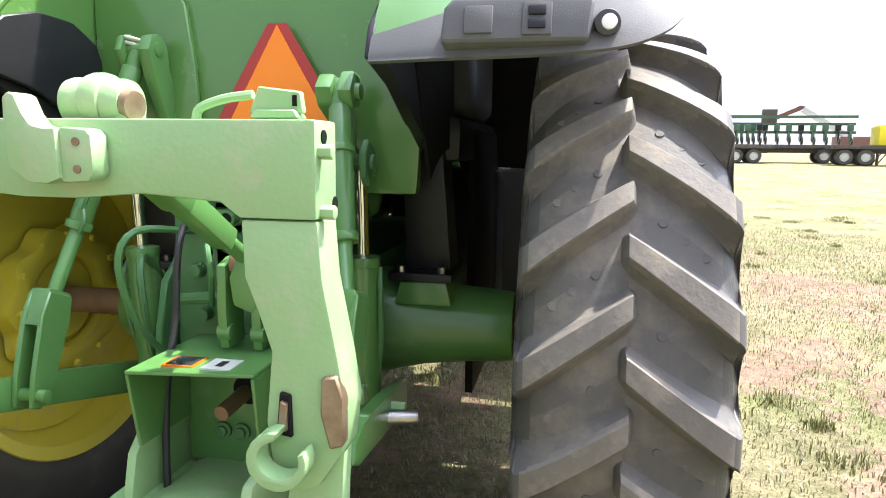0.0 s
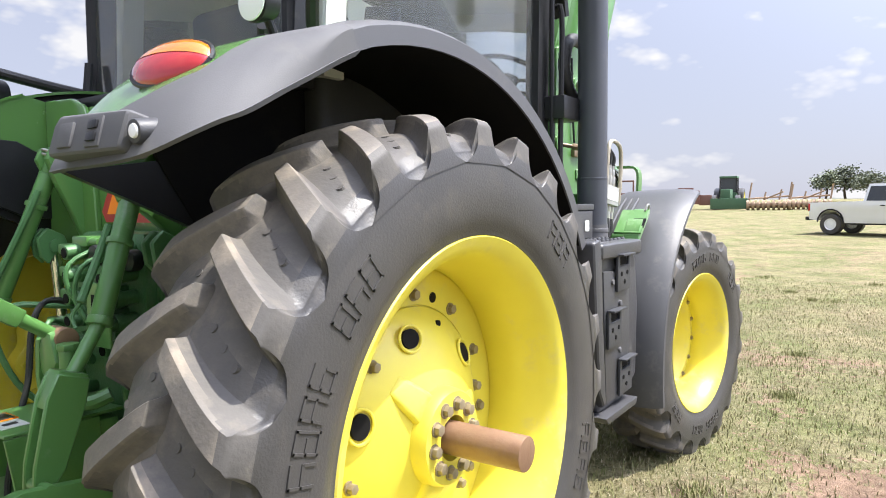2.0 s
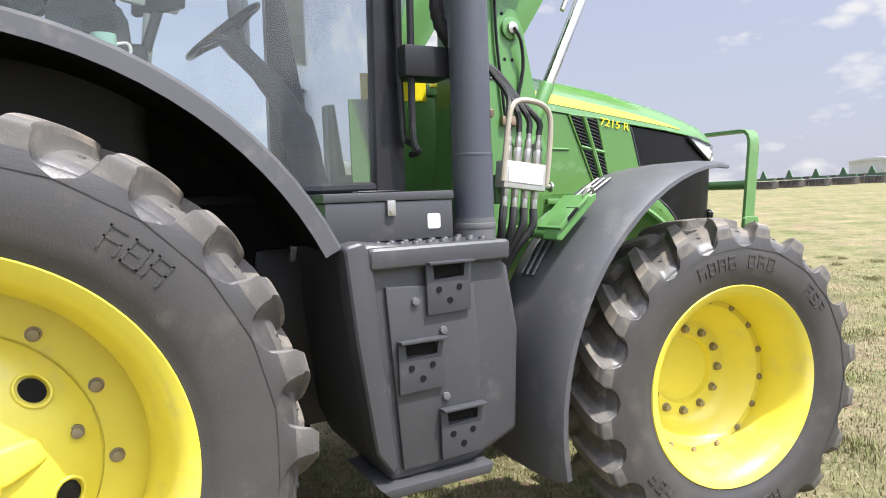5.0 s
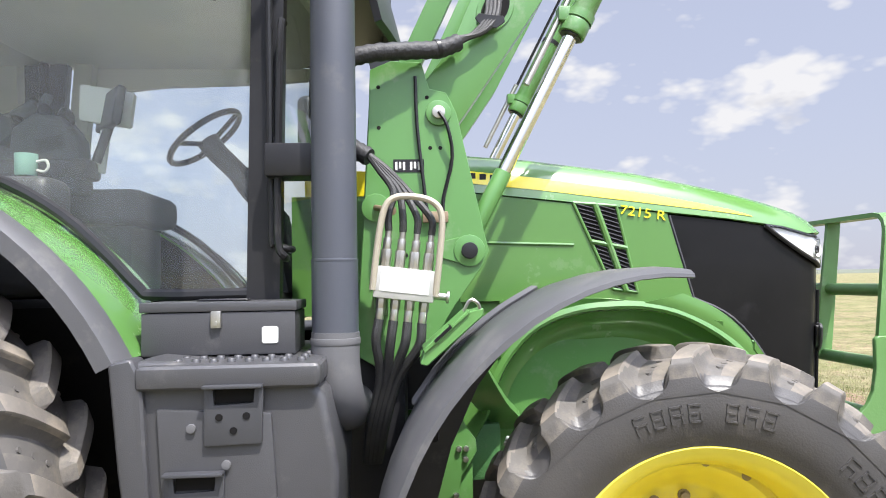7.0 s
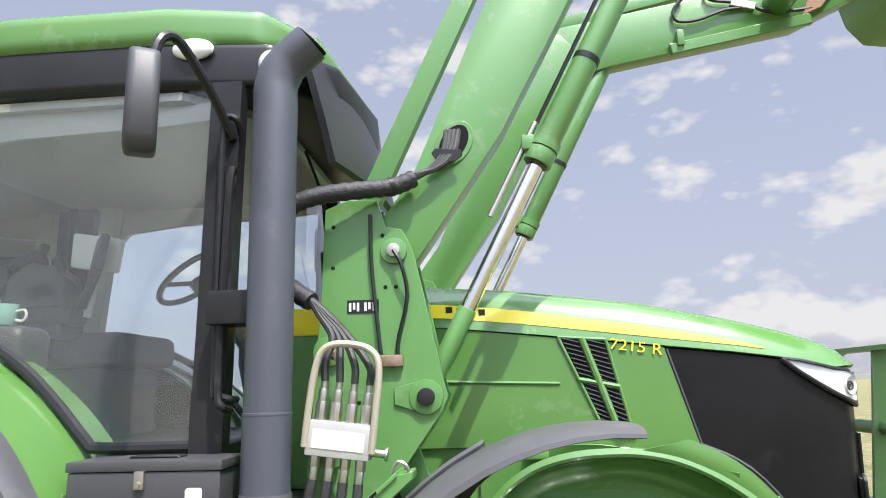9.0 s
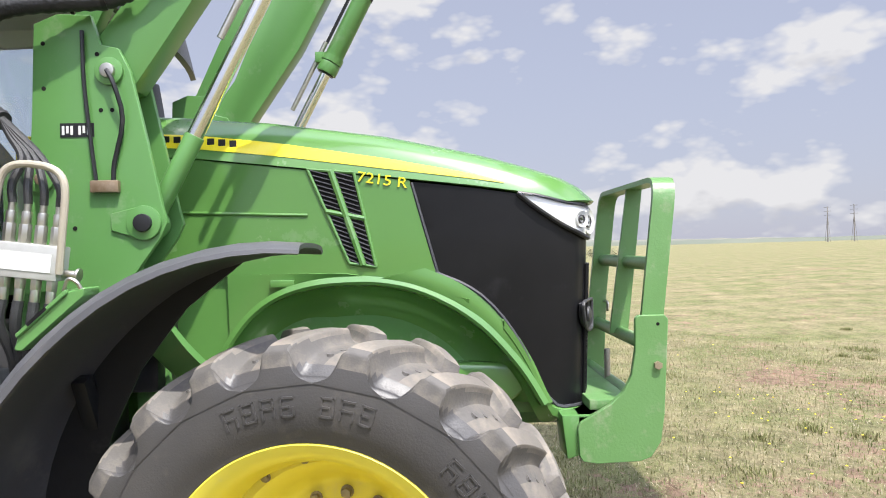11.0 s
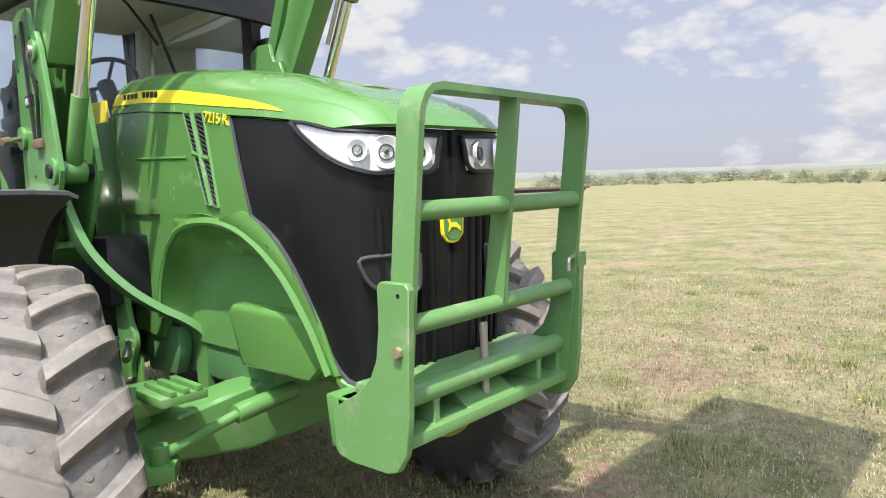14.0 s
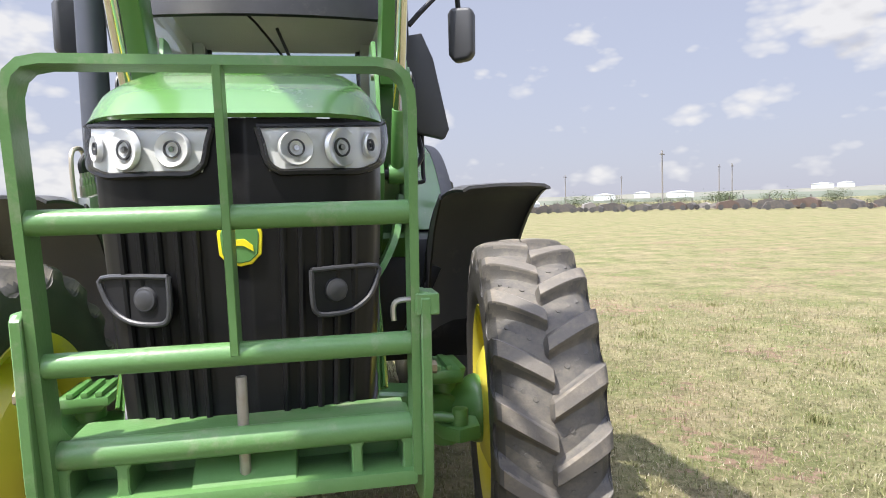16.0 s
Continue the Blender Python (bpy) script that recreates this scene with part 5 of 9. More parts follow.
# roof
bm = slab(bmesh.new(), [(-0.62, -0.20), (0.62, -0.20), (0.82, 0.05), (0.87, 0.6), (0.87, 1.25), (0.80, 1.62), (0.55, 1.80), (0, 1.86), (-0.55, 1.80), (-0.80, 1.62), (-0.87, 1.25), (-0.87, 0.6), (-0.82, 0.05)], "z", 3.20, 3.375, 0.06, 4)
roof = part("cab_roof", bm, GREEN_HOOD, tractor, "green rounded cab roof", 50)
bm = slab(bmesh.new(), [(-0.62, -0.16), (0.62, -0.16), (0.80, 0.05), (0.85, 0.6), (0.85, 1.25), (0.80, 1.66), (0.56, 1.88), (0, 1.95), (-0.56, 1.88), (-0.80, 1.66), (-0.85, 1.25), (-0.85, 0.6), (-0.80, 0.05)], "z", 3.03, 3.22, 0.03, 3)
part("roof_band", bm, BLACK, roof, "black band under the roof", 50)
bm = bmesh.new()
rows = [[(x, 1.90 - 0.10 * (x / 0.74) ** 2 + 0.13 * k, 3.20 - 0.40 * k - 0.09 * k * k) for x in [-0.78 + 0.13 * i for i in range(13)]] for k in (0, 0.35, 0.7, 1.0)]
part("visor", thicken(sheet(bm, rows), 0.03), BLACK, roof, "black visor under the roof front")
bm = slab(bmesh.new(), [(-0.60, -0.12), (0.60, -0.12), (0.78, 0.1), (0.80, 1.3), (0.5, 1.6), (-0.5, 1.6), (-0.80, 1.3), (-0.78, 0.1)], "z", 2.99, 3.025, 0.0)
part("headliner", bm, LINER, roof, "pale cab headliner")
for s in (1, -1):
    t = bmesh.new()
    bmesh.ops.create_uvsphere(t, u_segments=20, v_segments=10, radius=1)
    bmesh.ops.transform(t, matrix=Matrix.Translation((s * 0.848, 1.36, 3.18)) @ Matrix.Diagonal((0.03, 0.085, 0.045, 1)), verts=t.verts)
    part("roof_lamp", t, REFLECTOR, roof)
    t = bmesh.new()
    bmesh.ops.create_uvsphere(t, u_segments=20, v_segments=10, radius=1)
    bmesh.ops.transform(t, matrix=Matrix.Translation((s * 0.80, 1.66, 3.12)) @ Matrix.Diagonal((0.04, 0.05, 0.06, 1)), verts=t.verts)
    part("roof_lamp", t, REFLECTOR, roof)
    # mirror
    bm = slab(bmesh.new(), [(-0.075, 0.17), (0.06, 0.18), (0.085, 0.14), (0.085, -0.13), (0.05, -0.18), (-0.05, -0.17), (-0.085, -0.13), (-0.09, 0.13)], "y", -0.05, 0.05, 0.03, 3,
              Matrix.Translation((s * 1.22, 1.38, 2.78)) @ Matrix.Rotation(radians(s * 28), 4, "Z"))
    mir = part("mirror", bm, CHARCOAL, tractor, "large black wing mirror", 45)
    bm = tube(bmesh.new(), [(s * 1.20, 1.39, 2.94), (s * 1.18, 1.41, 3.04), (s * 1.10, 1.44, 3.06), (s * 0.95, 1.50, 2.92), (s * 0.84, 1.53, 2.80)], 0.018, 8, 3)
    part("mirror_arm", bm, BLACK, mir)

# seat, console and wheel in the cab
bm = bmesh.new()
box(bm, (-0.27, 0.30, 1.98), (0.27, 0.82, 2.14), 0.06, None, 3)
box(bm, (-0.20, 0.36, 1.66), (0.20, 0.76, 1.98), 0.04)
seat = part("driver_seat", bm, SEAT, tractor, "dark cloth driver's seat", 50)
bm = box(bmesh.new(), (-0.24, 0.20, 2.08), (0.24, 0.34, 2.50), 0.06, Matrix.Translation((0, 0.28, 2.1)) @ Matrix.Rotation(radians(8), 4, "X") @ Matrix.Translation((0, -0.28, -2.1)), 3)
part("backrest", bm, SEAT, seat, "", 50)
con = part("side_console", box(bmesh.new(), (0.44, 0.05, 1.66), (0.655, 0.62, 2.14), 0.06, None, 3), CHARCOAL, tractor, "grey side console", 50)
bm = box(bmesh.new(), (0.27, 0.28, 2.16), (0.41, 0.66, 2.25), 0.03, None, 3)
box(bm, (0.26, 0.40, 2.24), (0.40, 0.60, 2.38), 0.04, Matrix.Translation((0.3, 0.5, 2.3)) @ Matrix.Rotation(radians(12), 4, "X") @ Matrix.Translation((-0.3, -0.5, -2.3)), 3)
arm = part("armrest", bm, CHARCOAL, con, "", 50)
for y, z in ((0.32, 2.42), (0.44, 2.46), (0.53, 2.44)):
    bm = rod(bmesh.new(), (0.33, y + 0.03, 2.24), (0.33, y, z), 0.010, n=10)
    t = bmesh.new()
    bmesh.ops.create_uvsphere(t, u_segments=14, v_segments=9, radius=1)
    bmesh.ops.transform(t, matrix=Matrix.Translation((0.33, y, z)) @ Matrix.Rotation(0.4, 4, "X") @ Matrix.Diagonal((0.026, 0.034, 0.048, 1)), verts=t.verts)
    part("joystick", merge(bm, t), BLACK, arm, "", 60)
swing = Matrix.Translation((0.34, 0.72, 2.47)) @ Matrix.Rotation(radians(38), 4, "Z") @ Matrix.Rotation(radians(-8), 4, "X")
bm = box(bmesh.new(), (-0.13, -0.02, -0.085), (0.13, 0.02, 0.085), 0.015, swing, 3)
rod(bm, (0.34, 0.66, 2.24), swing @ Vector((0, 0.01, -0.05)), 0.02, n=12)
part("monitor", bm, CHARCOAL, arm, "grey armrest monitor", 50)
wc, wr = Vector((0.0, 1.03, 2.42)), 0.20
wm = Matrix.Translation(wc) @ Matrix.Rotation(radians(38), 4, "X")
bm = tube(bmesh.new(), [wm @ Vector((wr * math.cos(k * math.pi / 14), wr * math.sin(k * math.pi / 14), 0)) for k in range(29)], 0.015, 8, 1)
for a in (90, 210, 330):
    tube(bm, [wm @ Vector((0, 0, -0.04)), wm @ Vector((wr * math.cos(radians(a)), wr * math.sin(radians(a)), 0))], 0.012, 6, 1)
steer = part("steering_wheel", bm, BLACK, tractor)
bm = rod(bmesh.new(), wm @ Vector((0, 0, -0.02)), wm @ Vector((0, 0, -0.12)), 0.055, 0.05)
tube(bm, [wm @ Vector((0, 0, -0.1)), wm @ Vector((0, 0.02, -0.3)), (0, 1.35, 2.0), (0, 1.42, 1.6)], [0.05, 0.06, 0.09, 0.11], 10, 3)
part("steering_column", bm, CHARCOAL, steer)

# ---------------------------------------------------------------- exhaust
ex = (0.99, 1.75)
prof = [(1.78, 0.078), (2.95, 0.078)]
bm = bmesh.new()
rod(bm, (*ex, 1.50), (*ex, 1.775), 0.080, n=32)
rod(bm, (*ex, 1.777), (*ex, 2.86), 0.078, n=32)
rod(bm, (*ex, 1.770), (*ex, 1.782), 0.081, n=32, bev=0.003)
stack = part("exhaust_pipe", bm, EXHAUST, tractor, "tall grey upright exhaust pipe")
bm = tube(bmesh.new(), [(*ex, 2.84), (*ex, 2.93), (ex[0], ex[1] + 0.035, 3.01), (ex[0] + 0.01, ex[1] + 0.13, 3.09)], [0.078, 0.077, 0.074, 0.072], 24, 4)
part("tailpipe", bm, EXHAUST, stack)
bm = rod(bmesh.new(), (ex[0] + 0.01, ex[1] + 0.13, 3.088), (ex[0] + 0.0108, ex[1] + 0.136, 3.094), 0.064, n=24)
part("pipe_mouth", bm, DARK, stack)
bm = tube(bmesh.new(), [(*ex, 1.53), (*ex, 1.42), (ex[0] - 0.02, ex[1] + 0.01, 1.32), (ex[0] - 0.12, ex[1] + 0.02, 1.25), (ex[0] - 0.35, ex[1] + 0.04, 1.22)], 0.083, 24, 4)
rod(bm, (*ex, 1.488), (*ex, 1.512), 0.086, n=32, bev=0.004)
part("exhaust_elbow", bm, GREY, stack)
bm = box(bmesh.new(), (0.80, 1.50, 2.08), (0.94, 1.70, 2.20), 0.01)
part("stack_bracket", bm, BLACK, stack)

# ---------------------------------------------------------------- battery box and steps
bm = slab(bmesh.new(), [(1.13, 1.46), (1.20, 1.475), (1.66, 1.43), (1.74, 1.36), (1.78, 1.12), (1.76, 0.74), (1.55, 0.66), (1.24, 0.66), (1.18, 0.80), (1.14, 1.2)], "x", 0.62, 1.235, 0.03, 3)
battery = part("battery_box", bm, BOXBLACK, tractor, "dark plastic battery box with step plates", 45)
bm = slab(bmesh.new(), [(1.10, 1.47), (1.17, 1.485), (1.20, 1.42), (1.22, 1.1), (1.26, 0.72), (1.24, 0.69), (1.18, 0.78), (1.13, 1.15)], "x", 1.16, 1.262, 0.02, 3)
part("box_flange", bm, BOXBLACK, battery)
bm = slab(bmesh.new(), [(1.24, 1.33), (1.58, 1.31), (1.60, 1.0), (1.56, 0.70), (1.28, 0.70)], "x", 1.23, 1.252, 0.008)
part("box_panel", bm, BOXBLACK, battery)
bm = bmesh.new()
box(bm, (0.84, 1.18, 1.385), (1.27, 1.73, 1.46), 0.022, None, 3)
tread = part("top_step", bm, BOXBLACK, battery)
bm = turned(bmesh.new(), [(-0.004, 0.016), (0.006, 0.014), (0.011, 0.011), (0.011, 0.006), (0.004, 0.004)], (0, 0, 0), 12)
bmesh.ops.rotate(bm, matrix=Matrix.Rotation(radians(-90), 3, "Y"), verts=bm.verts)
repeat("step_stud", bm, BOXBLACK, tread, [Matrix.Translation((0.93 + 0.085 * j, 1.23 + 0.054 * i, 1.46)) for i in range(9) for j in range(4)])
for y0, z0 in ((1.385, 1.22), (1.27, 0.965), (1.42, 0.71)):
    bm = bmesh.new()
    slab(bm, [(y0, z0), (y0 + 0.17, z0 + 0.005), (y0 + 0.175, z0 + 0.18), (y0 + 0.15, z0 + 0.18), (y0 + 0.145, z0 + 0.125), (y0 + 0.03, z0 + 0.12), (y0 + 0.025, z0 + 0.175), (y0, z0 + 0.175)], "x", 1.255, 1.268, 0.003)
    box(bm, (1.255, y0, z0 + 0.172), (1.295, y0 + 0.175, z0 + 0.182), 0.003)
    st = part("step_plate", bm, CHARCOAL, battery)
    # raised dark discs and a dark block stand for the shade inside the holes
    for dy, dz in ((0.045, 0.085), (0.125, 0.088), (0.087, 0.045)):
        part("plate_hole_shade", rod(bmesh.new(), (1.266, y0 + dy, z0 + dz), (1.271, y0 + dy, z0 + dz), 0.011, n=14), DARK, st)
    part("toe_hole_shade", box(bmesh.new(), (1.246, y0 + 0.03, z0 + 0.125), (1.256, y0 + 0.145, z0 + 0.170), 0.002), DARK, st)
for y, z in ((1.345, 1.272), (1.448, 1.162), (1.45, 0.93)):
    part("box_bolt", rod(bmesh.new(), (1.25, y, z), (1.263, y, z), 0.014, n=12, bev=0.003), GREY, battery)
bm = slab(bmesh.new(), [(1.18, 0.665), (1.62, 0.665), (1.60, 0.63), (1.22, 0.63)], "x", 0.95, 1.29, 0.008)
part("bottom_step", bm, BOXBLACK, battery)
# lower sill and black tank behind the box
part("fuel_tank", box(bmesh.new(), (-1.20, 0.9, 0.70), (-0.40, 1.9, 1.45), 0.06), BLACK, tractor, "black fuel tank")
part("side_tank", box(bmesh.new(), (0.30, 0.95, 0.70), (0.66, 2.0, 1.45), 0.06), BLACK, tractor, "black tank behind the battery box")

# dark sheet added to black out the gap between mudguard and battery box
part("under_cab_blocker", slab(bmesh.new(), [(0.30, 0.55), (1.15, 0.55), (1.15, 1.62), (0.30, 1.62)], "x", 0.60, 0.63, 0.0), DARK, tractor, "added dark sheet that blacks out the gap under the cab")

# ---------------------------------------------------------------- front fenders
FH = (2.92, 0.712)
for s in (1, -1):
    A = [-100 + 5.2 * i for i in range(20)]
    prof = [(0.80, 1.015), (0.84, 1.045), (1.0, 1.06), (1.2, 1.062), (1.30, 1.05), (1.335, 1.025), (1.338, 1.005)]
    rows = []
    for a in A:
        k = max(0.0, (a + 35) / 34)
        drop = 0.045 * k * k
        slim = max(0.0, min(1.0, (a + 40) / 38))
        row = []
        for x, r in prof:
            rr = 1.06 - (1.06 - r) * (1 - 0.45 * slim) - drop
            xx = 1.06 + (x - 1.06) * (1 - 0.22 * slim ** 3)
            row.append((s * xx, FH[0] + rr * math.sin(radians(a)), FH[1] + rr * math.cos(radians(a))))
        rows.append(row)
    ff = part("front_fender", thicken(sheet(bmesh.new(), rows), 0.014), FENDER, tractor, "dark grey plastic front mudguard", 40)
    bm = bmesh.new()
    for x in (0.93, 0.97, 1.01):
        tube(bm, [(s * x, FH[0] + 1.068 * math.sin(radians(a)), FH[1] + 1.068 * math.cos(radians(a))) for a in (-58, -50, -42, -34, -26)], 0.008, 6, 3)
    part("fender_rib", bm, FENDER, ff)
    bm = bmesh.new()
    slab(bm, [(s * 0.66, 0.90), (s * 0.72, 0.90), (s * 0.90, 1.28), (s * 0.84, 1.30)], "y", 2.06, 2.11, 0.01)
    part("fender_stay", bm, BLACK, ff)
    rows = [[(s * x, FH[0] + r * math.sin(radians(a)), FH[1] + r * math.cos(radians(a))) for r in (1.03, 1.03 - 0.10 * g, 1.03 - 0.19 * g)] for a, g in ((-96, 1.0), (-80, 1.0), (-64, 0.95), (-48, 0.75), (-32, 0.45), (-18, 0.15)) for x in (0.815,)]
    part("fender_inner", thicken(sheet(bmesh.new(), rows), 0.01), BLACK, ff)

# ---------------------------------------------------------------- front guard
guard = thing("front_guard", "green welded steel guard with tubes before the grille", "guard", (0, 4.1, 0.84))


def guard_y(z):
    return 4.135 + 0.116 * (z - 0.92)


for s in (1, -1):
    a, b = s * 0.452, s * 0.478
    bm = slab(bmesh.new(), [(4.080, 1.405), (4.095, 1.418), (4.200, 1.418), (4.213, 1.400), (4.192, 1.02), (4.176, 0.91), (4.135, 0.848), (4.09, 0.832), (3.92, 0.826), (3.86, 0.836), (3.845, 0.86), (3.842, 0.975),
                             (3.855, 0.995), (3.97, 1.06), (4.03, 1.115), (4.062, 1.18), (4.078, 1.28)], "x", a, b, 0.003, 1)
    plate = part("side_plate", bm, GREEN_GUARD, guard, "green steel side plate")
    bm = rod(bmesh.new(), (s * 0.476, 4.166, 1.218), (s * 0.494, 4.166, 1.218), 0.017, n=6)
    part("plate_bolt", bm, BOLT, plate)
    bm = rod(bmesh.new(), (s * 0.4775, 4.17, 1.382), (s * 0.4795, 4.17, 1.382), 0.007, n=12)
    part("plate_hole_shade", bm, DARK, plate)
    # upright with a rounded shoulder, half the top bar
    bm = bmesh.new()
    t = bmesh.new()
    path = [(0.440, 0.93), (0.440, 1.4), (0.440, 1.86), (0.437, 1.905), (0.424, 1.940), (0.400, 1.962), (0.36, 1.970), (0.0, 1.970)]
    rings = []
    for i, (x, z) in enumerate(path):
        dx, dz = path[min(i + 1, len(path) - 1)][0] - path[max(i - 1, 0)][0], path[min(i + 1, len(path) - 1)][1] - path[max(i - 1, 0)][1]
        L = math.hypot(dx, dz)
        nx, nz = dz / L, -dx / L
        y = guard_y(z) + 0.012
        h = 0.011
        rings.append([t.verts.new((s * (x + nx * h * k), y + w, z + nz * h * k)) for k, w in ((1, -0.090), (1, 0.0), (-1, 0.0), (-1, -0.090))])
    for p, q in zip(rings, rings[1:]):
        for k in range(4):
            t.faces.new((p[k], p[(k + 1) % 4], q[(k + 1) % 4], q[k]))
    t.faces.new(rings[0])
    merge(bm, t)
    part("upright", bm, GREEN_GUARD, guard, "", 50)
bm = bmesh.new()
slab(bm, [(guard_y(1.285) - 0.075, 1.285), (guard_y(1.285) + 0.012, 1.285), (guard_y(1.962) + 0.012, 1.962), (guard_y(1.962) - 0.06, 1.962)], "x", -0.010, 0.010, 0.002, 1)
part("centre_bar", bm, GREEN_GUARD, guard)
for z, name in ((1.62, "tube"), (1.285, "tube")):
    bm = rod(bmesh.new(), (-0.432, guard_y(z) - 0.02, z), (0.432, guard_y(z) - 0.02, z), 0.030, n=24)
    part(name, bm, GREEN_GUARD, guard, "green steel cross tube with worn paint")
# bumper beam with pockets
bm = bmesh.new()
rod(bm, (-0.430, 4.105, 1.052), (0.430, 4.105, 1.052), 0.036, n=20)
box(bm, (-0.430, 3.90, 1.03), (0.430, 4.10, 1.072), 0.008)
box(bm, (-0.440, 3.95, 0.905), (0.440, 4.15, 0.945), 0.008)
box(bm, (-0.430, 3.95, 0.93), (0.430, 3.975, 1.04), 0.0)
beam_part = part("bumper_beam", bm, GREEN_GUARD, guard, "green cast bumper beam with open pockets")
for x in (-0.42, -0.285, 0.285, 0.42):
    bm = slab(bmesh.new(), [(x - 0.02, 0.935), (x + 0.02, 0.935), (x + 0.014, 0.96), (x + 0.014, 1.01), (x + 0.03, 1.035), (x - 0.03, 1.035), (x - 0.014, 1.01), (x - 0.014, 0.96)], "y", 3.97, 4.125, 0.004, 1)
    part("pocket_web", bm, GREEN_GUARD, beam_part)
bm = slab(bmesh.new(), [(4.135, 0.94), (4.05, 0.99), (4.02, 1.03), (3.98, 1.03), (3.98, 0.94)], "x", -0.13, 0.13, 0.004, 1)
part("centre_block", bm, GREEN_GUARD, beam_part)
bm = rod(bmesh.new(), (0, 4.09, 0.955), (0, 4.09, 1.212), 0.0145, n=16, bev=0.003)
part("hitch_pin", bm, POLISHED, beam_part, "bare steel hitch pin")
bm = bmesh.new()
slab(bm, [(3.80, 0.84), (4.0, 0.90), (4.0, 1.02), (3.78, 1.02)], "x", -0.46, -0.30, 0.01)
slab(bm, [(3.80, 0.84), (4.0, 0.90), (4.0, 1.02), (3.78, 1.02)], "x", 0.30, 0.46, 0.01)
box(bm, (-0.46, 3.84, 0.96), (0.46, 3.95, 1.02), 0.01)
part("mount_plate", bm, GREEN, guard)
bm = tube(bmesh.new(), [(-0.455, 4.19, 1.40), (-0.40, 4.2, 1.40), (-0.385, 4.2, 1.385), (-0.385, 4.2, 1.35)], 0.007, 6, 3)
part("lock_pin", bm, STEEL, guard)
bm = slab(bmesh.new(), [(4.10, 1.36), (4.21, 1.36), (4.21, 1.415), (4.10, 1.415)], "x", -0.50, -0.44, 0.003, 1)
part("lock_plate", bm, GREEN_GUARD, guard)

# ---------------------------------------------------------------- loader
loader = thing("front_loader", "green front loader with raised arms and chrome rams", "loader", (0, 2.1, 1.0))


def along(p, q, w):
    """Outline of a bar from p to q in a side view, w wide."""
    d = Vector((q[0] - p[0], q[1] - p[1])).normalized()
    n = Vector((-d.y, d.x)) * (w / 2)
    return [(p[0] + n.x, p[1] + n.y), (q[0] + n.x, q[1] + n.y), (q[0] - n.x, q[1] - n.y), (p[0] - n.x, p[1] - n.y)]


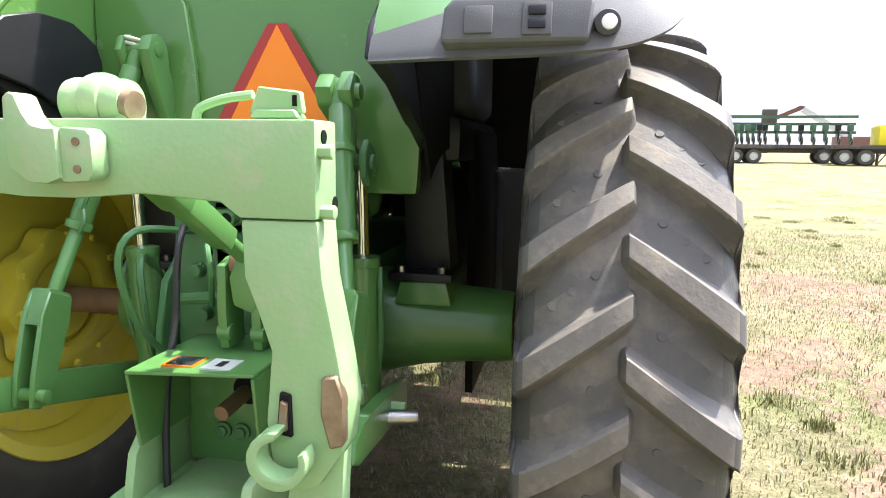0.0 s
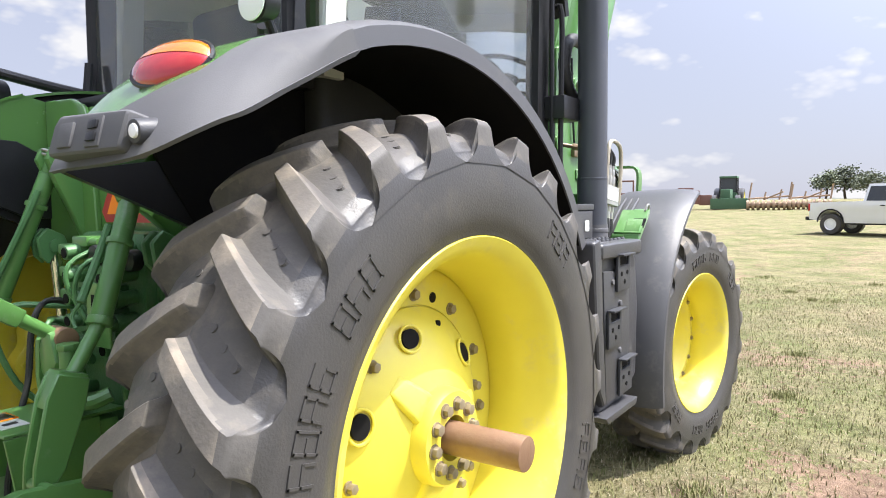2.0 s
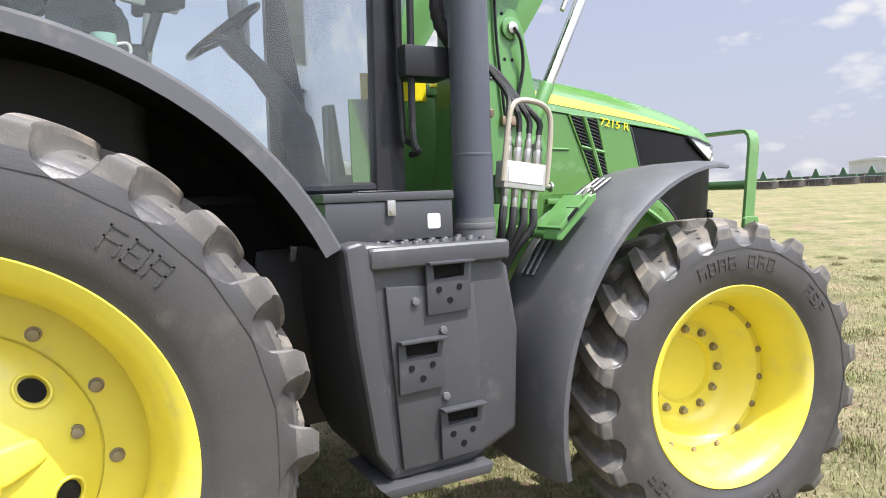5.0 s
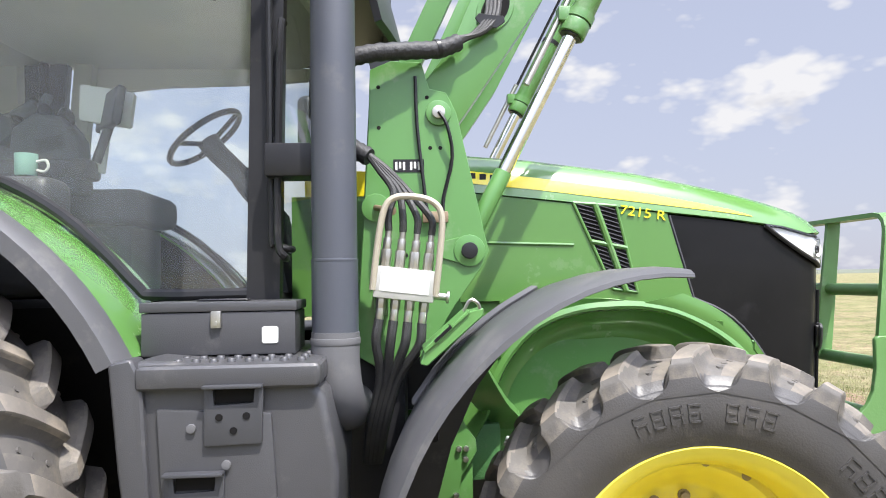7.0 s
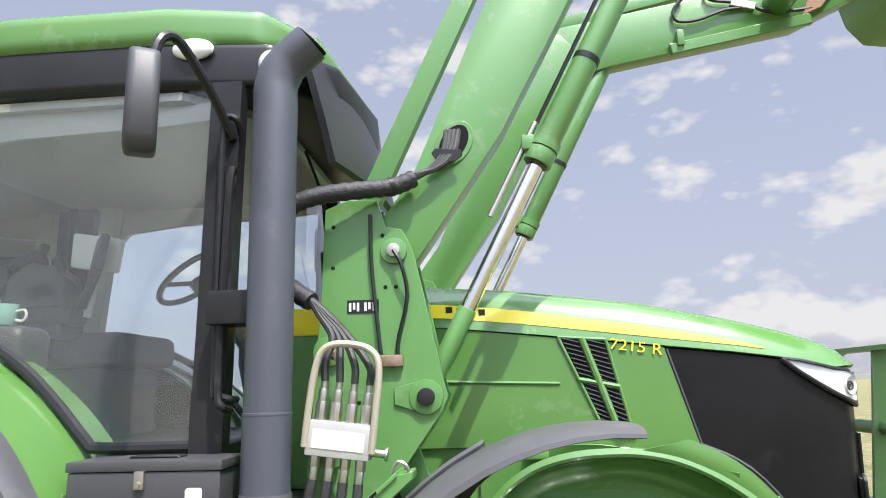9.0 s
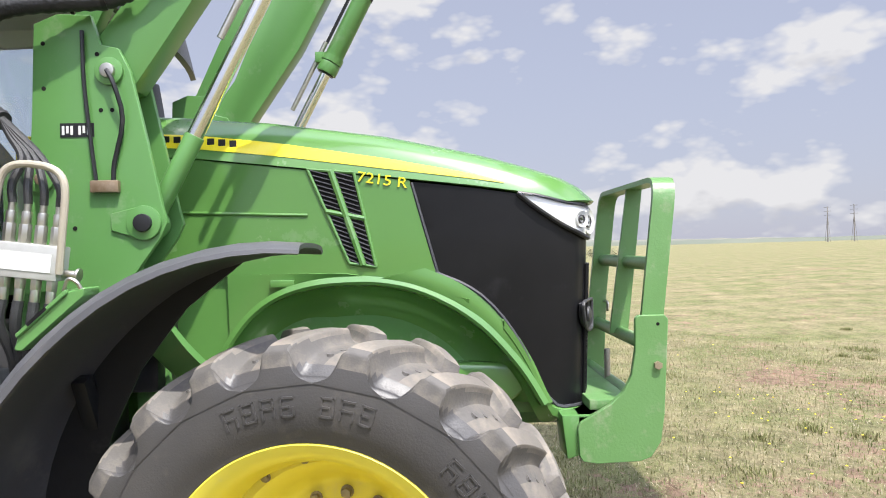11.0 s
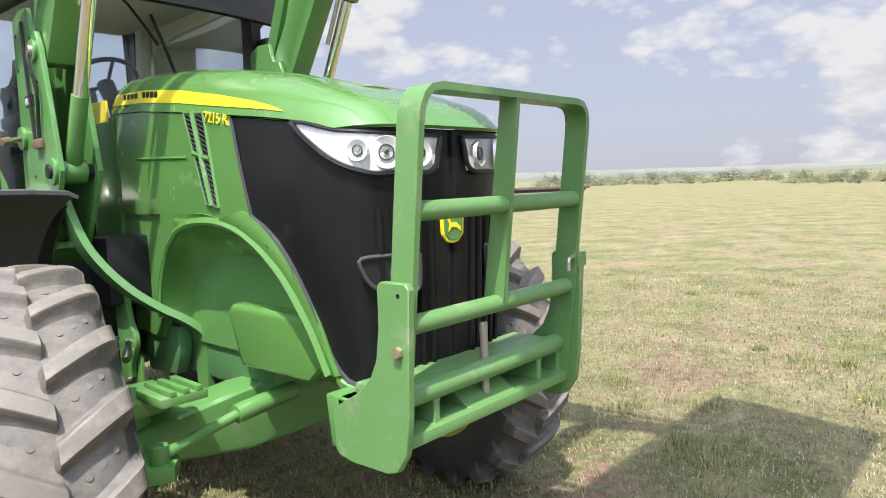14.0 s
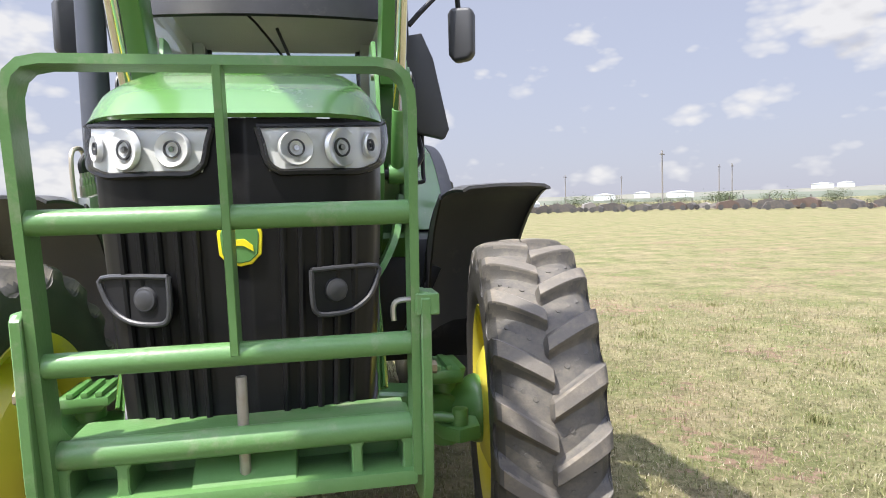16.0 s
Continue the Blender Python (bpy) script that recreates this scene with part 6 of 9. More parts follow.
for s in (1, -1):
    # post: two plates and the block between them
    outline = [(1.868, 2.530), (1.855, 2.20), (1.825, 1.75), (1.80, 1.42), (1.93, 1.34), (2.10, 1.46), (2.185, 1.60), (2.300, 1.76), (2.325, 1.815), (2.310, 1.87), (2.262, 2.10), (2.205, 2.36), (2.165, 2.44), (2.10, 2.455), (2.07, 2.56), (1.95, 2.565)]
    bm = slab(bmesh.new(), outline, "x", s * 0.705, s * 0.728, 0.002, 1)
    post = part("loader_post", bm, GREEN, loader, "green steel loader post")
    bm = slab(bmesh.new(), [(y, z) for y, z in outline], "x", s * 0.545, s * 0.568, 0.002, 1)
    part("post_plate", bm, GREEN, post)
    bm = bmesh.new()
    slab(bm, [(1.868, 2.50), (1.80, 1.42), (1.825, 1.42), (1.893, 2.50)], "x", s * 0.568, s * 0.705, 0.0)
    slab(bm, [(1.80, 1.42), (1.93, 1.34), (2.10, 1.46), (2.08, 1.49), (1.93, 1.38), (1.82, 1.45)], "x", s * 0.568, s * 0.705, 0.0)
    part("post_web", bm, GREEN, post)
    # foot plate down to the frame
    line = smooth_path([(0.690, 2.14, 1.70), (0.672, 2.16, 1.60), (0.640, 2.20, 1.47), (0.575, 2.25, 1.345), (0.490, 2.31, 1.235), (0.390, 2.37, 1.145), (0.300, 2.43, 1.080), (0.235, 2.47, 1.010), (0.222, 2.48, 0.93), (0.225, 2.48, 0.74)], 4)
    rows = [[(s * p.x, p.y + k * (0.052 + 0.022 * math.sin(math.pi * i / (len(line) - 1))), p.z) for i, p in enumerate(line)] for k in (-1, -0.33, 0.33, 1)]
    part("post_foot", thicken(sheet(bmesh.new(), rows), 0.034), GREEN, post, "green curved loader post foot", 30)
    # black block fills the space behind the post foot
    part("black_block", box(bmesh.new(), (min(s * 0.26, s * 0.52), 1.92, 1.16), (max(s * 0.26, s * 0.52), 2.20, 1.50), 0.03), BLACK, post, "black box behind the post foot")
    # pins with their collars
    for y, z, r, mat in ((2.134, 2.357, 0.050, GREEN), (2.246, 1.815, 0.062, GREEN)):
        bm = rod(bmesh.new(), (s * 0.726, y, z), (s * 0.742, y, z), r, n=28, bev=0.004)
        pin = part("pin_collar", bm, mat, post)
        bm = rod(bmesh.new(), (s * 0.53, y, z), (s * 0.756, y, z), r * 0.52, n=20, bev=0.004)
        part("pin", bm, BLACK if z < 2 else STEEL, pin)
    bm = slab(bmesh.new(), [(2.13, 1.79), (2.246, 1.753), (2.30, 1.79), (2.30, 1.84), (2.246, 1.877), (2.13, 1.85)], "x", s * 0.728, s * 0.737, 0.002, 1)
    part("pin_strap", bm, GREEN, post)
    for y, z in ((1.90, 2.46), (1.90, 2.30), (2.10, 2.22), (2.14, 2.22), (2.05, 2.14), (2.09, 2.42), (2.0, 1.80), (1.9, 1.70)):
        part("bolt_hole", rod(bmesh.new(), (s * 0.727, y, z), (s * 0.7295, y, z), 0.008, n=10), DARK, post)
    bm = slab(bmesh.new(), [(1.955, 2.125), (2.075, 2.125), (2.075, 2.175), (1.955, 2.175)], "x", s * 0.7285, s * 0.7305, 0.0)
    sign = part("warning_label", bm, BLACK, post, "black and white warning label")
    bm = bmesh.new()
    for k in range(2):
        for j in range(3):
            y = 1.962 + 0.058 * k + 0.015 * j
            box(bm, (min(s * 0.7305, s * 0.7315), y, 2.133 + 0.006 * (j % 2)), (max(s * 0.7305, s * 0.7315), y + 0.009, 2.165), 0.0)
    part("label_mark", bm, WHITE, sign)
    # boom
    boom = [(2.06, 2.42), (2.13, 2.29), (2.20, 2.30), (2.285, 2.42), (2.56, 2.82), (2.89, 3.436), (3.02, 3.68), (3.06, 3.84), (2.98, 3.94), (2.84, 3.95), (2.72, 3.86), (2.20, 2.65), (2.09, 2.50)]
    bm = slab(bmesh.new(), boom, "x", s * 0.575, s * 0.700, 0.006, 2)
    b1 = part("boom", bm, GREEN, loader, "green steel loader boom")
    bm = slab(bmesh.new(), [(2.80, 3.86), (2.90, 3.975), (3.15, 4.015), (3.65, 4.10), (4.21, 4.18), (4.60, 4.27), (4.90, 4.40), (5.00, 4.34), (4.97, 4.22), (4.76, 4.08), (4.37, 3.90), (3.47, 3.75), (3.277, 3.716), (3.05, 3.66), (2.95, 3.58)], "x", s * 0.580, s * 0.695, 0.006, 2)
    part("forearm", bm, GREEN, loader, "green steel loader forearm")
    # self levelling link
    bm = slab(bmesh.new(), along((1.99, 2.50), (2.66, 3.94), 0.088), "x", s * 0.60, s * 0.665, 0.006, 2)
    part("levelling_link", bm, GREEN, loader)
    bm = slab(bmesh.new(), along((2.62, 3.92), (2.96, 4.02), 0.10), "x", s * 0.59, s * 0.69, 0.006, 2)
    slab(bm, along((2.92, 4.02), (3.75, 4.20), 0.075), "x", s * 0.61, s * 0.67, 0.006, 2)
    part("bell_crank", bm, GREEN, loader)
    # oval hose opening with collar
    o = Vector((2.372, 2.787))
    d = Vector((0.51, 0.86)).normalized()
    n2 = Vector((-d.y, d.x))

    def oval(a, ru, rv):
        p = o + d * (ru * math.cos(a)) + n2 * (rv * math.sin(a))
        return (p.x, p.y)

    bm = slab(bmesh.new(), [oval(k * math.pi / 16, 0.098, 0.070) for k in range(32)], "x", s * 0.700, s * 0.706, 0.002, 1)
    col = part("hose_collar", bm, GREEN, b1)
    bm = slab(bmesh.new(), [oval(k * math.pi / 16, 0.080, 0.050) for k in range(32)], "x", s * 0.706, s * 0.7085, 0.0)
    part("hose_opening", bm, DARK, col)
    # lift ram
    base, joint, top = Vector((s * 0.645, 2.235, 1.815)), Vector((s * 0.645, 2.700, 2.712)), Vector((s * 0.645, 3.262, 3.796))
    low = base + (joint - base) * 0.36
    bm = rod(bmesh.new(), low, joint, 0.030, n=24)
    ram_rod = part("ram_rod", bm, CHROME, loader, "polished chrome ram rod")
    bm = rod(bmesh.new(), base, low + (joint - base) * 0.0, 0.036, n=20, bev=0.004)
    rod(bm, base + Vector((-0.05 * s, 0, 0)), base + Vector((0.05 * s, 0, 0)), 0.055, n=24, bev=0.004)
    part("rod_guard", bm, GREEN, ram_rod)
    bm = rod(bmesh.new(), joint, top, 0.052, n=28, bev=0.006)
    rod(bm, joint - (top - joint).normalized() * 0.012, joint + (top - joint).normalized() * 0.05, 0.058, n=28, bev=0.006)
    ram = part("ram_barrel", bm, GREEN, loader, "green lift ram barrel")
    bm = rod(bmesh.new(), joint - (top - joint).normalized() * 0.018, joint - (top - joint).normalized() * 0.008, 0.046, n=24)
    part("ram_seal", bm, BLACK, ram)
    off = Vector((0, -0.075, 0.04))
    bm = rod(bmesh.new(), joint + off * 0.9 + (joint - base) * -0.28, joint + off * 0.9 + (top - joint) * 0.12, 0.013, n=12)
    part("gauge_rod", bm, STEEL, ram)
    bm = bmesh.new()
    k = joint + (top - joint) * 0.07
    box(bm, k - Vector((0.03, 0.10, 0.03)), k - Vector((-0.03, 0.05, -0.03)), 0.006)
    rod(bm, joint + (top - joint) * 0.045, joint + (top - joint) * 0.075, 0.060, n=24)
    part("gauge_clamp", bm, GREEN, ram)
    # pipe along the barrel
    bm = tube(bmesh.new(), [joint + (top - joint) * t + Vector((s * 0.0, -0.064, 0.03)) for t in (0.12, 0.3, 0.5, 0.7, 0.9)], 0.009, 6, 1)
    part("ram_pipe", bm, BLACK, ram)
    bm = rod(bmesh.new(), joint + (top - joint) * 0.38, joint + (top - joint) * 0.40, 0.055, n=24)
    part("ram_band", bm, BLACK, ram)
    # bent steel pipes down the post
    bm = tube(bmesh.new(), [(s * 0.742, 2.045, 2.50), (s * 0.742, 2.05, 2.30), (s * 0.742, 2.075, 2.05), (s * 0.742, 2.085, 1.965)], 0.007, 6, 3)
    tube(bm, [(s * 0.756, 2.135, 2.357), (s * 0.765, 2.165, 2.30), (s * 0.748, 2.185, 2.18), (s * 0.742, 2.15, 2.03), (s * 0.742, 2.145, 1.965)], 0.008, 6, 3)
    part("steel_pipe", bm, BLACK, post)
    bm = box(bmesh.new(), (min(s * 0.728, s * 0.752), 2.065, 1.925), (max(s * 0.728, s * 0.752), 2.165, 1.968), 0.005)
    part("pipe_clamp", bm, WORNSTEEL, post)
    # knee hoses, cross pipe, rail and bracket on the inner face of the forearm
    inner = s * 0.57
    for pts in ([(3.72, 4.12), (3.66, 4.04), (3.68, 3.97), (3.80, 3.97), (3.95, 4.02), (4.06, 4.03)], [(3.86, 4.15), (3.88, 4.10), (3.96, 4.08), (4.06, 4.07)], [(4.10, 4.05), (4.2, 4.0), (4.35, 3.99), (4.46, 4.0)]):
        part("knee_hose", tube(bmesh.new(), [(inner - s * 0.012, y, z) for y, z in pts], 0.011, 6, 4), HOSE, loader)
    bm = slab(bmesh.new(), along((3.62, 3.785), (4.45, 3.93), 0.07), "x", s * 0.545, s * 0.580, 0.006, 1)
    rail = part("forearm_rail", bm, GREEN, loader)
    part("rail_lug", box(bmesh.new(), (min(s * 0.53, s * 0.575), 3.66, 3.80), (max(s * 0.53, s * 0.575), 3.70, 3.90), 0.006), GREEN, rail)
    bm = slab(bmesh.new(), [(4.40, 3.95), (4.52, 4.0), (4.62, 4.14), (4.55, 4.20), (4.46, 4.08)], "x", s * 0.55, s * 0.579, 0.004, 1)
    part("rust_bracket", bm, RUST, loader, "rusty brown bracket on the forearm")
    bm = slab(bmesh.new(), along((4.0, 4.07), (4.14, 4.03), 0.05), "x", s * 0.545, s * 0.579, 0.004, 1)
    part("hose_clamp", bm, STEEL, loader)
    # tilt ram along the forearm
    bm = rod(bmesh.new(), (s * 0.64, 3.55, 4.24), (s * 0.64, 4.20, 4.42), 0.05, n=20, bev=0.006)
    part("tilt_ram", bm, GREEN, loader)
    bm = rod(bmesh.new(), (s * 0.64, 4.18, 4.41), (s * 0.64, 4.95, 4.66), 0.028, n=20)
    part("tilt_rod", bm, CHROME, loader)
bm = rod(bmesh.new(), (-0.60, 4.28, 4.06), (0.60, 4.28, 4.06), 0.085, n=24)
part("cross_tube", bm, GREEN, loader)
# implement carrier and bucket at the arm ends, high ahead of the hood
bucket = thing("loader_bucket", "green steel loader bucket held up on the loader arms", "bucket", (0, 4.95, 4.2))
up = Matrix.Translation((0, 5.06, 4.24)) @ Matrix.Rotation(radians(14), 4, "X") @ Matrix.Translation((0, -4.02, -3.30))
prof = [(4.02, 3.86), (4.00, 3.30), (4.06, 3.14), (4.20, 3.08), (4.42, 3.10), (4.90, 3.20), (4.90, 3.215), (4.42, 3.125), (4.20, 3.105), (4.08, 3.165), (4.03, 3.31), (4.05, 3.86)]
bm = slab(bmesh.new(), prof, "x", -1.26, 1.26, 0.0, 1, up)
part("bucket_shell", bm, GREEN, bucket, "", 60)
for s in (1, -1):
    bm = slab(bmesh.new(), [(4.03, 3.86), (4.01, 3.30), (4.07, 3.15), (4.20, 3.09), (4.42, 3.11), (4.90, 3.205), (4.82, 3.34), (4.30, 3.74)], "x", s * 1.26, s * 1.28, 0.002, 1, up)
    part("bucket_side", bm, GREEN, bucket)
    bm = slab(bmesh.new(), [(3.92, 3.14), (4.02, 3.16), (4.02, 3.62), (3.95, 3.62)], "x", s * 0.60, s * 0.68, 0.006, 2, up)
    part("carrier_plate", bm, GREEN, bucket)

# ---------------------------------------------------------------- rear linkage
for s in (1, -1):
    # rockshaft arm, from the housing back to the lift link
    bm = bmesh.new()
    if s > 0:
        slab(bm, [(-0.12, 1.32), (-0.10, 1.50), (-0.22, 1.60), (-0.40, 1.735), (-0.48, 1.75), (-0.52, 1.71), (-0.50, 1.66), (-0.42, 1.62), (-0.30, 1.52), (-0.26, 1.40), (-0.22, 1.30)], "x", 0.285, 0.335, 0.012, 2)
        slab(bm, [(-0.43, 1.745), (-0.49, 1.755), (-0.53, 1.70), (-0.50, 1.65), (-0.44, 1.66)], "x", 0.355, 0.395, 0.008, 2)
        rod(bm, (0.28, -0.475, 1.70), (0.41, -0.475, 1.70), 0.024, n=16, bev=0.003)
    else:  # the left arm stands higher and ends in an open fork
        slab(bm, [(-0.27, 1.34), (-0.12, 1.36), (-0.14, 1.46), (-0.335, 1.775), (-0.345, 1.85), (-0.375, 1.885), (-0.425, 1.875), (-0.445, 1.83), (-0.425, 1.76), (-0.36, 1.62), (-0.30, 1.47)], "x", -0.305, -0.265, 0.010, 2)
        slab(bm, [(-0.345, 1.79), (-0.345, 1.86), (-0.375, 1.885), (-0.425, 1.875), (-0.445, 1.83), (-0.42, 1.775)], "x", -0.385, -0.360, 0.008, 2)
        rod(bm, (-0.39, -0.395, 1.835), (-0.26, -0.395, 1.835), 0.024, n=16, bev=0.003)
    rod(bm, (s * 0.10, -0.17, 1.42), (s * 0.36, -0.17, 1.42), 0.10, n=28, bev=0.012)
    arm = part("lift_arm", bm, GREEN, tractor, "green cast lift arm")
    bm = bmesh.new()
    for dz in (0.0, 0.055):
        tube(bm, [(s * 0.30, -0.40, 1.70 + dz * 0.3 + (0.14 if s < 0 else 0.0)), (s * 0.36, -0.42, 1.715 + dz * 0.3 + (0.14 if s < 0 else 0.0))], 0.006, 6, 1)
    part("arm_clip", bm, STEEL, arm)
    # lift link: sleeve, rod, forked clevis
    top, mid, low, end = Vector((s * 0.345, -0.475, 1.70)), Vector((s * 0.412, -0.635, 1.305)), Vector((s * 0.468, -0.775, 1.135)), Vector((s * 0.488, -0.855, 0.90))
    if s < 0:  # the left link hangs more upright
        top, mid, low, end = Vector((-0.335, -0.395, 1.825)), Vector((-0.455, -0.555, 1.300)), Vector((-0.468, -0.685, 1.07)), Vector((-0.465, -0.775, 0.85))
    d = (mid - top).normalized()
    bm = rod(bmesh.new(), top + d * 0.05, mid, 0.032, n=24, bev=0.004)
    rod(bm, top - d * 0.03, top + d * 0.06, 0.026, n=20, bev=0.004)
    rod(bm, top + d * 0.17, top + d * 0.19, 0.040, n=24, bev=0.004)
    rod(bm, mid - d * 0.015, mid + d * 0.01, 0.038, n=24, bev=0.004)
    link = part("lift_link", bm, GREEN, tractor, "green adjustable lift link")
    part("link_screw", rod(bmesh.new(), mid, low, 0.021, n=18), GREEN, link)
    bm = bmesh.new()
    tube(bm, [top + d * 0.12 + Vector((-s * 0.035, -0.03, 0)), top + d * 0.22 + Vector((-s * 0.040, -0.035, 0)), mid + Vector((-s * 0.038, -0.035, 0.06))], 0.013, 8, 2)
    tube(bm, [mid + Vector((-s * 0.045, -0.03, 0.06)), mid + Vector((-s * 0.06, -0.05, 0.02)), mid + Vector((-s * 0.04, -0.05, -0.015))], 0.006, 6, 3)
    part("crank_handle", bm, GREEN_CAST, link)
    bm = bmesh.new()
    u = (end - low).normalized()
    for k in (-1, 1):
        slab(bm, [(-0.045, 0.05), (0.045, 0.05), (0.055, -0.02), (0.05, -0.20), (0.02, -0.275), (-0.015, -0.275), (-0.035, -0.20), (-0.055, -0.02)], "x", k * 0.028 - 0.008, k * 0.028 + 0.008, 0.004, 1,
             Matrix.Translation(low) @ Matrix.Rotation(math.atan2(u.y, -u.z), 4, "X"))
    slab(bm, [(-0.045, 0.06), (0.045, 0.06), (0.05, -0.05), (-0.05, -0.05)], "x", -0.033, 0.033, 0.012, 2, Matrix.Translation(low) @ Matrix.Rotation(math.atan2(u.y, -u.z), 4, "X"))
    rod(bm, end + Vector((-0.06, 0, 0)), end + Vector((0.06, 0, 0)), 0.018, n=14, bev=0.003)
    part("clevis", bm, GREEN, link)
    # lift cylinder
    bm = rod(bmesh.new(), (s * 0.378, -0.387, 1.50), (s * 0.378, -0.367, 1.20), 0.020, n=20)
    cyl_rod = part("lift_cylinder_rod", bm, CHROME, tractor, "polished lift cylinder rod")
    bm = rod(bmesh.new(), (s * 0.378, -0.367, 1.20), (s * 0.376, -0.335, 0.74), 0.050, n=28, bev=0.006)
    rod(bm, (s * 0.378, -0.367, 1.185), (s * 0.378, -0.367, 1.215), 0.054, n=28, bev=0.004)
    rod(bm, (s * 0.31, -0.33, 0.70), (s * 0.44, -0.33, 0.70), 0.045, n=20, bev=0.006)
    part("lift_cylinder", bm, GREEN, tractor, "green hydraulic lift cylinder")
    bm = bmesh.new()
    slab(bm, [(-0.33, 1.46), (-0.36, 1.54), (-0.42, 1.57), (-0.46, 1.53), (-0.45, 1.46), (-0.42, 1.43), (-0.40, 1.46), (-0.385, 1.49), (-0.365, 1.46)], "x", s * 0.345, s * 0.365, 0.004, 1)
    slab(bm, [(-0.33, 1.46), (-0.36, 1.54), (-0.42, 1.57), (-0.46, 1.53), (-0.45, 1.46), (-0.42, 1.43), (-0.40, 1.46), (-0.385, 1.49), (-0.365, 1.46)], "x", s * 0.395, s * 0.415, 0.004, 1)
    rod(bm, (s * 0.335, -0.395, 1.50), (s * 0.425, -0.395, 1.50), 0.026, n=18, bev=0.003)
    part("cylinder_fork", bm, GREEN_CAST, cyl_rod)
    # hose over the housing
    bm = tube(bmesh.new(), [(s * 0.34, -0.32, 1.10), (s * 0.33, -0.42, 1.19), (s * 0.31, -0.48, 1.17), (s * 0.29, -0.50, 1.06), (s * 0.30, -0.46, 0.90), (s * 0.32, -0.40, 0.80)], 0.012, 8, 4)
    tube(bm, [(s * 0.43, -0.36, 1.18), (s * 0.44, -0.39, 1.10), (s * 0.435, -0.37, 0.95), (s * 0.42, -0.34, 0.84)], 0.009, 8, 4)
    part("cylinder_hose", bm, GREEN_CAST, tractor)
    # curved side plate behind the link
    bm = slab(bmesh.new(), [(-0.16, 0.62), (-0.14, 1.08), (-0.22, 1.17), (-0.36, 1.19), (-0.44, 1.12), (-0.48, 0.98), (-0.50, 0.80), (-0.46, 0.62)], "x", s * 0.245, s * 0.268, 0.004, 1)
    sp = part("hitch_side_plate", bm, GREEN_CAST, tractor)
    for y, z, r in ((-0.33, 0.92, 0.042), (-0.28, 1.08, 0.024), (-0.36, 0.72, 0.03)):
        part("plate_hole_shade", rod(bmesh.new(), (s * 0.266, y, z), (s * 0.2705, y, z), r, n=20), DARK, sp)
    # lower draft link
    bm = slab(bmesh.new(), [(-0.22, 0.67), (-0.22, 0.78), (-0.60, 0.865), (-0.93, 0.925), (-1.02, 0.915), (-1.04, 0.875), (-0.98, 0.845), (-0.60, 0.76)], "x", -0.020, 0.020, 0.008, 2,
              Matrix.Translation((s * 0.44, 0, 0)) @ Matrix.Rotation(radians(s * 6), 4, "Z"))
    dl = part("draft_link", bm, GREEN, tractor, "green lower draft link")
    bm = box(bmesh.new(), (min(s * 0.375, s * 0.395), -0.42, 0.755), (max(s * 0.375, s * 0.395), -0.34, 0.815), 0.008)
    part("link_stop", bm, GREEN_WORN, dl)
    part("stop_bolt", rod(bmesh.new(), (s * 0.49, -0.55, 0.815), (s * 0.56, -0.55, 0.815), 0.016, n=8), GREEN_WORN, dl)
    rod_b = rod(bmesh.new(), (s * 0.51, -0.60, 0.80), (s * 0.60, -0.57, 0.80), 0.020, n=12, bev=0.003)
    part("link_pin", rod_b, STEEL, dl)

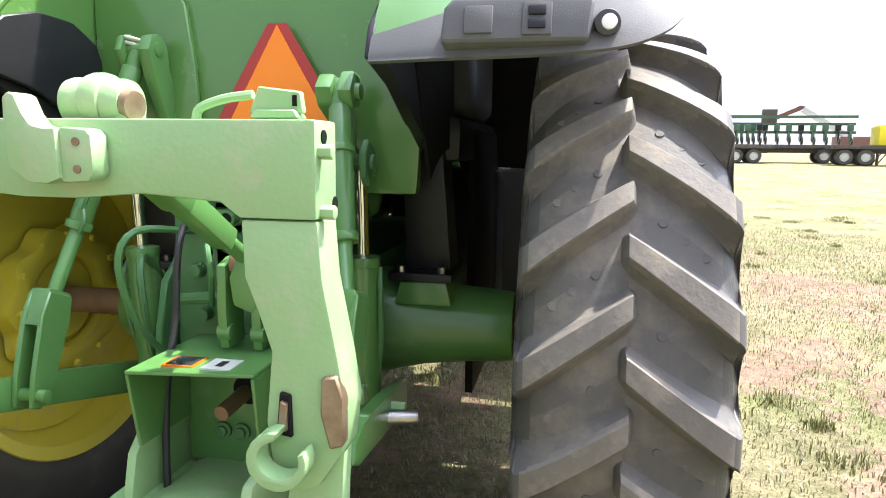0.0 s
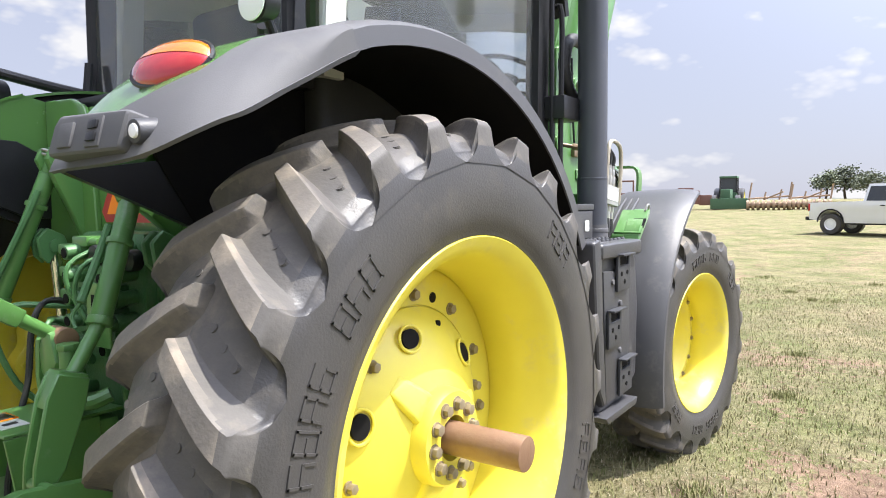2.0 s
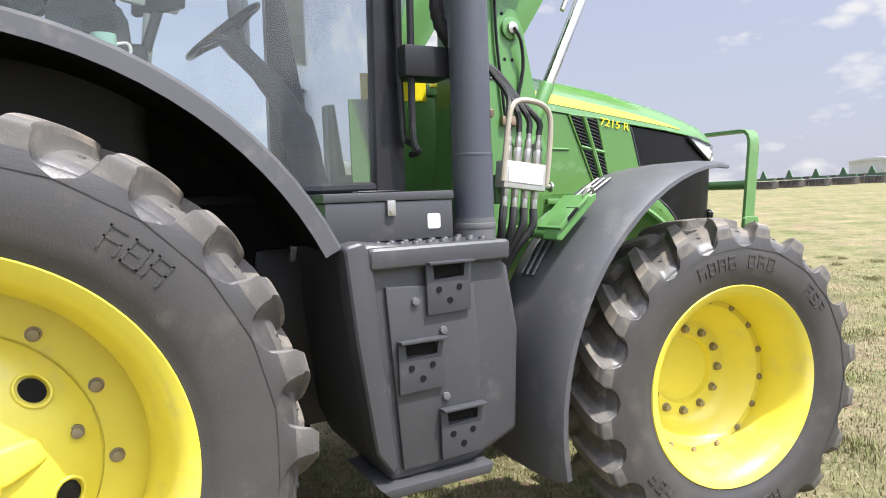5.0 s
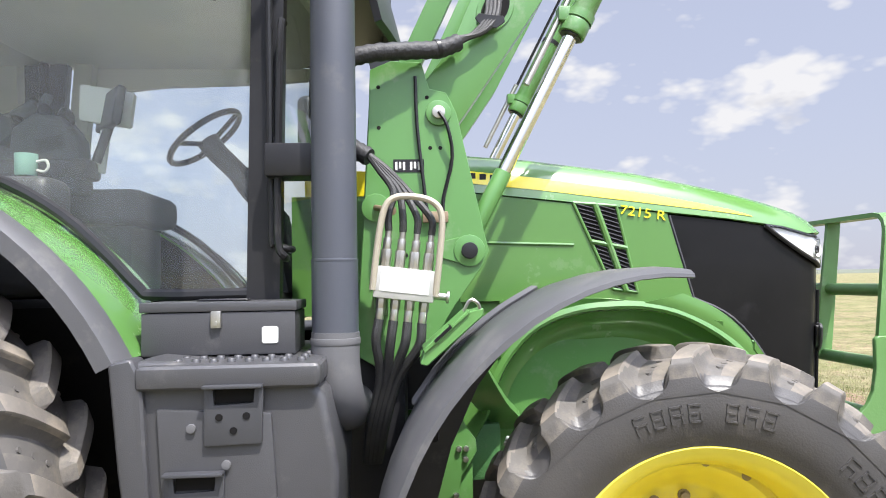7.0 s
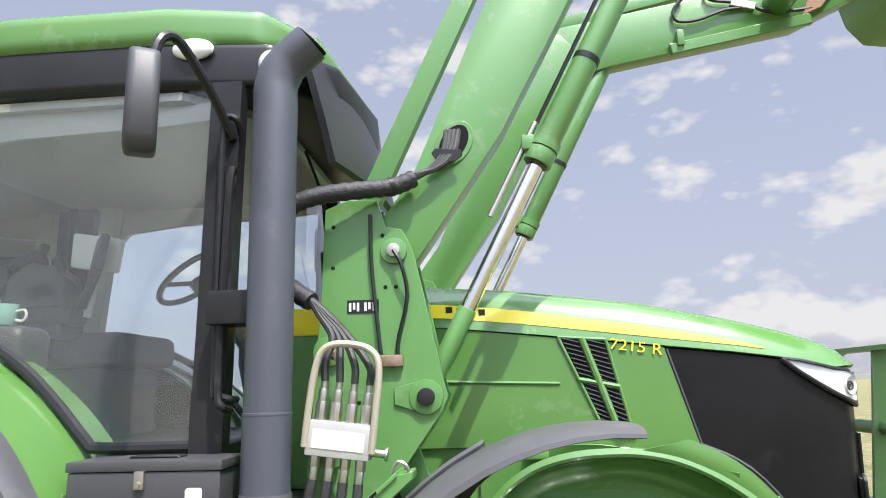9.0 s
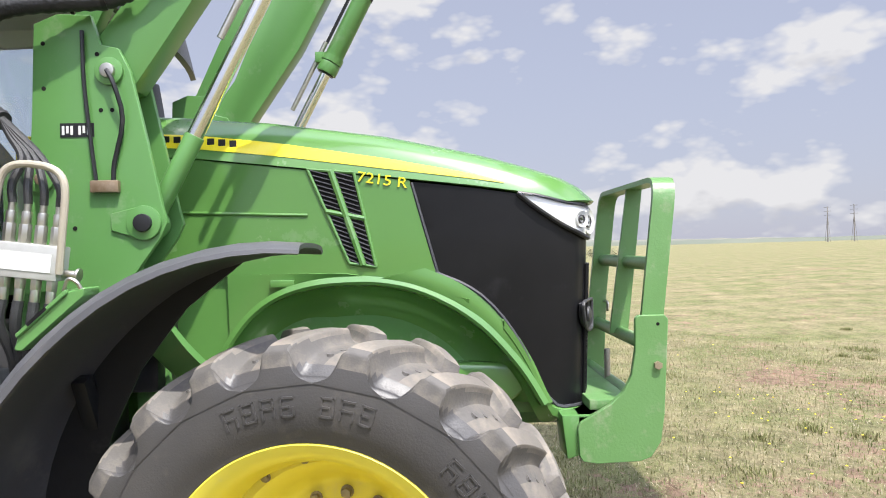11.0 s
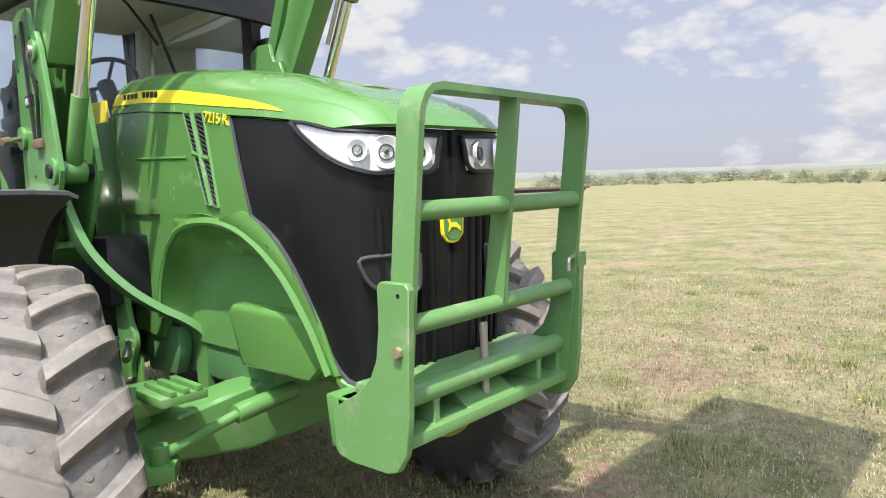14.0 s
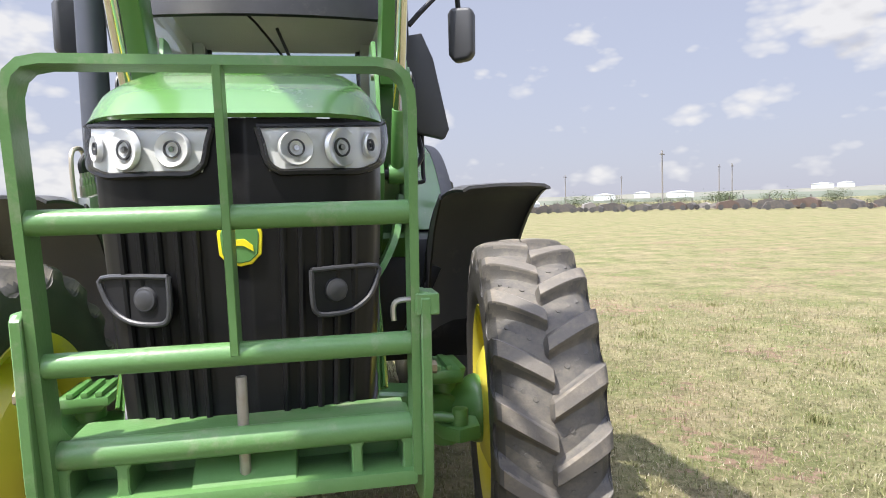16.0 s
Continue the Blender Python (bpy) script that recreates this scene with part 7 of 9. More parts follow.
# quick coupler: a thing hung on the links
coupler = thing("quick_hitch", "pale worn green three-point quick hitch frame", "hitch", (0, -1.1, 0.8))
YB, YF = -1.175, -1.065
bm = slab(bmesh.new(), [(-0.548, 1.592), (0.548, 1.592), (0.548, 1.412), (0.398, 1.412), (0.36, 1.440), (0.20, 1.452), (0.06, 1.440), (-0.06, 1.440), (-0.20, 1.452), (-0.36, 1.440), (-0.398, 1.412), (-0.548, 1.412)], "y", YB, YF, 0.008, 2)
part("cross_beam", bm, GREEN_WORN, coupler, "pale green box section cross beam", 40)
for s in (1, -1):
    bm = slab(bmesh.new(), [(s * 0.398, 1.410), (s * 0.548, 1.410), (s * 0.556, 1.30), (s * 0.585, 1.15), (s * 0.600, 1.06), (s * 0.590, 0.97), (s * 0.545, 0.90), (s * 0.50, 0.88), (s * 0.45, 0.92), (s * 0.438, 1.02), (s * 0.452, 1.16), (s * 0.425, 1.24), (s * 0.402, 1.30)], "y", YB + 0.004, YF - 0.004, 0.008, 2)
    up = part("upright", bm, GREEN_WORN, coupler, "", 40)
    bm = bmesh.new()
    t = [(s * (0.482 + 0.060 * math.cos(radians(a))), 0.968 + 0.058 * math.sin(radians(a))) for a in range(85, 400, 20)]
    inner = [(s * (0.486 + 0.040 * math.cos(radians(a))), 0.972 + 0.036 * math.sin(radians(a))) for a in range(380, 90, -20)]
    slab(bm, t + inner, "y", YB - 0.055, YB - 0.005, 0.006, 2)
    part("lower_hook", bm, GREEN_WORN, up, "pale green lower hook with worn steel throat", 40)
    bm = slab(bmesh.new(), [(s * 0.470, 1.085), (s * 0.492, 1.080), (s * 0.494, 0.995), (s * 0.462, 1.0)], "y", YB - 0.004, YB + 0.01, 0.003, 1)
    part("latch_slot", bm, DARK, up)
    bm = slab(bmesh.new(), [(s * 0.474, 1.07), (s * 0.488, 1.065), (s * 0.486, 1.01), (s * 0.468, 1.01)], "y", YB - 0.012, YB, 0.002, 1)
    part("latch_plate", bm, WORNSTEEL, up)
    bm = slab(bmesh.new(), [(s * 0.555, 1.12), (s * 0.585, 1.125), (s * 0.600, 1.08), (s * 0.598, 0.99), (s * 0.570, 0.98), (s * 0.552, 1.05)], "y", YB - 0.008, YB + 0.02, 0.004, 1)
    part("wear_plate", bm, WORNSTEEL, up, "scuffed bare steel wear plate")
    for z, y in ((1.562, -1.115), (1.437, -1.06)):
        part("bolt_hole", rod(bmesh.new(), (s * 0.5475, y - 0.02, z), (s * 0.5505, y - 0.02, z), 0.013, n=14), DARK, up)
    for z, y in ((1.535, -1.155), (1.425, -1.145)):
        part("bolt", rod(bmesh.new(), (s * 0.546, y, z), (s * 0.574, y, z), 0.014, n=6, bev=0.002), GREEN_WORN, up)
    bm = slab(bmesh.new(), [(s * 0.47, 0.89), (s * 0.585, 0.96), (s * 0.575, 0.72), (s * 0.50, 0.66), (s * 0.44, 0.70)], "y", -1.14, -1.09, 0.008, 2)
    part("lower_leg", bm, GREEN_WORN, up)
# upper hook and lock
bm = bmesh.new()
slab(bm, [(-0.030, 1.500), (-0.036, 1.56), (-0.034, 1.628), (-0.022, 1.638), (-0.008, 1.632), (0.006, 1.60), (0.022, 1.578), (0.048, 1.572), (0.072, 1.573), (0.076, 1.48), (0.05, 1.470), (0.01, 1.472)], "y", YB - 0.060, YB - 0.002, 0.007, 2)
slab(bm, [(0.070, 1.575), (0.128, 1.572), (0.138, 1.560), (0.140, 1.49), (0.128, 1.474), (0.070, 1.472)], "y", YB - 0.050, YB - 0.002, 0.009, 2)
hook = part("upper_hook", bm, GREEN_WORN, coupler, "pale green upper hook", 40)
bm = bmesh.new()
rod(bm, (0.005, -1.10, 1.625), (0.06, -1.10, 1.625), 0.050, n=28, bev=0.014)
rod(bm, (0.052, -1.10, 1.628), (0.098, -1.10, 1.628), 0.056, n=28, bev=0.014)
rod(bm, (0.090, -1.10, 1.622), (0.140, -1.10, 1.622), 0.050, n=28, bev=0.014)
box(bm, (0.01, -1.14, 1.575), (0.15, -1.07, 1.63), 0.01)
part("hook_boss", bm, GREEN_WORN, hook, "", 50)
part("boss_pin", rod(bmesh.new(), (0.135, -1.115, 1.620), (0.158, -1.118, 1.618), 0.030, n=18, bev=0.004), WORNSTEEL, hook)
for z in (1.548, 1.498):
    part("hook_bolt", rod(bmesh.new(), (0.108, YB - 0.053, z), (0.108, YB - 0.048, z), 0.008, n=10), WORNSTEEL, hook)
# release rope handle bracket on the beam
bm = slab(bmesh.new(), [(0.395, 1.605), (0.415, 1.655), (0.50, 1.645), (0.505, 1.605), (0.44, 1.598)], "y", -1.12, -1.105, 0.003, 1)
tube(bm, [(0.40, -1.11, 1.64), (0.34, -1.11, 1.632), (0.29, -1.11, 1.615), (0.28, -1.11, 1.592)], 0.009, 8, 4)
slab(bm, [(0.40, 1.595), (0.50, 1.595), (0.49, 1.612), (0.41, 1.612)], "y", -1.13, -1.09, 0.003, 1)
brk = part("release_bracket", bm, GREEN_WORN, coupler)
part("bracket_slot", slab(bmesh.new(), [(0.483, 1.618), (0.492, 1.618), (0.492, 1.638), (0.483, 1.638)], "y", -1.1215, -1.1195), DARK, brk)

# top link
bm = bmesh.new()
p, q = Vector((0.10, -1.02, 1.50)), Vector((0.135, -0.62, 1.225))
m = Matrix.Translation(p) @ (q - p).to_track_quat("Z", "Y").to_matrix().to_4x4()
L = (q - p).length
box(bm, (-0.04, -0.035, 0.0), (0.04, 0.035, L * 0.30), 0.012, m)
box(bm, (-0.03, -0.03, L * 0.28), (0.03, 0.03, L * 0.72), 0.012, m)
rod(bm, p + (q - p) * 0.70, q, 0.022, n=16)
tl = part("top_link", bm, GREEN, tractor, "green top link")
part("link_end", rod(bmesh.new(), q + Vector((-0.05, 0, 0)), q + Vector((0.05, 0, 0)), 0.038, n=20, bev=0.006), RUST, tl)
bm = bmesh.new()
for x in (0.065, 0.165):
    slab(bm, [(-0.66, 1.22), (-0.60, 1.24), (-0.56, 1.10), (-0.56, 0.985), (-0.655, 0.985), (-0.665, 1.10)], "x", x - 0.014, x + 0.014, 0.006, 2)
    rod(bm, (x - 0.02, -0.64, 1.03), (x + 0.02, -0.64, 1.03), 0.024, n=14, bev=0.004)
slab(bm, [(0.09, 1.19), (0.12, 1.26), (0.17, 1.25), (0.20, 1.16), (0.16, 1.09), (0.10, 1.11)], "y", -0.67, -0.60, 0.016, 2)
part("top_link_bracket", bm, GREEN, tractor, "green top link bracket")
bm = rod(bmesh.new(), (0.225, -0.64, 1.205), (0.225, -0.64, 1.08), 0.027, n=16, bev=0.006)
tube(bm, [(0.225, -0.64, 1.09), (0.23, -0.63, 1.04), (0.27, -0.60, 1.03), (0.30, -0.55, 1.05)], 0.025, 10, 4)
rod(bm, (0.225, -0.64, 1.20), (0.225, -0.64, 1.222), 0.034, n=8, bev=0.004)
part("hose_elbow", bm, GREEN, tractor)

# PTO shield, shaft and label plates
shield = part("pto_shield", box(bmesh.new(), (-0.115, -0.56, 0.60), (0.245, -0.50, 0.957), 0.006), GREEN, tractor, "green sheet steel shaft guard", 40)
part("guard_top", slab(bmesh.new(), [(-0.115, 0.968), (0.245, 0.985), (0.245, 0.975), (-0.115, 0.958)], "y", -0.84, -0.48, 0.002, 1), GREEN, shield)
part("guard_side", slab(bmesh.new(), [(-0.84, 0.957), (-0.56, 0.957), (-0.56, 0.74), (-0.80, 0.745)], "x", -0.115, -0.105, 0.002, 1), GREEN, shield)
part("guard_side", slab(bmesh.new(), [(-0.84, 0.972), (-0.56, 0.972), (-0.56, 0.69), (-0.80, 0.70)], "x", 0.235, 0.245, 0.002, 1), GREEN, shield)
bm = rod(bmesh.new(), (0.085, -0.54, 0.835), (0.072, -0.70, 0.812), 0.023, n=12, bev=0.003)
shaft = part("pto_shaft", bm, RUST, tractor, "short rusty splined drive shaft")
bm = rod(bmesh.new(), (0.087, -0.55, 0.837), (0.085, -0.575, 0.834), 0.046, n=24, bev=0.006)
part("shaft_seal", bm, DARK, shaft)
part("warning_sticker", box(bmesh.new(), (-0.035, -0.80, 0.9725), (0.055, -0.72, 0.9785), 0.0, Matrix.Rotation(0, 4, "X")), AMBER, shield)
part("sticker_panel", box(bmesh.new(), (-0.026, -0.792, 0.9785), (0.046, -0.728, 0.9805), 0.0), DARKGLASS, shield)
part("info_sticker", box(bmesh.new(), (0.085, -0.815, 0.976), (0.165, -0.735, 0.9835), 0.0), WHITE, shield)
part("sticker_mark", box(bmesh.new(), (0.115, -0.795, 0.9835), (0.135, -0.755, 0.985), 0.0), BLACK, shield)
for x in (0.0, 0.06, 0.12):
    bm = rod(bmesh.new(), (x - 0.0, -0.58, 0.70), (x - 0.0, -0.545, 0.70), 0.017, n=8, bev=0.003)
    rod(bm, (x - 0.0, -0.57, 0.70), (x - 0.0, -0.55, 0.70), 0.027, n=16)
    part("housing_bolt", bm, GREEN_CAST, tractor)
# drawbar frame below
bm = bmesh.new()
slab(bm, [(-0.55, 0.86), (-0.70, 0.82), (-0.80, 0.72), (-0.84, 0.56), (-0.80, 0.42), (-0.55, 0.42), (-0.50, 0.60)], "x", -0.150, -0.122, 0.006, 2)
slab(bm, [(-0.60, 0.74), (-0.86, 0.70), (-0.90, 0.62), (-0.92, 0.52), (-0.80, 0.42), (-0.55, 0.42), (-0.50, 0.60)], "x", 0.215, 0.245, 0.006, 2)
slab(bm, [(-0.20, 0.60), (-0.10, 0.585), (-0.06, 0.605), (0.10, 0.605), (0.14, 0.58), (0.24, 0.57), (0.24, 0.552), (-0.20, 0.57)], "y", -0.90, -0.55, 0.004, 1)
box(bm, (-0.20, -0.92, 0.42), (0.24, -0.50, 0.47), 0.01)
db = part("drawbar_frame", bm, GREEN_WORN, tractor, "pale green drawbar frame")
bolts_at = [(-0.68, 0.76), (-0.74, 0.68), (-0.78, 0.60), (-0.78, 0.52), (-0.70, 0.48)]
for y, z in bolts_at:
    part("frame_bolt", rod(bmesh.new(), (-0.149, y, z), (-0.165, y, z), 0.014, n=6), GREEN_WORN, db)
part("drawbar", box(bmesh.new(), (-0.045, -1.05, 0.48), (0.055, -0.2, 0.53), 0.01), RUST, tractor, "rusty steel drawbar")
# black cable down the left side
bm = tube(bmesh.new(), [(-0.10, -0.45, 1.30), (-0.10, -0.55, 1.32), (-0.10, -0.60, 1.24), (-0.105, -0.62, 1.05), (-0.11, -0.66, 0.90), (-0.10, -0.70, 0.72), (-0.09, -0.72, 0.50)], 0.011, 8, 4)
part("electric_cable", bm, HOSE, tractor, "black electric cable")
bm = tube(bmesh.new(), [(-0.16, -0.42, 1.28), (-0.22, -0.62, 1.30), (-0.25, -0.66, 1.2), (-0.24, -0.60, 1.02), (-0.22, -0.5, 0.9)], 0.011, 8, 4)
tube(bm, [(-0.08, -0.46, 1.22), (-0.02, -0.58, 1.26), (0.0, -0.60, 1.18), (-0.03, -0.55, 1.08)], 0.009, 8, 4)
tube(bm, [(0.16, -0.45, 1.50), (0.17, -0.56, 1.45), (0.16, -0.58, 1.35), (0.19, -0.55, 1.26)], 0.008, 8, 4)
tube(bm, [(0.12, -0.45, 1.52), (0.13, -0.58, 1.46), (0.14, -0.58, 1.36), (0.20, -0.50, 1.24)], 0.008, 8, 4)
part("green_pipe", bm, GREEN_CAST, tractor)
# remote valve stack
bm = bmesh.new()
box(bm, (-0.10, -0.42, 1.15), (0.30, -0.20, 1.56), 0.02)
valves = part("valve_block", bm, GREEN_CAST, tractor, "green hydraulic valve stack with couplings")
for k in range(5):
    for x in (0.02, 0.24):
        z = 1.19 + 0.078 * k
        bm = rod(bmesh.new(), (x, -0.40, z), (x, -0.54, z - 0.01), 0.025, n=18, bev=0.004)
        rod(bm, (x, -0.47, z - 0.004), (x, -0.50, z - 0.006), 0.031, n=18, bev=0.003)
        cap = part("coupling", bm, GREEN_CAST, valves)
        part("coupling_mouth", rod(bmesh.new(), (x, -0.539, z - 0.01), (x, -0.543, z - 0.01), 0.017, n=14), DARK, cap)
for k in range(5):
    part("valve_section", box(bmesh.new(), (0.065, -0.475, 1.165 + 0.078 * k), (0.20, -0.40, 1.225 + 0.078 * k), 0.008), GREEN_CAST, valves)
for k in range(3):
    part("cover_plate", box(bmesh.new(), (0.30, -0.38 + 0.0 * k, 1.20 + 0.12 * k), (0.325, -0.24, 1.29 + 0.12 * k), 0.008), GREEN_CAST, valves)
part("trailer_socket", rod(bmesh.new(), (0.285, -0.43, 1.47), (0.285, -0.47, 1.47), 0.036, n=20, bev=0.006), BLACK, valves, "round black trailer socket")
for k, (x, z) in enumerate(((-0.07, 1.10), (-0.12, 1.02), (-0.04, 1.0), (-0.14, 1.16))):
    part("housing_plug", rod(bmesh.new(), (x, -0.40, z), (x, -0.46, z), 0.022, n=12, bev=0.004), GREEN_CAST, valves)
bm = tube(bmesh.new(), [(-0.16, -0.50, 1.08), (-0.02, -0.52, 1.10), (0.06, -0.48, 1.12)], 0.018, 10, 3)
part("cross_pipe", bm, GREEN_CAST, valves)
# slotted bracket plate beside the stack and its socket
bm = slab(bmesh.new(), [(0.20, 1.20), (0.335, 1.20), (0.335, 1.405), (0.20, 1.405)], "y", -0.565, -0.555, 0.003, 1)
slot_plate = part("slotted_plate", bm, GREEN, valves, "square green plate with two slots")
for z in (1.255, 1.325):
    part("plate_slot", box(bmesh.new(), (0.235, -0.568, z), (0.262, -0.563, z + 0.042), 0.0), DARK, slot_plate)
bm = box(bmesh.new(), (0.115, -0.475, 1.44), (0.205, -0.43, 1.535), 0.012)
rod(bm, (0.16, -0.47, 1.488), (0.16, -0.515, 1.485), 0.036, n=20, bev=0.006)
part("square_socket", bm, BLACK, valves, "black square trailer socket")
for k, (x, z) in enumerate(((-0.06, 1.50), (-0.06, 1.42), (-0.06, 1.34), (0.04, 1.53))):
    bm = box(bmesh.new(), (x - 0.05, -0.50, z - 0.018), (x + 0.05, -0.40, z + 0.018), 0.008)
    rod(bm, (x + 0.04, -0.48, z), (x + 0.11, -0.485, z), 0.014, n=12, bev=0.002)
    part("stack_fitting", bm, GREEN, valves)

# slow vehicle triangle
TX, TZ, TY = 0.098, 1.726, -0.335
bm = slab(bmesh.new(), [(TX - 0.030, TZ + 0.190), (TX + 0.030, TZ + 0.190), (TX + 0.205, TZ - 0.095), (TX + 0.180, TZ - 0.135), (TX - 0.180, TZ - 0.135), (TX - 0.205, TZ - 0.095)], "y", TY, TY + 0.004)
smv = part("slow_sign", bm, REDREFLEX, tractor, "orange and red slow vehicle triangle")
bm = slab(bmesh.new(), [(TX, TZ + 0.185), (TX + 0.165, TZ - 0.105), (TX - 0.165, TZ - 0.105)], "y", TY - 0.003, TY)
part("sign_centre", bm, ORANGE, smv)

# rear work lamps, rail by the rear window
for x, y, z, tilt in ((0.80, -0.36, 2.235, 8), (-0.62, -0.50, 2.10, -6)):
    bm = rod(bmesh.new(), (x, y, z), (x, y + 0.07, z + 0.01), 0.062, 0.05, 24, 0.008)
    rod(bm, (x, y + 0.05, z - 0.02), (x, y + 0.09, z - 0.10), 0.014, n=10)
    box(bm, (x - 0.03, y + 0.02, z - 0.12), (x + 0.03, y + 0.12, z - 0.09), 0.008)
    lampb = part("work_lamp", bm, BLACK, tractor, "round work lamp on the mudguard")
    part("lamp_glass", rod(bmesh.new(), (x, y - 0.004, z), (x, y + 0.002, z), 0.056, n=24, bev=0.003), SILVER, lampb)
bm = tube(bmesh.new(), [(-0.60, -0.10, 2.14), (-0.66, -0.26, 2.17), (-0.74, -0.52, 2.225), (-0.80, -0.70, 2.26)], 0.022, 10, 3)
tube(bm, [(-0.60, -0.12, 2.10), (-0.60, -0.10, 2.28)], 0.018, 8, 1)
part("rear_rail", bm, BLACK, tractor)
bm = tube(bmesh.new(), [(0.60, -0.12, 2.11), (0.62, -0.16, 2.16), (0.66, -0.20, 2.22)], 0.02, 8, 3)
tube(bm, [(0.70, 0.0, 2.16), (0.78, -0.10, 2.24), (0.86, -0.16, 2.40), (0.88, -0.10, 2.6), (0.80, 0.02, 2.75)], 0.022, 8, 4)
part("hose_loop", bm, BLACK, tractor)
bm = tube(bmesh.new(), [(0.30, -0.14, 2.10), (0.10, -0.16, 2.115), (-0.10, -0.16, 2.115)], 0.010, 6, 2)
part("window_handle", bm, BLACK, tractor)

# ---------------------------------------------------------------- tool box on the step
toolbox = thing("tool_box", "black steel tool box with a latch on the step", "tool box", (0.93, 1.37, 1.465))
bm = box(bmesh.new(), (0.82, 1.118, 1.466), (1.045, 1.622, 1.608), 0.006)
part("box_body", bm, BOXBLACK, toolbox)
bm = box(bmesh.new(), (0.816, 1.112, 1.610), (1.050, 1.628, 1.642), 0.006)
lid = part("lid", bm, BOXBLACK, toolbox)
bm = slab(bmesh.new(), [(1.27, 1.643), (1.45, 1.643), (1.44, 1.650), (1.28, 1.650)], "x", 0.90, 0.96, 0.003, 1)
part("lid_handle", bm, BLACK, lid)
bm = box(bmesh.new(), (1.045, 1.347, 1.556), (1.060, 1.380, 1.612), 0.003)
rod(bm, (1.058, 1.363, 1.572), (1.066, 1.363, 1.572), 0.008, n=12)
part("latch", bm, STEEL, toolbox, "zinc latch")
bm = slab(bmesh.new(), [(1.512, 1.508), (1.518, 1.502), (1.560, 1.502), (1.566, 1.508), (1.566, 1.552), (1.560, 1.558), (1.518, 1.558), (1.512, 1.552)], "x", 1.0455, 1.0485)
part("reflector", bm, WHITE, toolbox, "small white reflector")

# ---------------------------------------------------------------- hydraulic multi-coupler
coup = thing("hydraulic_coupler", "silver hydraulic coupler block with a beige tube handle", "hydraulics", (0.98, 2.0, 1.64))
tilt = Matrix.Translation((0.98, 1.99, 1.69)) @ Matrix.Rotation(radians(-7), 4, "X")
part("manifold", box(bmesh.new(), (-0.035, -0.105, -0.055), (0.035, 0.105, 0.055), 0.006, tilt), MANIFOLD, coup, "silver block")
part("plate", box(bmesh.new(), (0.035, -0.085, -0.03), (0.0375, 0.085, 0.028), 0.0, tilt), WHITE, coup)
bm = tube(bmesh.new(), [tilt @ Vector(p) for p in ((0.03, -0.108, -0.03), (0.035, -0.108, 0.10), (0.035, -0.100, 0.24), (0.035, -0.07, 0.292), (0.035, 0.0, 0.305), (0.035, 0.07, 0.292), (0.035, 0.104, 0.24), (0.035, 0.110, 0.10), (0.03, 0.110, -0.03))], 0.012, 10, 4)
part("handle", bm, BEIGE, coup, "bent beige tube handle")
part("knob", rod(bmesh.new(), tilt @ Vector((0.0, 0.105, -0.03)), tilt @ Vector((0.0, 0.155, -0.03)), 0.013, n=12, bev=0.003), STEEL, coup)
part("knob", rod(bmesh.new(), tilt @ Vector((0.0, 0.150, -0.03)), tilt @ Vector((0.0, 0.160, -0.03)), 0.022, n=12, bev=0.003), STEEL, coup)
for k in range(4):
    y = -0.075 + 0.05 * k
    bm = rod(bmesh.new(), tilt @ Vector((0, y, 0.05)), tilt @ Vector((0, y, 0.115)), 0.019, n=8, bev=0.002)
    rod(bm, tilt @ Vector((0, y, 0.11)), tilt @ Vector((0, y, 0.155)), 0.015, n=14, bev=0.002)
    rod(bm, tilt @ Vector((0, y, 0.15)), tilt @ Vector((0, y, 0.185)), 0.011, n=12)
    part("fitting", bm, STEEL, coup)
    bm = rod(bmesh.new(), tilt @ Vector((0, y, -0.05)), tilt @ Vector((0, y, -0.09)), 0.018, n=6, bev=0.002)
    rod(bm, tilt @ Vector((0, y, -0.085)), tilt @ Vector((0, y, -0.135)), 0.015, n=14, bev=0.002)
    part("fitting", bm, STEEL, coup)
    start = tilt @ Vector((0, y, 0.18))
    bm = tube(bmesh.new(), [start, start + Vector((0, 0.0, 0.06)), (0.955 - 0.006 * k, 1.955 + 0.018 * k, 2.02), (0.935, 1.905 + 0.010 * k, 2.10), (0.915, 1.865, 2.16)], 0.013, 8, 5)
    part("hose", bm, HOSE, coup)
    start = tilt @ Vector((0, y, -0.13))
    bm = tube(bmesh.new(), [start, start + Vector((0, -0.012, -0.08)), (0.93, 1.90 + 0.022 * k, 1.36), (0.86, 1.86 + 0.018 * k, 1.18), (0.74, 1.84 + 0.015 * k, 1.02)], 0.017, 10, 5)
    part("hose", bm, HOSE, coup)
bm = tube(bmesh.new(), [(0.915, 1.87, 2.150), (0.885, 1.80, 2.195), (0.860, 1.735, 2.26), (0.850, 1.70, 2.36), (0.848, 1.715, 2.46), (0.838, 1.785, 2.53), (0.82, 1.89, 2.565), (0.79, 2.03, 2.585), (0.765, 2.14, 2.60), (0.75, 2.22, 2.635)], 0.034, 12, 6, 0.06)
part("hose_sleeve", bm, SLEEVE, coup, "wrinkled black hose sleeve")
part("sleeve_band", rod(bmesh.new(), (0.768, 2.125, 2.598), (0.764, 2.14, 2.602), 0.038, n=16), BLACK, coup)
for k in range(4):
    bm = tube(bmesh.new(), [(0.752, 2.20, 2.622 + 0.008 * k), (0.742, 2.28 + 0.008 * k, 2.672), (0.728, 2.33 + 0.014 * k, 2.74), (0.70, 2.345 + 0.016 * k, 2.84)], 0.012, 8, 4)
    part("hose", bm, HOSE, coup)
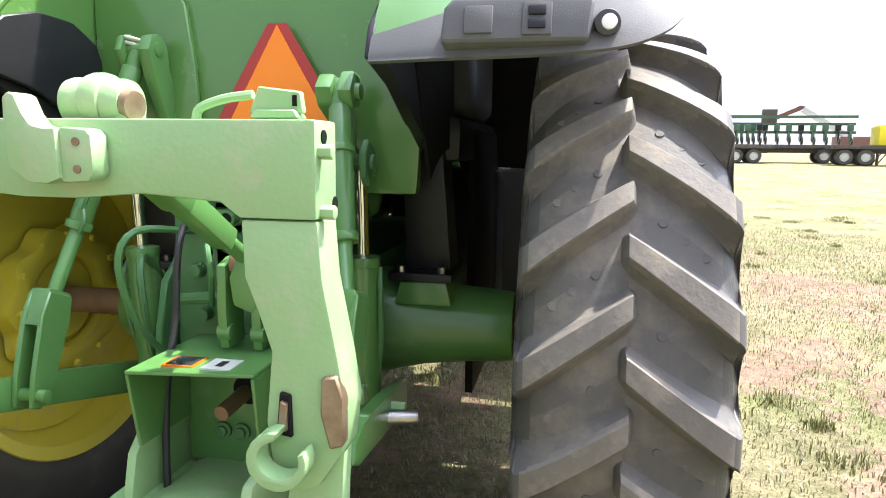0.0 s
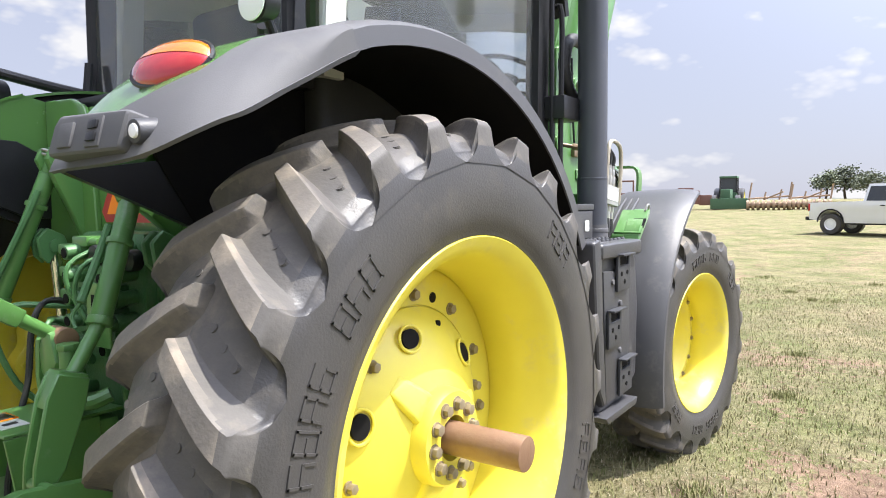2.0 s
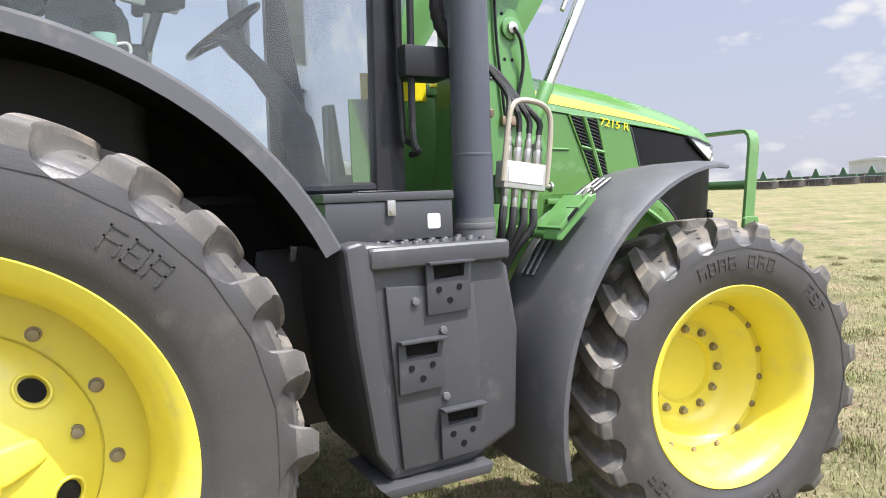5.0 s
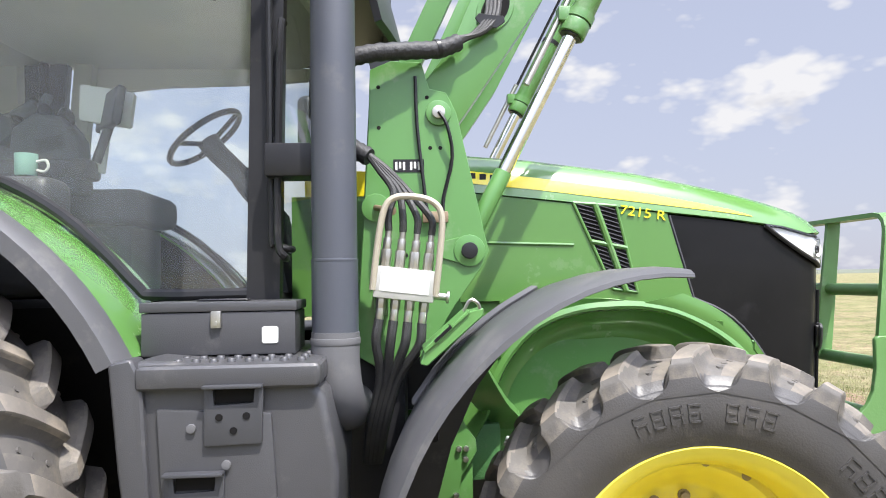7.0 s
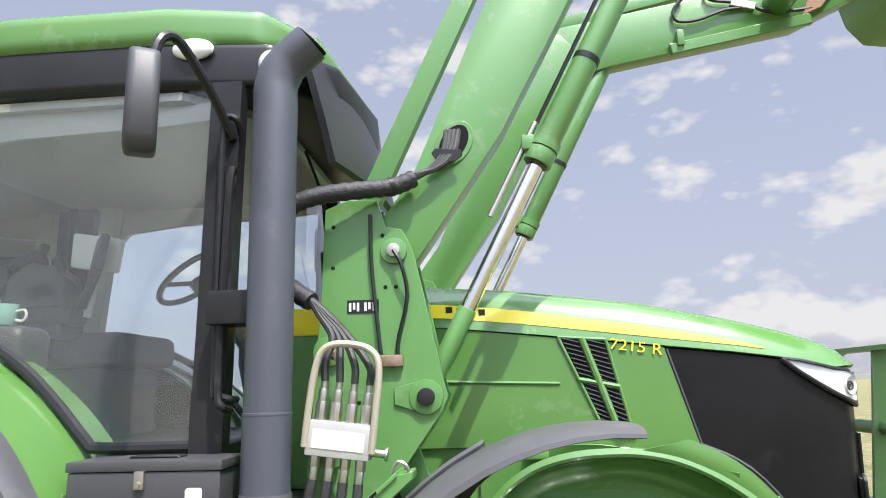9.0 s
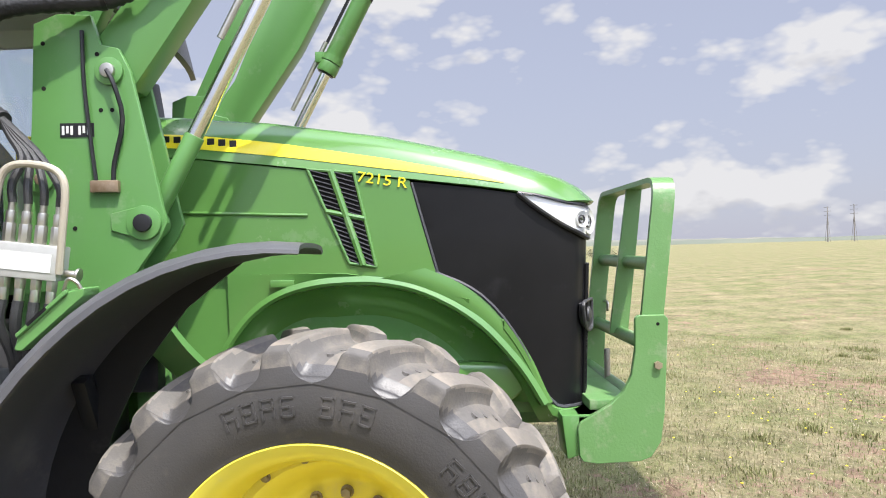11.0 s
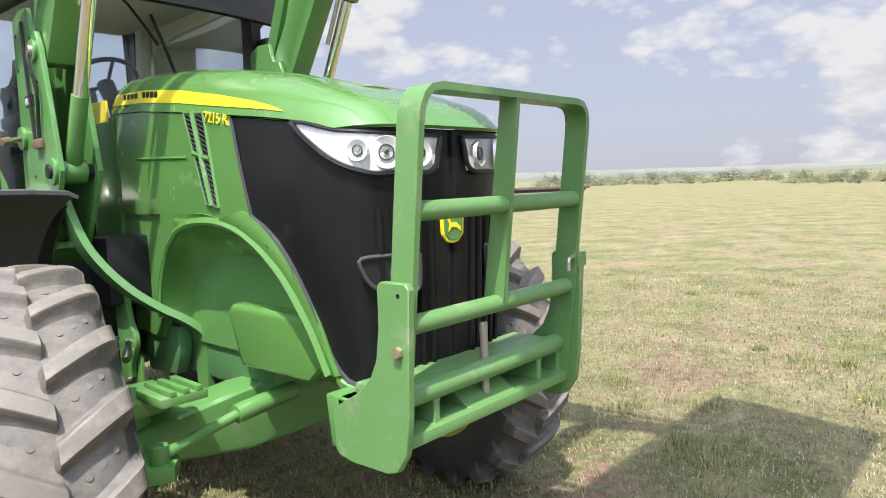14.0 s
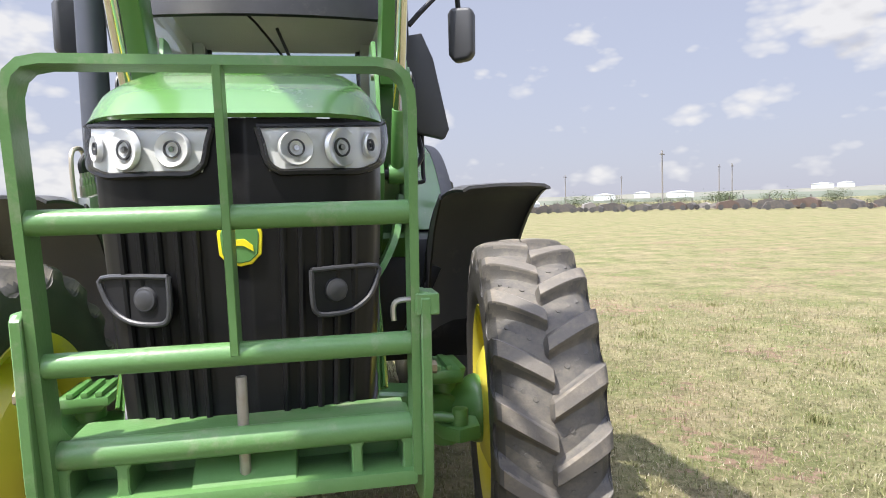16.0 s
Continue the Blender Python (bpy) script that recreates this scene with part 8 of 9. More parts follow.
part("hose_guard", slab(bmesh.new(), [(2.285, 2.735), (2.30, 2.755), (2.40, 2.745), (2.405, 2.72), (2.37, 2.695), (2.31, 2.70)], "x", 0.735, 0.742, 0.002, 1), BLACK, coup)
bm = slab(bmesh.new(), [(1.885, 1.70), (1.93, 1.70), (1.93, 1.58), (1.885, 1.58)], "x", 0.73, 0.95, 0.003, 1)
part("mount_arm", bm, GREEN, coup)
bm = rod(bmesh.new(), (0.725, 1.885, 1.985), (0.745, 1.885, 1.985), 0.055, n=28, bev=0.004)
part("round_boss", bm, GREEN, coup)
bm = rod(bmesh.new(), (0.745, 1.885, 1.985), (0.83, 1.94, 1.965), 0.012, n=12)
rod(bm, (0.80, 1.92, 1.972), (0.845, 1.95, 1.962), 0.019, n=8, bev=0.002)
part("nipple", bm, WORNSTEEL, coup)

# folded light bracket by the front mudguard
brk = thing("lamp_bracket", "green steel parking bracket beside the front mudguard", "bracket", (1.1, 2.12, 1.43))
bm = slab(bmesh.new(), [(2.035, 1.43), (2.06, 1.425), (2.245, 1.585), (2.245, 1.61), (2.20, 1.60), (2.12, 1.545), (2.055, 1.49)], "x", 1.055, 1.15, 0.004, 1)
arm = part("bracket_arm", bm, GREEN, brk)
bm = slab(bmesh.new(), [(2.05, 1.465), (2.20, 1.595), (2.195, 1.607), (2.045, 1.478)], "x", 1.00, 1.16, 0.003, 1)
part("bracket_plate", bm, GREEN, brk)
part("bracket_slot", slab(bmesh.new(), [(2.085, 1.50), (2.14, 1.548), (2.135, 1.556), (2.08, 1.508)], "x", 1.09, 1.1615), DARK, arm)
bm = tube(bmesh.new(), [(1.14, 2.18, 1.60), (1.15, 2.20, 1.635), (1.15, 2.225, 1.625), (1.14, 2.235, 1.595)], 0.006, 6, 4)
part("spring_clip", bm, STEEL, brk)
bm = rod(bmesh.new(), (0.9, 2.06, 1.45), (1.06, 2.06, 1.45), 0.022, n=12)
rod(bm, (0.74, 2.06, 1.45), (0.92, 2.06, 1.45), 0.030, n=12)
part("bracket_stub", bm, GREEN, brk)

# small things on the far side and by the mirror
bm = slab(bmesh.new(), [(-0.80, 2.70), (-0.90, 2.72), (-0.97, 2.56), (-1.06, 2.12), (-1.03, 2.06), (-0.86, 2.10), (-0.80, 2.30)], "y", 1.56, 1.66, 0.012, 2)
part("intake_shroud", bm, CHARCOAL, tractor, "dark grey angular shroud beside the cab", 40)
bm = tube(bmesh.new(), [(-0.86, 1.6, 2.1), (-0.88, 1.62, 1.95), (-0.80, 1.65, 1.86)], 0.018, 8, 3)
part("shroud_hose", bm, BLACK, tractor)
bm = tube(bmesh.new(), [(0.30, 1.66, 2.94), (0.10, 1.70, 2.75), (-0.05, 1.70, 2.55)], 0.008, 6, 2)
tube(bm, [(-0.02, 1.70, 2.72), (-0.10, 1.70, 2.52), (-0.16, 1.69, 2.36)], 0.010, 6, 2)
part("wiper", bm, BLACK, tractor)
bm = tube(bmesh.new(), [(0.14, 2.02, 2.28), (0.12, 2.0, 2.31), (-0.12, 2.0, 2.31), (-0.14, 2.02, 2.28)], 0.012, 6, 3)
part("cowl_trim", bm, BLACK, tractor)
# engine side: air hose and dark cover between hood and loader post
for s in (1, -1):
    part("firewall", slab(bmesh.new(), [(1.60, 1.45), (1.95, 1.45), (1.95, 2.10), (1.60, 2.14)], "x", s * 0.24, s * 0.34, 0.01), GREEN, tractor)
part("hood_rear_stripe", slab(bmesh.new(), [(1.56, 2.08), (1.90, 2.08), (1.90, 2.19), (1.56, 2.20)], "x", 0.335, 0.345, 0.002, 1), STRIPE, tractor)
part("hood_rear_panel", slab(bmesh.new(), [(1.50, 1.55), (1.95, 1.55), (1.95, 2.08), (1.50, 2.08)], "x", 0.325, 0.338, 0.002, 1), GREEN_HOOD, tractor)
# valve hoses low behind the front wheel
for k in range(3):
    bm = rod(bmesh.new(), (0.56 + 0.05 * k, 2.46, 1.0 + 0.03 * (k % 2)), (0.60 + 0.05 * k, 2.53, 0.97 + 0.03 * (k % 2)), 0.018, n=12, bev=0.003)
    rod(bm, (0.53 + 0.05 * k, 2.40, 1.02 + 0.03 * (k % 2)), (0.57 + 0.05 * k, 2.47, 0.995 + 0.03 * (k % 2)), 0.012, n=10)
    part("hose_fitting", bm, STEEL, tractor)

# mug on the side console
# screen and levers above the right armrest, grab handle on the pillar
bm = slab(bmesh.new(), [(0.575, 2.440), (0.577, 2.584), (0.590, 2.592), (0.805, 2.556), (0.813, 2.545), (0.796, 2.405), (0.785, 2.398), (0.585, 2.430)], "x", 0.285, 0.320, 0.008, 2)
rod(bm, (0.30, 0.69, 2.43), (0.30, 0.66, 2.20), 0.022, n=14)
screen = part("display_screen", bm, LINER, tractor, "pale backed display screen on a stalk", 40)
part("screen_face", slab(bmesh.new(), [(0.59, 2.45), (0.59, 2.572), (0.79, 2.538), (0.78, 2.415)], "x", 0.278, 0.284), DARKGLASS, screen)
bm = bmesh.new()
slab(bm, [(0.30, 2.10), (0.62, 2.10), (0.60, 2.34), (0.54, 2.43), (0.42, 2.45), (0.33, 2.38)], "x", 0.25, 0.40, 0.03, 3)
rod(bm, (0.32, 0.40, 2.44), (0.32, 0.43, 2.50), 0.014, n=12)
rod(bm, (0.32, 0.42, 2.48), (0.32, 0.45, 2.545), 0.026, 0.020, 16, 0.008)
rod(bm, (0.32, 0.30, 2.44), (0.32, 0.40, 2.50), 0.030, n=16, bev=0.010)
slab(bm, [(0.205, 2.39), (0.25, 2.46), (0.32, 2.43), (0.33, 2.36), (0.27, 2.31)], "x", 0.28, 0.38, 0.015, 2)
part("lever_console", bm, SEAT, tractor, "dark lever console beside the seat", 50)
bm = tube(bmesh.new(), [(0.825, 1.56, 2.82), (0.862, 1.56, 2.86), (0.870, 1.53, 2.875), (0.868, 1.508, 2.84), (0.866, 1.508, 2.5), (0.866, 1.512, 1.90), (0.866, 1.525, 1.845), (0.860, 1.57, 1.825), (0.825, 1.58, 1.825)], 0.013, 10, 4)
part("grab_handle", bm, BLACK, tractor, "black grab handle on the cab pillar")

mug = thing("mug", "pale green enamel mug on the side console", "mug", (0.585, 0.50, 2.14))
bm = bmesh.new()
prof = [(0.0, 0.0), (0.0, 0.036), (0.006, 0.040), (0.088, 0.042), (0.088, 0.038), (0.010, 0.036), (0.010, 0.0)]
turned(bm, prof, (0, 0, 0), 24)
bmesh.ops.rotate(bm, matrix=Matrix.Rotation(radians(-90), 3, "Y"), verts=bm.verts)
bmesh.ops.translate(bm, vec=(0.585, 0.50, 2.142), verts=bm.verts)
cup = part("cup", bm, material("mug_enamel", (0.30, 0.52, 0.44), 0.3, second=(0.27, 0.48, 0.41), scale=6, coat=0.3), mug)
part("mug_handle", tube(bmesh.new(), [(0.585, 0.54, 2.20), (0.585, 0.575, 2.205), (0.585, 0.585, 2.18), (0.585, 0.57, 2.16), (0.585, 0.54, 2.165)], 0.006, 6, 3), WHITE, mug, "white handle")

# ---------------------------------------------------------------- grass
def grass_material(name, tones):
    m = bpy.data.materials.new(name)
    m.use_nodes = True
    n, l = m.node_tree.nodes, m.node_tree.links
    b = n["Principled BSDF"]
    b.inputs["Roughness"].default_value = 0.8
    b.inputs["Specular IOR Level"].default_value = 0.2
    g = n.new("ShaderNodeNewGeometry")
    r = n.new("ShaderNodeValToRGB")
    r.color_ramp.elements[0].color = (*tones[0], 1)
    r.color_ramp.elements[1].color = (*tones[-1], 1)
    for k, c in enumerate(tones[1:-1]):
        e = r.color_ramp.elements.new((k + 1) / (len(tones) - 1))
        e.color = (*c, 1)
    l.new(g.outputs["Random Per Island"], r.inputs[0])
    l.new(r.outputs[0], b.inputs["Base Color"])
    return m


DRYBLADE = grass_material("dry_blades", [(0.33, 0.285, 0.185), (0.25, 0.22, 0.128), (0.19, 0.175, 0.09), (0.40, 0.36, 0.255)])
GREENBLADE = grass_material("green_blades", [(0.125, 0.150, 0.05), (0.185, 0.19, 0.076), (0.26, 0.24, 0.125), (0.16, 0.172, 0.065)])


def blades(name, count, spread, tall, mat, label, seed, clumps=None, lay=0.6):
    """Many single blades in one mesh."""
    rng = np.random.default_rng(seed)
    if clumps is None:
        r = spread[1] * np.sqrt(rng.random(count)) ** 1.25
        a = rng.random(count) * 2 * math.pi
        x, y = spread[0][0] + r * np.sin(a), spread[0][1] + r * np.cos(a)
    else:
        k = rng.integers(0, len(clumps), count)
        c = np.array(clumps)[k]
        x, y = c[:, 0] + rng.normal(0, 1, count) * c[:, 2], c[:, 1] + rng.normal(0, 1, count) * c[:, 2]
    keep = np.array([bareness(float(p), float(q)) for p, q in zip(x, y)]) + 0.16 * rng.random(count) < 0.62
    x, y = x[keep], y[keep]
    count = len(x)
    z = np.array([ground_z(float(p), float(q)) for p, q in zip(x, y)]) - 0.004
    h = tall * (0.45 + 0.9 * rng.random(count))
    lean, turn = rng.random(count) * lay * 2.0, rng.random(count) * 2 * math.pi
    w = 0.0022 + 0.0022 * rng.random(count)
    dx, dy = np.sin(turn), np.cos(turn)
    sx, sy = dy * w, -dx * w
    flat, up = np.sin(lean) * h, np.cos(lean) * h
    verts = np.empty((count, 5, 3))
    verts[:, 0] = np.c_[x - sx, y - sy, z]
    verts[:, 1] = np.c_[x + sx, y + sy, z]
    verts[:, 2] = np.c_[x + dx * flat * 0.40 + sx * 0.8, y + dy * flat * 0.40 + sy * 0.8, z + up * 0.65]
    verts[:, 3] = np.c_[x + dx * flat * 0.40 - sx * 0.8, y + dy * flat * 0.40 - sy * 0.8, z + up * 0.65]
    verts[:, 4] = np.c_[x + dx * flat, y + dy * flat, z + up]
    base = np.arange(count) * 5
    quads = np.c_[base, base + 1, base + 2, base + 3]
    tris = np.c_[base + 3, base + 2, base + 4]
    me = bpy.data.meshes.new(name)
    me.from_pydata(verts.reshape(-1, 3).tolist(), [], quads.tolist() + tris.tolist())
    me.materials.append(mat)
    return tagged(new(name, me), label, "grass", kind="stuff")


blades("dry_grass", 210000, ((0.0, 2.8), 9.5), 0.036, DRYBLADE, "short dry straw-coloured grass", 3, None, 0.75)
blades("short_grass", 110000, ((0.0, 2.8), 10.5), 0.042, GREENBLADE, "short green grass between the straw", 5, None, 0.6)
random.seed(11)
spots = []
while len(spots) < 150:
    x, y = random.uniform(-9, 7), random.uniform(-3.5, 14)
    if noise.noise((x * 0.55, y * 0.55, 9.0)) > -0.05 and not (abs(x) < 1.5 and -1.2 < y < 4.0 and random.random() < 0.75):
        spots.append((x, y, random.uniform(0.04, 0.13)))
spots += [(1.55, 1.95, 0.10), (1.75, 2.05, 0.09), (1.45, 2.15, 0.07), (-0.6, 5.75, 0.10), (-1.7, 5.6, 0.10), (-2.6, 6.1, 0.07), (-2.2, 4.2, 0.12), (-2.0, 4.0, 0.12), (-0.9, 3.9, 0.10), (2.4, 1.2, 0.08)]
blades("grass_tuft", 26000, None, 0.060, GREENBLADE, "longer green grass tufts", 7, spots, 0.42)
YELLOWFLOWER = material("yellow_petals", (0.80, 0.66, 0.03), 0.6)
rng = random.Random(4)
fb = bmesh.new()
for k in range(70):
    x, y = (rng.gauss(-3.4, 1.0), rng.gauss(6.6, 0.8)) if k < 45 else (rng.uniform(-8, -2), rng.uniform(4, 11))
    z = ground_z(x, y) + 0.05
    t = bmesh.new()
    bmesh.ops.create_icosphere(t, subdivisions=1, radius=0.011)
    bmesh.ops.transform(t, matrix=Matrix.Translation((x, y, z)) @ Matrix.Diagonal((1, 1, 0.5, 1)), verts=t.verts)
    merge(fb, t)
tagged(part("wild_flowers", fb, YELLOWFLOWER), "tiny yellow wild flowers in the grass", "flowers", kind="stuff")
STONE = material("red_clod", (0.27, 0.13, 0.08), 0.95, second=(0.34, 0.19, 0.12), scale=20, bump=0.5, bump_scale=60, vary=0.3)
fb = bmesh.new()
for k in range(2600):
    x, y = rng.uniform(-6, 7), rng.uniform(-3, 10)
    if bareness(x, y) < 0.52:
        continue
    t = bmesh.new()
    bmesh.ops.create_icosphere(t, subdivisions=1, radius=rng.uniform(0.005, 0.018))
    for v in t.verts:
        v.co *= 0.8 + 0.4 * rng.random()
    bmesh.ops.transform(t, matrix=Matrix.Translation((x, y, ground_z(x, y))) @ Matrix.Diagonal((1, 1.2, 0.6, 1)), verts=t.verts)
    merge(fb, t)
tagged(part("soil_clods", fb, STONE), "small clods of red soil", "soil", kind="stuff")


# ---------------------------------------------------------------- far things
def spot(az, d, eye=(2.4, 0.0)):
    """A place on the ground at a bearing from the path."""
    x, y = eye[0] + d * math.sin(radians(az)), eye[1] + d * math.cos(radians(az))
    return Vector((x, y, ground_z(x, y)))


def stand(ob, at, turn):
    ob.matrix_basis = Matrix.Translation(at) @ Matrix.Rotation(radians(turn), 4, "Z")
    return ob


def wheel_part(parent, at, r, w, rim=0.55, mat=None, name="wheel"):
    x, y, z = at
    bm = turned(bmesh.new(), [(-w / 2, r * rim), (-w / 2, r * 0.9), (-w * 0.35, r), (w * 0.35, r), (w / 2, r * 0.9), (w / 2, r * rim)], at, 28, 1.0)
    wh = part(name, bm, RUBBER, parent)
    bm = turned(bmesh.new(), [(-w * 0.42, 0.0), (-w * 0.42, r * 0.3), (-w * 0.3, r * 0.5), (-w / 2, r * rim), (w / 2, r * rim), (w * 0.3, r * 0.5), (w * 0.42, r * 0.3), (w * 0.42, 0.0)], at, 20, 1.0)
    part("rim", bm, mat or SILVER, wh)
    return wh


def pickup():
    """A white extended-cab pickup, nose towards +y, built at the origin."""
    t = thing("pickup_truck", "white pickup truck with a black front guard, parked on grass", "truck")
    hw = 0.98
    outline = [(-2.55, 0.60), (-2.58, 1.24), (-0.60, 1.28), (1.28, 1.26), (2.30, 1.18), (2.60, 1.06), (2.66, 0.62), (2.40, 0.60)]
    outline += [(1.95 + 0.47 * math.cos(radians(a)), 0.50 + 0.47 * math.sin(radians(a))) for a in range(12, 175, 18)]
    outline += [(1.42, 0.46), (-1.22, 0.46)]
    outline += [(-1.75 + 0.47 * math.cos(radians(a)), 0.50 + 0.47 * math.sin(radians(a))) for a in range(12, 175, 18)]
    part("body", slab(bmesh.new(), outline, "x", -hw, hw, 0.03, 2), WHITEPAINT, t, "", 40)
    bm = bmesh.new()
    ring = lambda w, ya, yb, z: [(-w, ya, z), (w, ya, z), (w, yb, z), (-w, yb, z)]
    a, b = ring(0.95, -0.62, 1.42, 1.24), ring(0.74, -0.50, 0.66, 1.92)
    va, vb = [bm.verts.new(p) for p in a], [bm.verts.new(p) for p in b]
    bm.faces.new(vb)
    for i in range(4):
        bm.faces.new((va[i], va[(i + 1) % 4], vb[(i + 1) % 4], vb[i]))
    bevelled(bm, 0.05, 3, 20)
    part("cab", bm, WHITEPAINT, t, "", 40)
    for s in (1, -1):
        bm = bmesh.new()
        vs = [bm.verts.new(p) for p in ((s * 0.955, -0.50, 1.30), (s * 0.955, 1.18, 1.30), (s * 0.80, 0.62, 1.83), (s * 0.80, -0.42, 1.83))]
        bm.faces.new(vs)
        part("side_window", thicken(bm, 0.02, (0, 0.3, 1.5)), DARKGLASS, t)
        part("door_line", box(bmesh.new(), (s * 0.979 - 0.004, 0.20, 0.62), (s * 0.979 + 0.004, 0.215, 1.22)), CHARCOAL, t)
        part("window_post", slab(bmesh.new(), [(0.16, 1.27), (0.26, 1.27), (0.23, 1.86), (0.15, 1.86)], "x", s * 0.80, s * 0.965, 0.01), WHITEPAINT, t)
        part("door_handle", box(bmesh.new(), (s * 0.98 - 0.02, -0.02, 1.10), (s * 0.98 + 0.02, 0.14, 1.14), 0.01), BLACK, t)
        part("wing_mirror", box(bmesh.new(), (min(s * 0.98, s * 1.22), 0.88, 1.26), (max(s * 0.98, s * 1.22), 0.98, 1.52), 0.03), BLACK, t)
        part("head_lamp", box(bmesh.new(), (min(s * 0.62, s * 0.96), 2.52, 0.92), (max(s * 0.62, s * 0.96), 2.64, 1.10), 0.03), SILVER, t)
        part("tail_light", box(bmesh.new(), (min(s * 0.86, s * 0.99), -2.60, 0.92), (max(s * 0.86, s * 0.99), -2.52, 1.22), 0.02), REDLENS, t)
        part("sill", box(bmesh.new(), (min(s * 0.80, s * 0.97), -1.24, 0.40), (max(s * 0.80, s * 0.97), 1.44, 0.50), 0.02), BLACK, t)
        for y in (1.95, -1.75):
            wheel_part(t, (s * 0.84, y, 0.41), 0.41, 0.28)
            bm = tube(bmesh.new(), [(s * 0.985, y + 0.48 * math.cos(radians(a)), 0.50 + 0.48 * math.sin(radians(a))) for a in range(0, 181, 20)], 0.03, 6, 1)
            part("wheel_trim", bm, BLACK, t)
    bm = bmesh.new()
    vs = [bm.verts.new(p) for p in ((-0.84, 1.40, 1.29), (0.84, 1.40, 1.29), (0.68, 0.70, 1.87), (-0.68, 0.70, 1.87))]
    bm.faces.new(vs)
    part("windscreen", thicken(bm, 0.02, (0, 0.3, 1.4)), DARKGLASS, t)
    part("bed", box(bmesh.new(), (-0.80, -2.48, 1.262), (0.80, -0.66, 1.275)), BLACK, t)
    bm = bmesh.new()
    box(bm, (-0.95, 2.62, 0.50), (0.95, 2.78, 0.80), 0.04)
    for x in (-0.80, -0.40, 0.40, 0.80):
        box(bm, (x - 0.05, 2.70, 0.55), (x + 0.05, 2.80, 1.28), 0.02)
    box(bm, (-0.45, 2.72, 1.16), (0.45, 2.79, 1.26), 0.02)
    tube(bm, [(-0.95, 2.62, 0.80), (-0.95, 2.70, 1.15), (-0.45, 2.76, 1.20)], 0.035, 8, 3)
    tube(bm, [(0.95, 2.62, 0.80), (0.95, 2.70, 1.15), (0.45, 2.76, 1.20)], 0.035, 8, 3)
    part("bull_bar", bm, BLACK, t, "black steel front guard")
    part("radiator_grille", box(bmesh.new(), (-0.58, 2.60, 0.72), (0.58, 2.67, 1.10), 0.02), CHARCOAL, t)
    part("rear_bumper", box(bmesh.new(), (-0.95, -2.72, 0.55), (0.95, -2.56, 0.70), 0.03), BLACK, t)
    return t


truck = pickup()
stand(truck, Vector((2.15, 28.0, ground_z(2.15, 28.0))), -112)


def flatbed(length, label, axles, name="flatbed_trailer"):
    t = thing(name, label, "trailer")
    bm = box(bmesh.new(), (-1.25, -length / 2, 1.05), (1.25, length / 2, 1.30), 0.02)
    part("deck", bm, DECK, t)
    bm = bmesh.new()
    for x in (-0.5, 0.5):
        slab(bm, [(-length / 2 + 0.3, 1.05), (length / 2 - 0.2, 1.05), (length / 2 - 0.4, 0.82), (0, 0.72), (-length / 2 + 0.3, 0.72)], "x", x - 0.08, x + 0.08)
    part("beam", bm, DECK, t)
    for y in axles:
        for s in (1, -1):
            wheel_part(t, (s * 1.0, y, 0.52), 0.52, 0.45, 0.55, WHITE)
    for s in (1, -1):
        bm = box(bmesh.new(), (s * 0.7 - 0.06, length * 0.22, 0.0), (s * 0.7 + 0.06, length * 0.22 + 0.14, 0.8))
        rod(bm, (s * 0.7, length * 0.22, 0.15), (s * 0.7, length * 0.22 - 0.45, 0.8), 0.04, n=8)
        part("landing_leg", bm, DECK, t)
    return t


def planter(width, label):
    """A folded row planter: bars, row units with small wheels, hoppers and marker arms."""
    t = thing("row_planter", label, "planter")
    bm = bmesh.new()
    for z, y in ((0.9, 0.0), (1.5, 0.3), (2.0, -0.2)):
        box(bm, (-width / 2, y - 0.09, z - 0.09), (width / 2, y + 0.09, z + 0.09))
    part("tool_bar", bm, FARGREEN, t)
    n = int(width / 0.75)
    for k in range(n):
        x = -width / 2 + 0.4 + k * (width - 0.8) / max(1, n - 1)
        bm = slab(bmesh.new(), [(-0.5, 0.9), (0.2, 1.0), (0.1, 0.35), (-0.3, 0.2), (-0.6, 0.3)], "x", x - 0.06, x + 0.06)
        box(bm, (x - 0.18, -0.35, 1.0), (x + 0.18, 0.05, 1.45), 0.04)
        u = part("row_unit", bm, FARGREEN if k % 3 else BLACK, t)
        wheel_part(u, (x + 0.05, -0.55, 0.30), 0.30, 0.12, 0.5, STRIPE, "gauge_wheel")
    return t


def far_tractor(label, mat):
    t = thing("far_tractor", label, "tractor")
    bm = box(bmesh.new(), (-0.4, 0.3, 0.9), (0.4, 2.6, 1.75), 0.08)
    part("hood", bm, mat, t)
    bm = box(bmesh.new(), (-0.75, -0.9, 2.75), (0.75, 0.6, 2.95), 0.06)
    part("roof", bm, mat, t)
    for s in (1, -1):
        for y in (-0.8, 0.5):
            part("cab_post", box(bmesh.new(), (s * 0.68 - 0.05, y - 0.05, 1.4), (s * 0.68 + 0.05, y + 0.05, 2.8)), BLACK, t)
        wheel_part(t, (s * 1.0, -0.6, 0.95), 0.95, 0.5, 0.6, YELLOW)
        wheel_part(t, (s * 0.95, 2.0, 0.62), 0.62, 0.4, 0.6, YELLOW)
    part("cab_glass", box(bmesh.new(), (-0.62, -0.75, 1.5), (0.62, 0.45, 2.75)), DARKGLASS, t)
    part("cab_base", box(bmesh.new(), (-0.7, -1.0, 0.8), (0.7, 0.5, 1.5), 0.05), mat, t)
    return t


